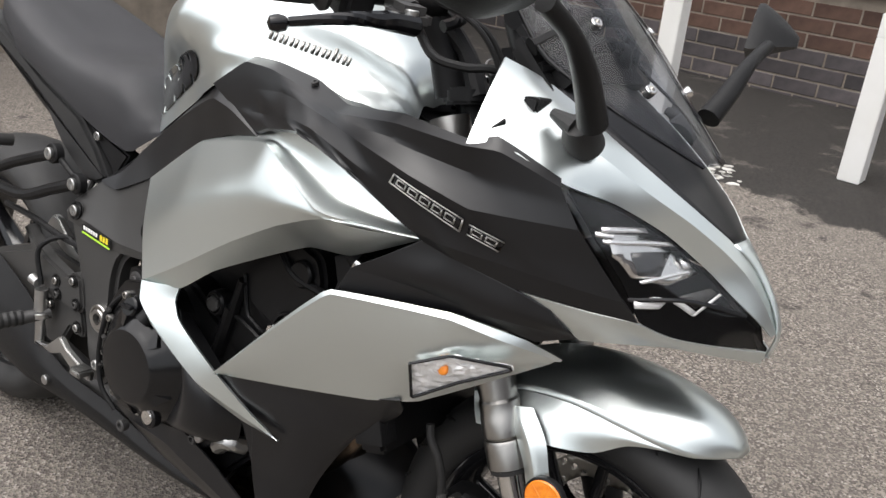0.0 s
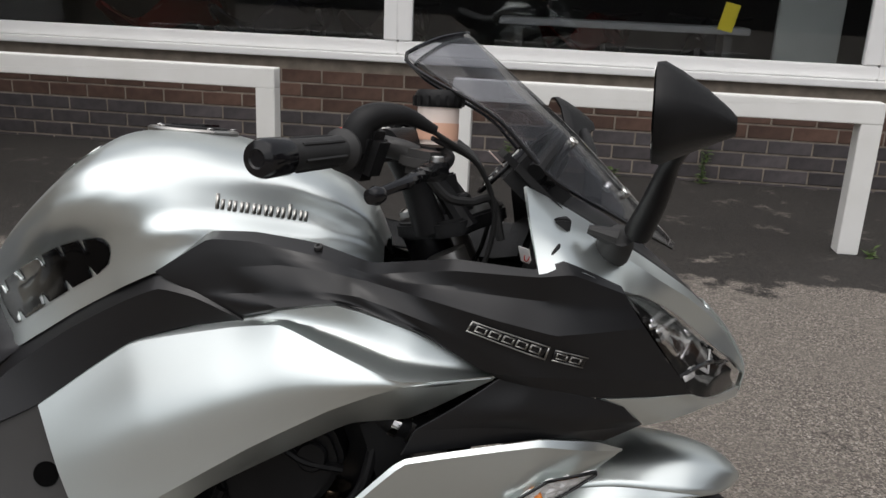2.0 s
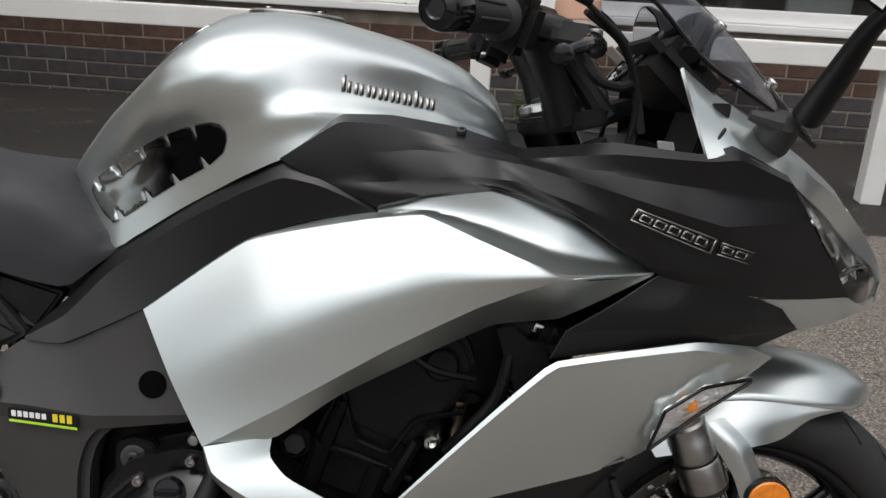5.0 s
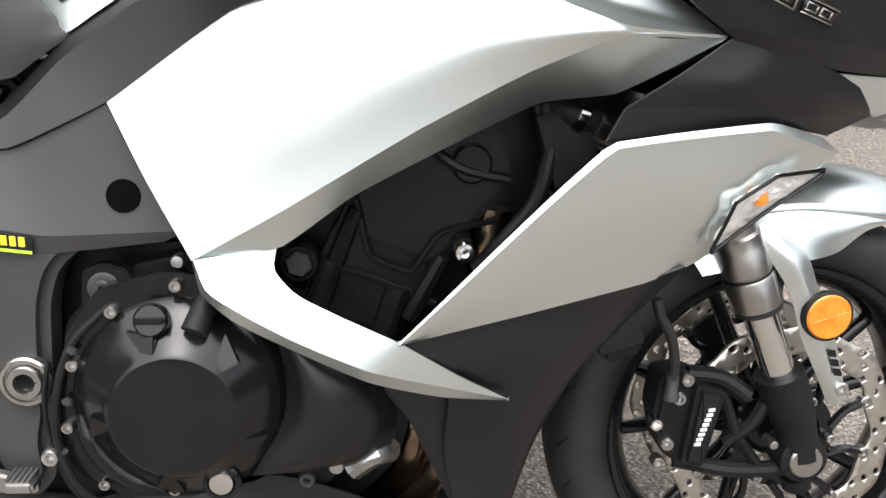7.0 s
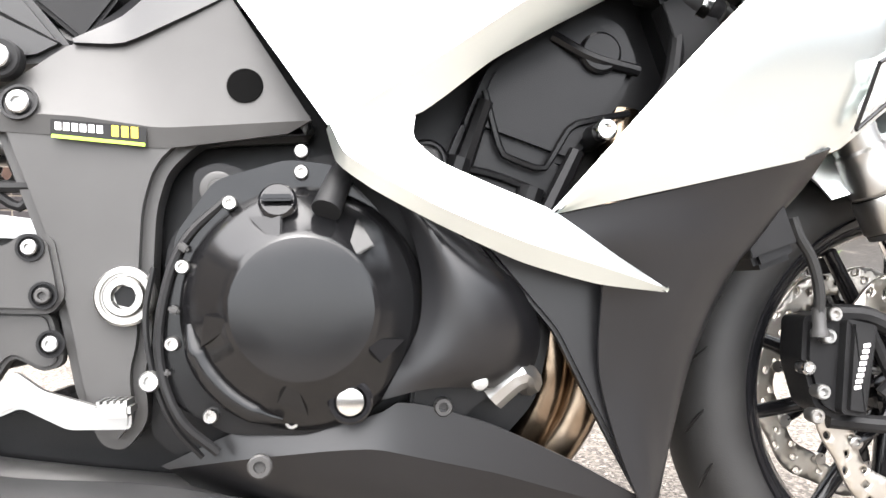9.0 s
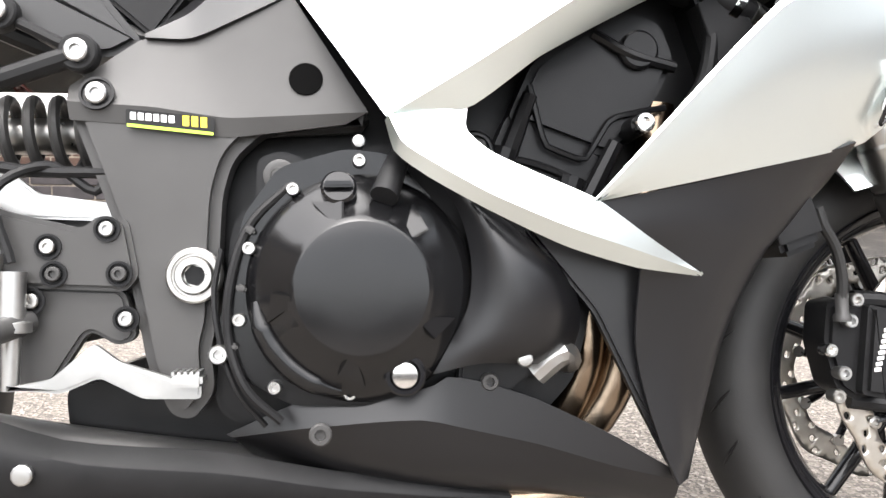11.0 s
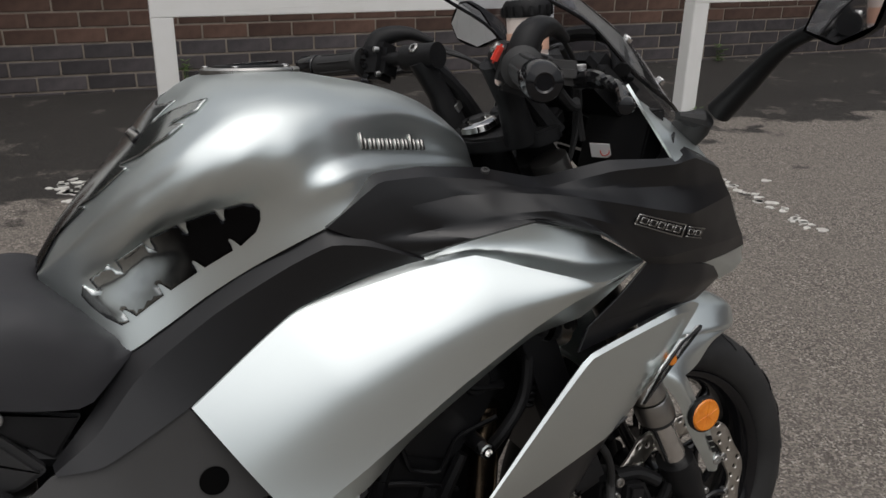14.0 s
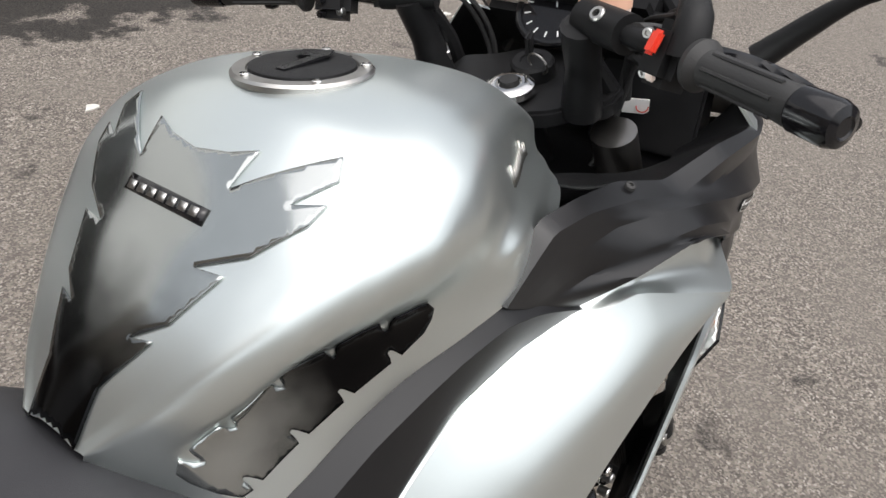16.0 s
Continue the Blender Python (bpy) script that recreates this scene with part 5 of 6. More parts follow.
part("caliper_bracket", joined(tube([(-0.145, -0.095, 0.402), (-0.105, -0.10, 0.398), (-0.072, -0.110, 0.378)], 0.011, 10, 8), tube([(-0.150, -0.09, 0.283), (-0.08, -0.105, 0.276), (-0.012, -0.112, 0.280)], 0.010, 10, 8), tube([(-0.09, -0.10, 0.31), (-0.06, -0.11, 0.345), (-0.05, -0.112, 0.37)], 0.008, 8, 8), tube([(-0.10, -0.10, 0.38), (-0.075, -0.105, 0.32), (-0.05, -0.108, 0.285)], 0.007, 8, 8)), PLASTIC, bike, "black caliper mounting bracket")
part("brake_hose", tube([(-0.203, -0.125, 0.508), (-0.198, -0.126, 0.49), (-0.184, -0.124, 0.467), (-0.173, -0.12, 0.432), (-0.171, -0.115, 0.396)], 0.0062, 10, 20), RUBBER, bike)
part("hose_union", lathe([(0, 0.0075), (0.022, 0.0075), (0.026, 0.010), (0.032, 0.010)], (-0.171, -0.115, 0.410), (0, 0, -1), 12), DARKGREY, bike)
bolt("sensor_bolt", (-0.050, -0.135, 0.330), 0.006, bike, STEEL, depth=0.012, socket=False)

# mudguard: silver crown with folded cheeks, and the silver blade down the fork
def guard_row(deg, pts):
    a = radians(deg)
    return [(r * math.cos(a), y, 0.3 + r * math.sin(a)) for y, r in pts]


crown_rows = [guard_row(a, [(-w, e), (-w * 0.62, m), (0, r), (w * 0.62, m), (w, e)]) for a, w, e, m, r in ((122, 0.088, 0.312, 0.335, 0.342), (108, 0.088, 0.310, 0.336, 0.3425), (93, 0.088, 0.305, 0.336, 0.345), (80, 0.085, 0.302, 0.338, 0.350), (72, 0.078, 0.306, 0.341, 0.3535), (65, 0.062, 0.312, 0.345, 0.356), (60, 0.038, 0.328, 0.346, 0.352), (57, 0.012, 0.340, 0.344, 0.346))]
thicken(part("mudguard", sheet(crown_rows, 20, 5, 0.9, 0.9), SILVER, bike, "matt silver rounded front mudguard", 60), 0.003)
for side in (-1, 1):
    panel("mudguard_cheek", [
        [(r * math.cos(radians(a)), y, 0.3 + r * math.sin(radians(a))) for a, y, r in ((122, 0.0885, 0.3115), (108, 0.0885, 0.3095), (95, 0.0885, 0.305), (84, 0.0865, 0.302), (77, 0.083, 0.303), (70, 0.0745, 0.307), (66, 0.065, 0.311))],
        [(r * math.cos(radians(a)), y, 0.3 + r * math.sin(radians(a))) for a, y, r in ((122, 0.1, 0.29), (108, 0.105, 0.285), (95, 0.103, 0.278), (84, 0.093, 0.28), (77, 0.087, 0.294), (70, 0.0755, 0.305), (66, 0.065, 0.3105))],
        [(r * math.cos(radians(a)), y, 0.3 + r * math.sin(radians(a))) for a, y, r in ((122, 0.106, 0.27), (108, 0.116, 0.258), (95, 0.112, 0.250), (84, 0.095, 0.256), (77, 0.086, 0.285), (70, 0.075, 0.303), (66, 0.0645, 0.310))],
    ], SILVER, bike, "silver mudguard cheek", nu=26, nv=5, soft=0.8, side=side, out=(0.3, 1, 0.2))
    panel("fork_guard", [
        [(-0.100, 0.108, 0.575), (-0.075, 0.124, 0.555), (-0.050, 0.130, 0.520), (-0.028, 0.132, 0.462), (0.0, 0.130, 0.41), (0.020, 0.126, 0.374)],
        [(-0.085, 0.118, 0.585), (-0.052, 0.134, 0.560), (-0.030, 0.138, 0.52), (-0.005, 0.138, 0.465), (0.016, 0.136, 0.41), (0.032, 0.131, 0.374)],
        [(-0.06, 0.112, 0.59), (-0.026, 0.124, 0.556), (-0.012, 0.128, 0.52), (0.013, 0.130, 0.468), (0.032, 0.128, 0.415), (0.044, 0.124, 0.382)],
    ], SILVER, bike, "silver fork guard blade", nu=24, nv=5, soft=0.8, side=side)
    r_ob = part("reflector", lathe([(0, 0.030), (0.007, 0.030), (0.0085, 0.0285), (0.0085, 0.027)], (-0.005, side * 0.136, 0.492), (0, side, 0), 36), PLASTIC, bike)
    part("reflector_lens", lathe([(0.0, 0.0272), (0.0085, 0.027), (0.0105, 0.025), (0.0105, 0)], (-0.005, side * 0.136, 0.492), (0, side, 0), 36), AMBER, r_ob, "round amber reflector lens")
for k in range(6):
    a = 2 * math.pi * k / 6 + 0.3
    part("lens_rib", tube([(-0.005, -0.1466, 0.492), (-0.005 + 0.024 * math.cos(a), -0.1464, 0.492 + 0.024 * math.sin(a))], 0.0006, 4, 2), AMBER, r_ob)
bolt("guard_bolt", (0.030, -0.132, 0.397), 0.0085, bike, ALLOY, depth=0.006)
for k in range(3):
    part("guard_mark", plate([(0.002 + k * 0.005, 0.450 - 0.012 * k), (0.012 + k * 0.005, 0.449 - 0.012 * k), (0.015 + k * 0.005, 0.440 - 0.012 * k), (0.005 + k * 0.005, 0.441 - 0.012 * k)], 0.1385, 0.1393, 0.001, 0), PLASTIC, bike)

# ---- indicator ----
spark = random.Random(21)
for side in (-1, 1):
    def ind_rows(out):
        return [
            [(-0.175, 0.228 + out, 0.646), (-0.128, 0.212 + out, 0.670), (-0.062, 0.178 + out, 0.671)],
            [(-0.179, 0.214 + out, 0.617), (-0.128, 0.203 + out, 0.650), (-0.062, 0.177 + out, 0.669)],
            [(-0.184, 0.198 + out, 0.586), (-0.125, 0.188 + out, 0.628), (-0.062, 0.176 + out, 0.666)],
        ]
    bm = sheet([[(x, side * r, z) for x, r, z in row] for row in ind_rows(0.0065)], 18, 5, 0.0, 0.0)
    for v in bm.verts:
        v.co += Vector((spark.uniform(-0.0015, 0.0015), side * spark.uniform(-0.0022, 0.0022), spark.uniform(-0.0015, 0.0015)))
    bmesh.ops.triangulate(bm, faces=bm.faces)
    shell = part("indicator", bm, CRYSTAL, bike, "front indicator with faceted bright reflector", 3)
    thicken(shell, 0.002)
    edge = [[(x, side * r, z) for x, r, z in row] for row in ind_rows(0.0105)]
    part("bezel", tube(edge[0] + [edge[2][2], edge[2][1], edge[2][0], edge[1][0], edge[0][0]], 0.0022, 8, 60, 0.0), GLOSS, shell)
    lens = panel("indicator_lens", ind_rows(0.011), CLEAR, shell, "clear indicator lens", nu=16, nv=5, soft=0.0, across=0.3, side=side, thick=0.0015)
    lens.visible_shadow = False
    part("bulb", lathe([(0, 0.0085), (0.003, 0.0080), (0.0045, 0.0055), (0.005, 0)], (-0.140, side * 0.2140, 0.646), (-0.2, side, 0.1), 18), AMBER, shell, "amber bulb")

# ---- headlamp ----
for side in (-1, 1):
    def lamp_rows(sink):
        return [
            [(-0.044, 0.186 - sink, 0.906 - sink * 0.4), (0.0, 0.130 - sink * 0.8, 0.885 - sink * 0.5), (0.050, 0.086 - sink * 0.6, 0.856 - sink * 0.5), (0.10, 0.052 - sink * 0.4, 0.817 - sink * 0.5), (0.144 - sink * 0.4, 0.034, 0.783 - sink * 0.4), (0.172 - sink * 0.6, 0.018, 0.757)],
            [(-0.040, 0.192 - sink, 0.900 - sink * 0.3), (0.005, 0.170 - sink, 0.862 - sink * 0.3), (0.048, 0.140 - sink, 0.820 - sink * 0.3), (0.09, 0.098 - sink * 0.8, 0.790 - sink * 0.3), (0.135 - sink * 0.5, 0.055, 0.765 - sink * 0.2), (0.173 - sink * 0.8, 0.018, 0.750)],
            [(-0.036, 0.196 - sink, 0.897), (0.0, 0.184 - sink, 0.850), (0.035, 0.163 - sink, 0.803), (0.064, 0.146 - sink * 0.3, 0.762), (0.11, 0.098 - sink * 0.2, 0.740), (0.172 - sink * 0.2, 0.012, 0.730)],
        ]
    # bowl takes the near-black cavity colour, so its inner shade is painted
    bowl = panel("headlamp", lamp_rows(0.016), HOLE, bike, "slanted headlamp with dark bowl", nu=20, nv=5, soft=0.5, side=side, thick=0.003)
    lens = panel("headlamp_lens", lamp_rows(0.001), CLEAR, bowl, "clear headlamp lens", nu=20, nv=5, soft=0.5, side=side, thick=0.002)
    lens.visible_shadow = False
    lamp_tree = hull(bowl)
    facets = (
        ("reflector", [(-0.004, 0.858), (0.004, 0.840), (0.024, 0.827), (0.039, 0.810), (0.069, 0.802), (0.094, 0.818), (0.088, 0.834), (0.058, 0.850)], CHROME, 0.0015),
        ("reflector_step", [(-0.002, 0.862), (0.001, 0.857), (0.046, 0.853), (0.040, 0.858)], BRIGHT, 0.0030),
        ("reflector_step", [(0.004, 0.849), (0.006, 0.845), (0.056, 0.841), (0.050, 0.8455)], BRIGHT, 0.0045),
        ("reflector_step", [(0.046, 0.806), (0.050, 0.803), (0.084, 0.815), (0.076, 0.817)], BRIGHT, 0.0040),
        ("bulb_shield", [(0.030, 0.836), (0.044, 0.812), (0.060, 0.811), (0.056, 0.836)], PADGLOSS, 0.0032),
        # bright patch laid in as a painted glint on the reflector
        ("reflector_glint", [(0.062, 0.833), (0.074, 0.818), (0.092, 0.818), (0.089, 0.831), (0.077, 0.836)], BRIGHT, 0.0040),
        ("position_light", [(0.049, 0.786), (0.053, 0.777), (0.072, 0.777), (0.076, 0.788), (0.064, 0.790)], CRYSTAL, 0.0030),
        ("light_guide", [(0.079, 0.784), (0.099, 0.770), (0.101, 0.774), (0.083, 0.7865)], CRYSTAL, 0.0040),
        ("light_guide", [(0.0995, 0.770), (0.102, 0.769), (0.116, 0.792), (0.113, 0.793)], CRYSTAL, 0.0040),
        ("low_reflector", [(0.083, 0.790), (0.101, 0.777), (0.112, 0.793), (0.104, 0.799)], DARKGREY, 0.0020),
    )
    for name, line, m, lift in facets:
        bm = drape(lamp_tree, line, lambda a, b: (a, side * 0.5, b), (0, -side, 0), lift, 0.008)
        if len(bm.faces):
            thicken(part(name, bm, m, bowl, "", 20), 0.0015)
    part("lamp_divider", tube([(0.045, side * 0.148, 0.786), (0.10, side * 0.094, 0.790), (0.148, side * 0.03, 0.772)], 0.003, 6, 8), GLOSS, bowl)
mid = [(-0.12, 0.0, 1.018), (-0.039, 0.0, 0.980), (0.019, 0.0, 0.938), (0.075, 0.0, 0.890), (0.118, 0.0, 0.850)]
edge = [(-0.12, 0.118, 1.003), (-0.039, 0.102, 0.957), (0.019, 0.083, 0.921), (0.075, 0.055, 0.883), (0.112, 0.022, 0.852)]
thicken(part("screen_panel", sheet([[(x, -r, z) for x, r, z in edge], mid, [(x, r, z) for x, r, z in edge]], 16, 6, 0.8, 0.9), BLACK, bike, "black panel under the screen", 60), 0.003)
thicken(part("nose_bridge", sheet([[(0.112, -0.027, 0.853), (0.137, -0.012, 0.831), (0.168, -0.006, 0.790), (0.184, -0.006, 0.755), (0.178, -0.006, 0.722)], [(0.116, 0, 0.856), (0.139, 0, 0.834), (0.170, 0, 0.792), (0.186, 0, 0.754), (0.180, 0, 0.720)], [(0.112, 0.027, 0.853), (0.137, 0.012, 0.831), (0.168, 0.006, 0.790), (0.184, 0.006, 0.755), (0.178, 0.006, 0.722)]], 12, 4, 0.8), SILVER, bike, "silver nose tip", 60), 0.003)

# ---- screen ----
s_edge = [(0.056, 0.034, 0.937), (-0.04, 0.102, 0.988), (-0.129, 0.132, 1.037), (-0.20, 0.128, 1.11), (-0.325, 0.094, 1.19)]
s_mid = [(0.063, 0.022, 0.940), (-0.03, 0.066, 1.016), (-0.10, 0.080, 1.083), (-0.18, 0.074, 1.145), (-0.285, 0.052, 1.215)]
s_top = [(0.067, 0.0, 0.942), (-0.02, 0.0, 1.030), (-0.10, 0.0, 1.108), (-0.17, 0.0, 1.168), (-0.243, 0.0, 1.230)]
flip = lambda row: [(x, -y, z) for x, y, z in row]
screen = thicken(part("windscreen", sheet([flip(s_edge), flip(s_mid), s_top, s_mid, s_edge], 28, 7, 0.8, 0.85), SMOKE, bike, "smoked transparent windscreen", 60), 0.003)
screen.visible_shadow = False
part("screen_rim", joined(tube([(x, -y, z) for x, y, z in s_edge] + [(-0.285, -0.052, 1.216), (-0.243, 0, 1.231), (-0.285, 0.052, 1.216)] + s_edge[::-1], 0.0028, 6, 60, 0.7)), GLOSS, screen)
for x, y, z in ((-0.099, 0.080, 1.083), (-0.021, 0.061, 1.016)):
    for s in (-1, 1):
        bolt("screen_bolt", (x, s * y, z), 0.0075, screen, CHROME, (0.55, s * 0.35, 0.7), 0.007)
part("screen_stay", joined(*[tube([(-0.13, s * 0.12, 1.03), (-0.12, s * 0.10, 1.06), (-0.105, s * 0.078, 1.078)], 0.007, 8, 8) for s in (-1, 1)], tube([(-0.14, -0.12, 1.02), (-0.10, 0, 1.06), (-0.14, 0.12, 1.02)], 0.008, 8, 12)), PLASTIC, bike, "black inner stay of the screen")

# ---- mirrors ----
for side in (-1, 1):
    face = [(0.342, 1.086), (0.385, 1.142), (0.428, 1.163), (0.450, 1.161), (0.478, 1.122), (0.462, 1.090), (0.40, 1.070)]
    rings = []
    for x, k in ((-0.068, 1.0), (-0.060, 1.02), (-0.044, 0.86), (-0.020, 0.58), (0.000, 0.32), (0.008, 0.20)):
        cy, cz = 0.42, 1.113 - (1 - k) * 0.010
        rings.append([(x - 0.21 * (y - 0.42) * k, side * (cy + (y - cy) * k), cz + (z - cz) * k) for y, z in face])
    g = np.array([curve(r + r[:1], 28, 0.55)[:-1] for r in rings])
    bm = grid_mesh(g, close_u=True)
    bm.verts.ensure_lookup_table()
    total = len(bm.verts)
    bm.faces.new([bm.verts[total - 1 - k] for k in range(28)])
    shell = part("mirror", bm, PLASTIC, bike, "black mirror housing on a long stalk", 45)
    glass = [(x - 0.001, side * (0.415 + (abs(y) - 0.415) * 0.93), 1.113 + (z - 1.113) * 0.93) for x, y, z in rings[0]]
    bm = bmesh.new()
    v = [bm.verts.new(p) for p in glass]
    w = [bm.verts.new((p[0] + 0.004, p[1], p[2])) for p in glass]
    bm.faces.new(v), bm.faces.new(w)
    for k in range(len(v)):
        bm.faces.new((v[k], v[(k + 1) % len(v)], w[(k + 1) % len(v)], w[k]))
    part("mirror_glass", bm, material("mirror_silvering", (0.9, 0.9, 0.9), 0.03, 1.0, None, 5, 0, 400, 0.01) if side < 0 else bpy.data.materials["mirror_silvering"], shell, "mirror glass")
    part("mirror_arm", tube([(-0.026, side * 0.180, 0.978), (-0.019, side * 0.225, 1.020), (-0.017, side * 0.283, 1.066), (-0.018, side * 0.350, 1.094)], [0.0175, 0.0150, 0.0105, 0.0105], 14, 16), PLASTIC, shell)
    part("mirror_base", joined(lathe([(-0.02, 0.024), (0.004, 0.022), (0.012, 0.018), (0.02, 0.016)], (-0.048, side * 0.158, 0.960), (0.1, side * 0.75, 0.6), 20), tube([(-0.085, side * 0.165, 0.978), (-0.05, side * 0.17, 0.968)], [0.006, 0.014], 10, 6)), RUBBER, shell)

# ---- cockpit ----
for side in (-1, 1):
    panel("inner_shroud", [
        [(-0.42, 0.196, 0.954), (-0.349, 0.212, 0.934), (-0.25, 0.226, 0.944), (-0.152, 0.224, 0.936), (-0.125, 0.200, 0.965)],
        [(-0.41, 0.15, 0.932), (-0.35, 0.165, 0.918), (-0.25, 0.178, 0.916), (-0.16, 0.185, 0.912), (-0.13, 0.178, 0.93)],
        [(-0.40, 0.085, 0.922), (-0.345, 0.100, 0.910), (-0.275, 0.143, 0.895), (-0.19, 0.150, 0.885), (-0.15, 0.145, 0.890)],
    ], PLASTIC, bike, "black inner cockpit shroud", nu=20, nv=5, soft=0.6, side=side, out=(0, -0.2, 1))
bolt("fairing_bolt", (-0.415, -0.208, 0.951), 0.0055, bike, DARKGREY, (0, -0.5, 0.9), 0.004)
part("cockpit_floor", plate([(-0.36, 0.84), (-0.05, 0.82), (-0.05, 0.86), (-0.36, 0.88)], -0.17, 0.17, 0.01, 0.004), ENGINE, bike)
half_yoke = [(-0.338, 0.028), (-0.318, 0.062), (-0.290, 0.082), (-0.278, 0.110), (-0.238, 0.112), (-0.216, 0.070), (-0.180, 0.040)]
yoke_bm = slab(half_yoke + [(x, -y) for x, y in half_yoke[::-1]], 0.945, 0.968, 0.004)
bmesh.ops.rotate(yoke_bm, cent=(-0.30, 0, 0.965), matrix=Matrix.Rotation(radians(-12), 3, "Y"), verts=yoke_bm.verts)
yoke = part("top_yoke", yoke_bm, PLASTIC, bike, "black cast top yoke")
part("stem_nut", lathe([(-0.004, 0.030), (0.004, 0.029), (0.008, 0.022), (0.008, 0.015), (0.003, 0.014), (0.003, 0)], (-0.306, 0, 0.977), (-0.25, 0, 1), 36), CHROME, yoke, "polished steering stem nut")
part("stem_plug", lathe([(0, 0.012), (0.009, 0.011), (0.010, 0)], (-0.307, 0, 0.98), (-0.25, 0, 1), 20), RUBBER, yoke)
lock = part("ignition_lock", lathe([(-0.03, 0.026), (0.008, 0.026), (0.012, 0.023), (0.012, 0.014), (0.010, 0.013), (0.010, 0)], (-0.255, 0.0, 0.988), (-0.3, 0, 1), 32), PLASTIC, bike, "ignition lock with key and ring")
part("key", block((0.022, 0.007, 0.030), (-0.262, 0.002, 1.018), 0.003, pose(0, 0, 0, 0, -15, 20)), PLASTIC, lock)
part("key_ring", lathe([(math.cos(a) * 0.0014, 0.014 + math.sin(a) * 0.0014) for a in np.linspace(0, 2 * math.pi, 7)[:-1]], (-0.272, -0.016, 1.000), (0.9, -0.2, 0.4), 28, True), STEEL, lock)
for s in (-1, 1):
    f0, f1 = (0.082, 0.100) if s < 0 else (0.118, 0.124)
    riser = part("clip_on", joined(tube([(-0.285, s * f0, 0.960), (-0.305, s * (f0 + f1) / 2, 1.015), (-0.332, s * f1, 1.072)], [0.024, 0.019, 0.022], 14, 10, 0.3), tube([(-0.235, s * (f0 + 0.01), 0.965), (-0.275, s * f0, 1.020), (-0.332, s * f1, 1.072)], [0.016, 0.012, 0.018], 10, 10), lathe([(-0.045, 0.0205), (0.022, 0.021)], (-0.334, s * 0.137, 1.075), (-0.395, s * 0.918, -0.04), 20)), PLASTIC, bike, "black forked clip-on handlebar riser")
    bolt("clip_on_bolt", (-0.342, s * 0.124, 1.088), 0.0085, riser, STEEL, (-0.7, -s * 0.2, 0.6), 0.008)
    if s > 0:
        part("fork_cap", lathe([(0, 0.020), (0.012, 0.020), (0.014, 0.016), (0.026, 0.013), (0.028, 0.009), (0.03, 0)], (-0.287, s * 0.118, 0.985), FORK, 6), ALLOY, bike, "bare aluminium fork cap", 20)
    b0, b1 = Vector((-0.334, s * 0.137, 1.075)), Vector((-0.437, s * 0.378, 1.064))
    bar = part("handlebar", tube([b0, b1], 0.011, 14, 4), PLASTIC, bike, "black handlebar with rubber grip")
    d = (b1 - b0).normalized()
    g0 = b0 + d * 0.118
    part("grip", lathe([(0, 0.024), (0.006, 0.025), (0.010, 0.0215), (0.014, 0.0175), (0.03, 0.0165), (0.07, 0.0168), (0.10, 0.0172), (0.112, 0.0185), (0.116, 0.017)], g0, d, 28), RUBBER, bar)
    for k in range(6):
        a = 2 * math.pi * k / 6
        q = d.orthogonal().normalized()
        q = q * math.cos(a) + d.cross(q) * math.sin(a)
        part("grip_rib", tube([g0 + d * 0.02 + q * 0.0166, g0 + d * 0.10 + q * 0.0172], 0.0022, 6, 3), RUBBER, bar)
    part("bar_end", lathe([(0, 0.0185), (0.002, 0.020), (0.036, 0.0205), (0.043, 0.018), (0.046, 0.010), (0.0445, 0.008), (0.0445, 0)], b1 - d * 0.028, d, 32), GLOSS, bar, "gloss black bar end weight")
    sw = part("switch_box", block((0.05, 0.046, 0.062), b0 + d * 0.083 + Vector((0.004, 0, -0.004)), 0.010, pose(0, 0, 0, 0, 20, s * 23)), PLASTIC, bar, "black handlebar switch box")
    if s < 0:
        part("kill_switch", block((0.008, 0.014, 0.024), b0 + d * 0.074 + Vector((-0.026, 0.0, 0.014)), 0.003, pose(0, 0, 0, 0, 30, -23)), RED, sw, "red kill switch")
        part("start_button", block((0.006, 0.012, 0.009), b0 + d * 0.074 + Vector((-0.027, 0, -0.018)), 0.002, pose(0, 0, 0, 0, 0, -23)), FLUID, sw)
    else:
        part("switch_paddle", joined(block((0.010, 0.018, 0.010), b0 + d * 0.083 + Vector((-0.026, 0, 0.016)), 0.003), block((0.010, 0.014, 0.010), b0 + d * 0.083 + Vector((-0.027, 0, -0.006)), 0.003), block((0.012, 0.01, 0.008), b0 + d * 0.083 + Vector((-0.027, 0, -0.022)), 0.002)), GLOSS, sw)
    for dz in (-0.02, 0.018):
        bolt("switch_screw", b0 + d * 0.062 + Vector((-0.021, 0, dz)), 0.005, sw, ALLOY, (-1, 0, 0.1), 0.005)
    # lever and its bracket
    part("lever_bracket", joined(block((0.05, 0.05, 0.030), (-0.292, s * 0.190, 1.056), 0.010, pose(0, 0, 0, 0, 8, s * 23)), tube([(-0.30, s * 0.175, 1.062), (-0.315, s * 0.172, 1.068), (-0.345, s * 0.165, 1.074)], 0.014, 12, 6)), DARKGREY, bar)
    part("lever", tube([(-0.272, s * 0.198, 1.046), (-0.282, s * 0.240, 1.048), (-0.290, s * 0.285, 1.046), (-0.303, s * 0.325, 1.040), (-0.325, s * 0.358, 1.032)], [0.013, 0.012, 0.0085, 0.007, 0.0055], 10, 24), GLOSS, bar, "black brake lever with ball end")
    part("lever_ball", lathe([(-0.012, 0.003), (-0.009, 0.008), (0, 0.0105), (0.009, 0.008), (0.012, 0.0)], (-0.330, s * 0.369, 1.029), (-0.6, s * 0.8, -0.1), 16), GLOSS, bar)
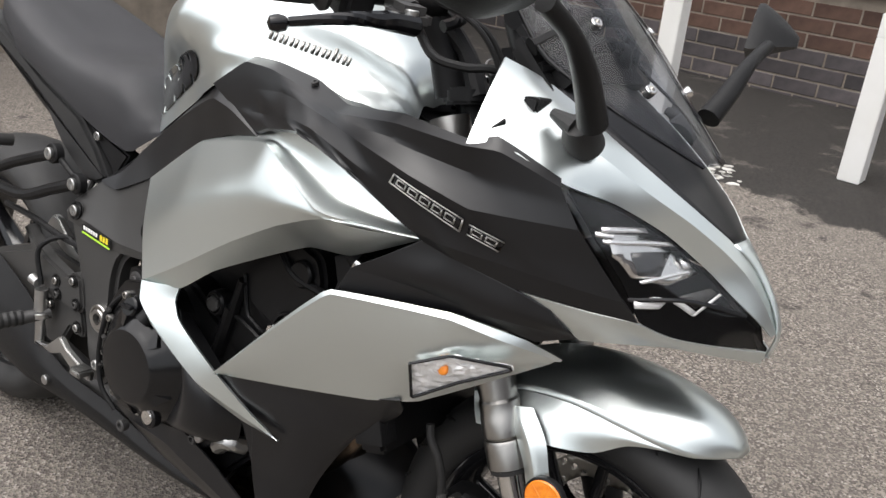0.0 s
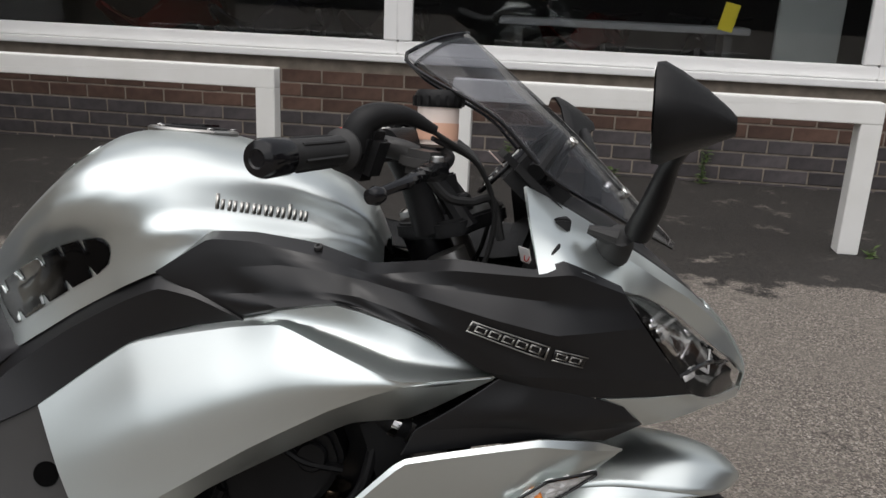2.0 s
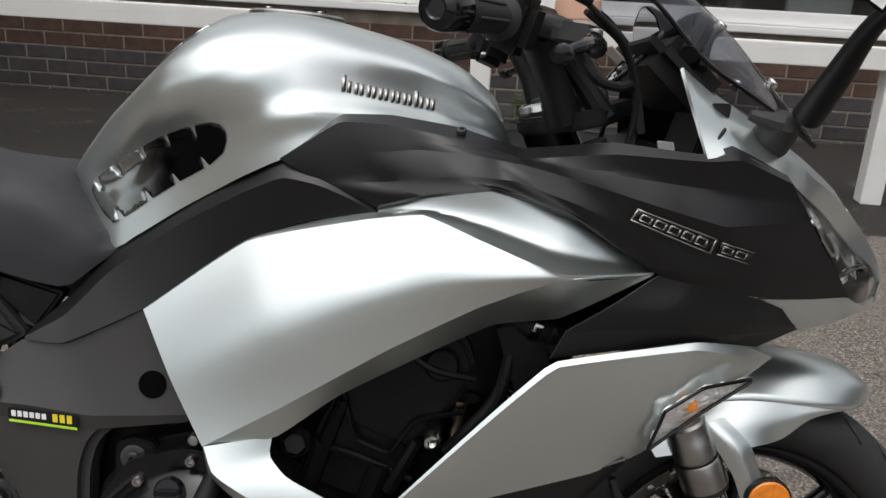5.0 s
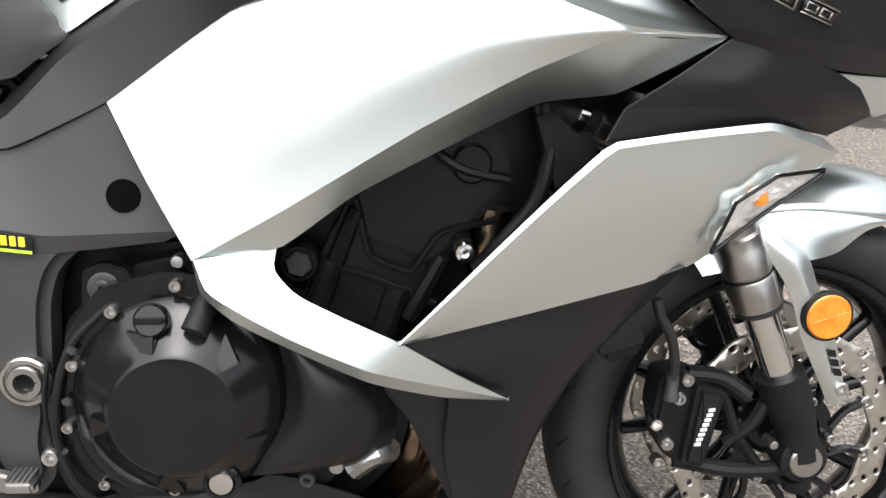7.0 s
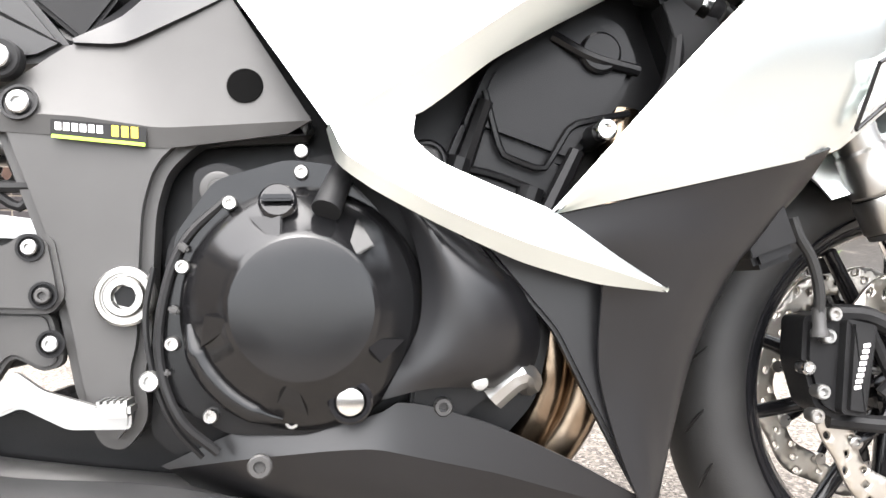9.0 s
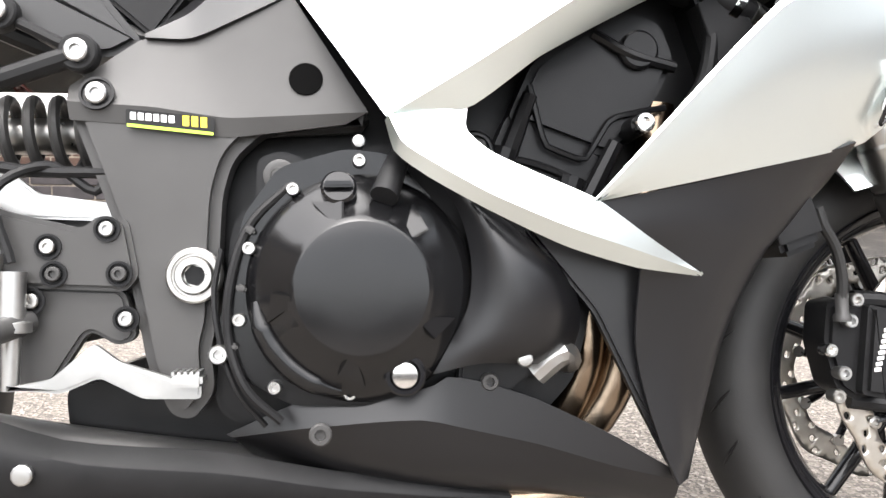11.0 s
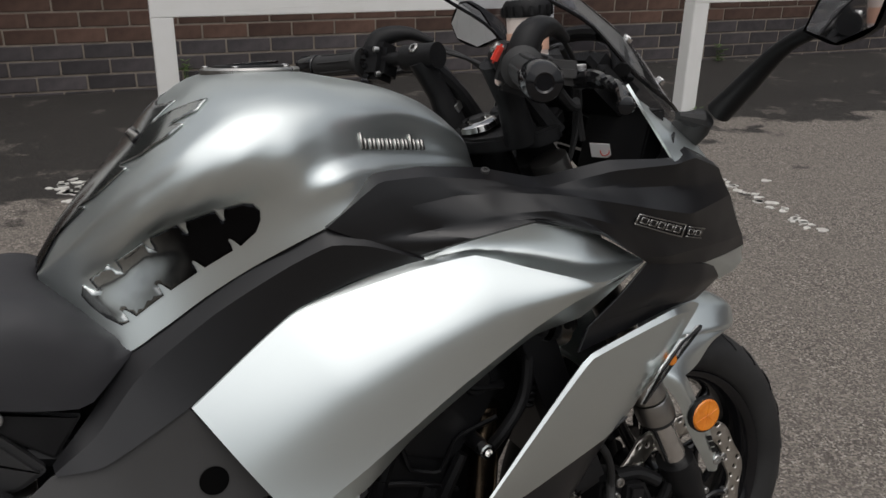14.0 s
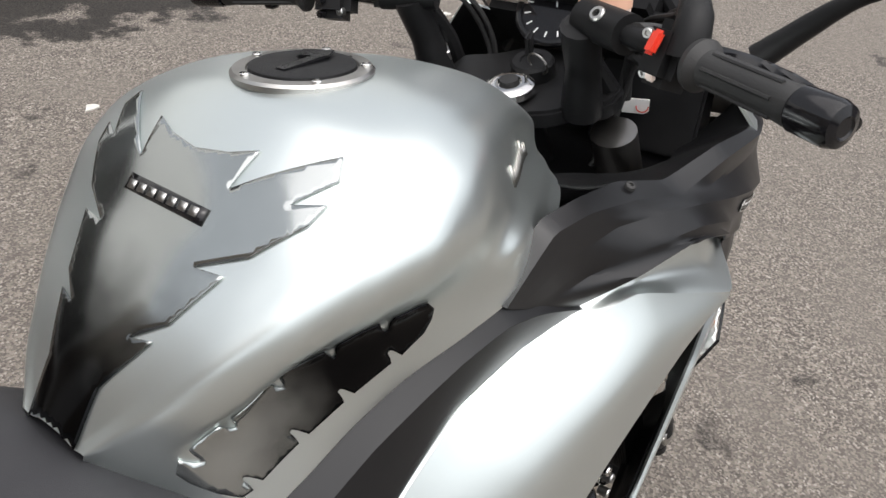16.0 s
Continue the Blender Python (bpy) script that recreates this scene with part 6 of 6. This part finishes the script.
    bolt("lever_pivot", (-0.275, s * 0.205, 1.060), 0.009, bar, ALLOY, (0, 0, 1), 0.006)
    part("throttle_housing" if s < 0 else "clutch_cable_sleeve", tube([b0 + d * 0.10, b0 + d * 0.10 + Vector((0.012, 0, 0.03)), b0 + d * 0.075 + Vector((0.045, 0, 0.040)), b0 + d * 0.05 + Vector((0.075, 0, 0.022))], [0.020, 0.017, 0.011, 0.006], 12, 18), PLASTIC, bar)
    for k in range(2):
        part("control_cable", tube([b0 + d * (0.055 - 0.01 * k) + Vector((0.07, 0, 0.024 - 0.012 * k)), (-0.22, s * (0.125 - 0.015 * k), 1.045), (-0.20, s * (0.10 - 0.01 * k), 0.99), (-0.21, s * 0.085, 0.92), (-0.24, s * 0.07, 0.86)], 0.0035, 8, 26), RUBBER, bike)
part("brake_line_upper", tube([(-0.292, -0.17, 1.045), (-0.262, -0.165, 1.012), (-0.235, -0.140, 1.005), (-0.205, -0.10, 1.005), (-0.19, -0.09, 0.95)], 0.006, 8, 24), RUBBER, bike)
res = part("brake_reservoir", lathe([(0, 0.020), (0.004, 0.0265), (0.05, 0.0275), (0.054, 0.0275)], (-0.279, -0.098, 1.072), (0.02, 0, 1), 36), FLUID, bike, "translucent brake fluid reservoir with black cap")
rcap = part("reservoir_cap", lathe([(0, 0.030), (0.004, 0.032), (0.016, 0.032), (0.022, 0.028), (0.023, 0)], (-0.278, -0.098, 1.124), (0.02, 0, 1), 36), PLASTIC, bike, "black ribbed reservoir cap")
for a in np.linspace(0, 2 * math.pi, 16, endpoint=False):
    part("cap_rib", block((0.004, 0.005, 0.013), (-0.278 + 0.0325 * math.cos(a), -0.098 + 0.0325 * math.sin(a), 1.132), 0.001, pose(0, 0, 0, 0, 0, math.degrees(a))), PLASTIC, rcap)
part("fluid_level", lathe([(0, 0.0278), (0.022, 0.0280)], (-0.279, -0.098, 1.082), (0.02, 0, 1), 36), material("brake_fluid_tint", (0.7, 0.42, 0.3), 0.3), res, "orange-tinted brake fluid")
part("reservoir_bracket", tube([(-0.275, -0.10, 1.075), (-0.262, -0.125, 1.060), (-0.268, -0.15, 1.05)], 0.008, 8, 8), PLASTIC, res)
gn = Vector((-0.72, 0, 0.69)).normalized()
gc = Vector((-0.175, 0.0, 1.035))
dash = part("instrument_panel", joined(block((0.05, 0.25, 0.12), gc + Vector((0.03, 0, -0.012)), 0.02, pose(0, 0, 0, 0, -46, 0)), tube([(-0.15, -0.13, 1.045), (-0.115, -0.07, 1.085), (-0.108, 0, 1.095), (-0.115, 0.07, 1.085), (-0.15, 0.13, 1.045)], 0.012, 10, 24)), PLASTIC, bike, "black instrument pod with round rev counter")
dial = part("rev_counter", lathe([(0, 0.054), (0.004, 0.054), (0.006, 0.051), (0.006, 0.046), (0.003, 0.045), (0.003, 0)], gc + gn * 0.010 + Vector((0, 0.01, 0)), gn, 48), GLOSS, dash)
gu = Vector((0, 1, 0))
gv = gn.cross(gu)
for k in range(13):
    a = radians(-50 + 280 * k / 12)
    q = gu * math.cos(a) + gv * math.sin(a)
    c = gc + gn * 0.0135 + Vector((0, 0.01, 0))
    part("dial_mark", tube([c + q * 0.034, c + q * 0.042], 0.0011, 4, 2), STICKER if k < 10 else RED, dial)
part("dial_hand", tube([gc + gn * 0.015 + Vector((0, 0.01, 0)), gc + gn * 0.015 + Vector((0, 0.01, 0)) + gu * 0.012 - gv * 0.032], 0.001, 4, 2), STICKER, dial)
part("display", block((0.002, 0.07, 0.06), gc + gn * 0.012 + Vector((0, 0.085, 0)), 0.001, pose(0, 0, 0, 0, -46, 0)), FLUID, dash, "pale liquid crystal display")
warn = part("warning_sticker", block((0.002, 0.032, 0.022), (-0.156, -0.088, 0.930), 0.0005, pose(0, 0, 0, 0, -14, 22)), STICKER, bike, "small white warning sticker with orange and red marks")
part("orange_mark", block((0.001, 0.011, 0.018), (-0.1575, -0.080, 0.930), 0, pose(0, 0, 0, 0, -14, 22)), ORANGE, warn)
part("red_ring", lathe([(-0.0004, 0.0065), (-0.0004, 0.0078), (0.0004, 0.0078), (0.0004, 0.0065)], (-0.154, -0.0955, 0.930), (-0.9, -0.36, 0.24), 20, True), RED, warn)
part("inner_panel", plate([(-0.165, 0.875), (-0.120, 0.875), (-0.105, 0.99), (-0.128, 0.99)], 0.03, 0.165, 0.006, 0.003), PLASTIC, bike, "black inner cockpit panel that carries a sticker")
part("steering_head", lathe([(0, 0.035), (0.12, 0.032)], on_fork(0.84, 0) + Vector((-0.03, 0, 0)), FORK, 20), ENGINE, bike)
part("lower_yoke", block((0.07, 0.30, 0.035), on_fork(0.76, 0), 0.008, pose(0, 0, 0, 0, -23, 0)), ENGINE, bike)

# ---- rear wheel and stand ----
rear = part("rear_tyre", lathe([(y, r) for y, r in [(-0.07, 0.222), (-0.092, 0.245), (-0.095, 0.27), (-0.07, 0.297), (-0.035, 0.309), (0, 0.312), (0.035, 0.309), (0.07, 0.297), (0.095, 0.27), (0.092, 0.245), (0.07, 0.222)]], (-1.44, 0, 0.338), (0, 1, 0), 80, True), RUBBER, bike, "wide black rear tyre", 50)
part("rear_rim", lathe([(-0.07, 0.222), (-0.072, 0.212), (-0.05, 0.20), (0.05, 0.20), (0.072, 0.212), (0.07, 0.222)], (-1.44, 0, 0.338), (0, 1, 0), 64, True), GLOSS, rear)
for k in range(5):
    a = 2 * math.pi * k / 5
    part("rear_spoke", tube([(-1.44, 0, 0.338), (-1.44 + 0.205 * math.cos(a), 0, 0.338 + 0.205 * math.sin(a))], [0.03, 0.014], 10, 4), GLOSS, rear)
part("side_stand", tube([(-0.80, 0.12, 0.25), (-0.86, 0.24, 0.10), (-0.875, 0.27, 0.058)], [0.014, 0.012, 0.013], 10, 8), ENGINE, bike)

# the bike's own centre line lies a little askew to the frame that its right flank is laid out in
for ob in bike.children_recursive:
    seen_before = ob.data.get("set_askew")
    if not seen_before:
        ob.data["set_askew"] = 1
        for v in ob.data.vertices:
            shift = 0.028 * max(0.0, v.co.x + 0.65) / 0.83
            v.co.y += shift * max(0.0, 1 + v.co.y / 0.2)
# ---- old paint, weeds and surroundings ----
random.seed(4)


def flakes(name, centres, label):
    bm = bmesh.new()
    for x, y, r in centres:
        n = random.randint(7, 11)
        ring = []
        for k in range(n):
            a = 2 * math.pi * k / n
            q = r * random.uniform(0.45, 1.15)
            ring.append((x + q * math.cos(a) * 1.3, y + q * math.sin(a)))
        low = [bm.verts.new((a, b, -0.004)) for a, b in ring]
        top = [bm.verts.new((a, b, 0.004)) for a, b in ring]
        bm.faces.new(top)
        for k in range(n):
            bm.faces.new((low[k], low[(k + 1) % n], top[(k + 1) % n], top[k]))
    ob = part(name, bm, BARE, None)
    return tagged(ob, label, "painted line", kind="stuff")


line = []
for k in range(70):
    u = k / 69
    line.append((2.14 - 0.20 * u + random.gauss(0, 0.018), 2.66 - 1.32 * u + random.gauss(0, 0.02), random.uniform(0.006, 0.026)))
flakes("worn_line", line, "flaking white parking line on asphalt")
flakes("worn_line", [(-0.80 + random.gauss(0, 0.05), 3.06 + random.gauss(0, 0.10), random.uniform(0.008, 0.03)) for _ in range(26)], "patch of flaking white paint on asphalt")
flakes("pale_spot", [(1.93, 0.80, 0.022), (1.75, 0.66, 0.012), (2.6, 1.4, 0.018), (0.25, 2.12, 0.03), (2.25, 1.95, 0.02)], "pale spots on asphalt")


def weed(x, y, height, leaves, seed):
    rnd = random.Random(seed)
    ob = empty("weed", WALL @ pose(x, y, 0))
    tagged(ob, "small green weed at the foot of the wall", "weed", "weeds along the wall")
    for s in range(3):
        lean = (rnd.uniform(-0.05, 0.05), rnd.uniform(-0.05, 0.0))
        part("stem", tube([(0, 0, -0.005), (lean[0] * 0.5, lean[1] * 0.5, height * 0.5), (lean[0], lean[1], height * rnd.uniform(0.7, 1))], [0.003, 0.001], 5, 6), LEAF, ob)
    bm = bmesh.new()
    for k in range(leaves):
        a, h = rnd.uniform(0, 6.28), height * rnd.random() ** 1.3
        l, w = rnd.uniform(0.03, 0.07), rnd.uniform(0.008, 0.016)
        c, q = math.cos(a), math.sin(a)
        rise = rnd.uniform(-0.01, 0.03)
        ring = [(0, 0, 0), (0.4, w, rise * 0.6), (1, 0, rise), (0.4, -w, rise * 0.6)]
        v = [bm.verts.new((c * l * u - q * b, q * l * u + c * b - 0.02, h + z)) for u, b, z in ring]
        bm.faces.new(v)
    leaf = part("leaves", bm, LEAF, ob)
    thicken(leaf, 0.0012)


weed(1.42, -0.06, 0.30, 46, 1)
weed(0.80, -0.05, 0.06, 14, 2)
weed(4.35, -0.06, 0.13, 26, 3)
weed(0.05, -0.05, 0.22, 18, 6)
for x in (-1.33, 1.76, 2.74):
    w = RAIL @ Vector((x + 0.12, 0.0, 0))
    ww = WALL.inverted() @ w
    weed(ww.x, ww.y, 0.045, 10, 7 + int(x * 3))

# wall that turns towards the lot beside the window run, with a white boarded door
RETURN = pose(-4.62, 5.46, 0, 0, 0, -95.4)
side_wall = part("wall_side", boxes([(0, 0.55, 0.012, 0.25, -0.05, 3.2), (2.2, 6.5, 0.012, 0.25, -0.05, 3.2), (0.55, 2.2, 0.012, 0.25, 2.1, 3.2)], 0), MORTAR, None)
side_wall.matrix_world = RETURN
tagged(side_wall, "brick return wall beside the windows", "wall", kind="structure")
door = empty("door_1", RETURN)
tagged(door, "white painted boarded double door", "door", kind="structure")
for k in range(11):
    part("door_board", block((0.146, 0.03, 1.96), (0.63 + 0.15 * k, 0.04, 1.06), 0.006), WHITE, door)
part("door_rail", boxes([(0.55, 2.2, 0.0, 0.024, 0.06, 0.20), (0.55, 2.2, 0.0, 0.024, 1.5, 1.62)], 0.004), WHITE, door)
part("door_frame", boxes([(0.48, 0.548, -0.02, 0.1, 0.0, 2.12), (2.202, 2.27, -0.02, 0.1, 0.0, 2.12)], 0.004), WHITE, door)
part("door_handle", tube([(1.3, 0.0, 1.05), (1.3, -0.05, 1.06), (1.3, -0.05, 1.16), (1.3, 0.0, 1.17)], 0.009, 8, 12), STEEL, door)

# plain dark walls added outside every view, closing the lot and darkening horizon reflections
for nm, box_list in (("wall_far", (-24, 24, -22.4, -22, 0, 2.2)), ("wall_east", (15.6, 16, -22, 6, 0, 6.5)), ("wall_west", (-24, -23.6, -22, 0, 0, 2.2))):
    far = part(nm, boxes([box_list], 0), BLUEBRICK, None)
    tagged(far, "unseen plain dark brick wall added to darken reflections", "wall", kind="structure")

# ---- dim showroom content behind the glass ----
def bench(x0, x1, y, z):
    ob = empty("display_bench", WALL)
    tagged(ob, "long grey bench inside the showroom", "bench")
    part("bench_top", block((x1 - x0, 0.35, 0.05), ((x0 + x1) / 2, y, z), 0.006), material("bench_laminate", (0.22, 0.22, 0.23), 0.5), ob)
    for x in (x0 + 0.15, x1 - 0.15):
        part("bench_leg", block((0.06, 0.3, z - 0.027), (x, y, (z - 0.027) / 2), 0.004), INTERIOR, ob)


bench(-0.1, 1.75, 0.8, 1.0)


def parked_bike(x, y, turn, tint):
    ob = empty("display_motorcycle", WALL @ pose(x, y, 0, 0, 0, turn))
    tagged(ob, "dark motorcycle standing in the showroom", "motorcycle", "motorcycles in the showroom")
    for wx in (-0.7, 0.7):
        part("wheel", lathe([(-0.06, 0.22), (-0.065, 0.26), (-0.03, 0.305), (0.03, 0.305), (0.065, 0.26), (0.06, 0.22)], (wx, 0, 0.305), (0, 1, 0), 32, True), RUBBER, ob)
    body = sheet([[(-0.75, -0.05, 0.95), (-0.75, 0, 1.0), (-0.75, 0.05, 0.95)], [(-0.35, -0.15, 0.72), (-0.35, 0, 0.83), (-0.35, 0.15, 0.72)], [(0.1, -0.17, 0.8), (0.1, 0, 1.05), (0.1, 0.17, 0.8)], [(0.45, -0.16, 0.75), (0.45, 0, 1.0), (0.45, 0.16, 0.75)], [(0.8, -0.05, 0.85), (0.8, 0, 0.98), (0.8, 0.05, 0.85)]], 12, 4)
    thicken(part("bodywork", body, tint, ob), 0.01)
    part("engine", block((0.5, 0.32, 0.36), (0.05, 0, 0.47), 0.06), ENGINE, ob)
    part("fork", joined(*[tube([(0.7, s * 0.1, 0.3), (0.48, s * 0.1, 0.95)], 0.025, 10, 4) for s in (-1, 1)]), STEEL, ob)
    part("handlebar", tube([(0.38, -0.36, 1.06), (0.46, -0.1, 1.03), (0.46, 0.1, 1.03), (0.38, 0.36, 1.06)], 0.015, 8, 12), RUBBER, ob)


shades = [material("red_tank_paint", (0.09, 0.012, 0.01), 0.25), material("dark_tank_paint", (0.03, 0.03, 0.035), 0.25), material("orange_tank_paint", (0.06, 0.05, 0.045), 0.25)]
for k, (x, y, turn) in enumerate(((-3.2, 1.6, 70), (-2.2, 1.7, 66), (-1.2, 1.8, 72), (0.6, 1.9, 60), (1.6, 1.7, 75), (3.4, 1.8, 65), (4.5, 1.8, 70))):
    parked_bike(x, y, turn, shades[k % 3])
tag = part("price_tag", block((0.11, 0.006, 0.20), (1.58, 0.62, 1.10), 0.002, pose(0, 0, 0, 0, 12, 0)), YELLOW, None)
tag.matrix_world = WALL
tagged(tag, "yellow swing tag behind the window", "tag")
fascia = part("radiator_panel", boxes([(1.9, 2.35, 0.5, 0.56, 0.2, 2.2)], 0.01), material("inner_grey_wall", (0.25, 0.26, 0.255), 0.7), None)
fascia.matrix_world = WALL
tagged(fascia, "pale inner wall beside the window", "wall", kind="structure")

# ---- bricks, course by course ----
def brick_mesh(name, length, height, mat, depth=0.05):
    bm = block((length, depth, height), (0, 0, 0), 0.004, None, 1)
    mesh = bpy.data.meshes.new(name)
    bm.to_mesh(mesh)
    bm.free()
    mesh.materials.append(mat)
    return mesh


def lay(parent, matrix, x0, x1, z1, colours, keep):
    """Stretcher-bond courses of single bricks; those outside keep are joined into one part."""
    pitch, rise = 0.30, 0.10
    shared = [brick_mesh("brick", 0.2885, 0.0885, m) for m in colours]
    rest = [[], []]
    count = 0
    rnd = random.Random(11)
    for row in range(-1, int(round(z1 / rise)) - 1):
        shade = 0 if row >= 3 else 1
        for k in range(int((x1 - x0) / pitch) + 1):
            x = x0 + pitch * (k + 0.5 + 0.5 * (row % 2))
            if x > x1 - 0.06:
                continue
            z = 0.02 + rise * (row + 0.5)
            y = 0.0145 + rnd.uniform(-0.002, 0.002)
            if keep[0] < x < keep[1] and count < 300:
                ob = new("brick", shared[shade])
                ob.parent = parent
                ob.matrix_local = pose(x, y, z)
                count += 1
            else:
                rest[shade].append((x, y, z))
    for shade, places in enumerate(rest):
        if not places:
            continue
        unit = block((0.2885, 0.05, 0.0885), (0, 0, 0), 0.004, None, 1)
        vs = np.array([v.co[:] for v in unit.verts])
        fs = [[v.index for v in f.verts] for f in unit.faces]
        unit.free()
        verts = np.concatenate([vs + p for p in places])
        faces = [[i + n * len(vs) for i in f] for n in range(len(places)) for f in fs]
        mesh = bpy.data.meshes.new("brickwork")
        mesh.from_pydata(verts.tolist(), [], faces)
        mesh.materials.append(colours[shade])
        ob = new("brickwork", mesh)
        ob.parent = parent
        tagged(ob, kind="stuff")


lay(wall, WALL, -4.763, 8.6, 0.70, (BROWN, BLUEBRICK), (-2.6, 4.6))
lay(side_wall, RETURN, -0.05, 0.62, 3.2, (BROWN, BLUEBRICK), (9, 9))
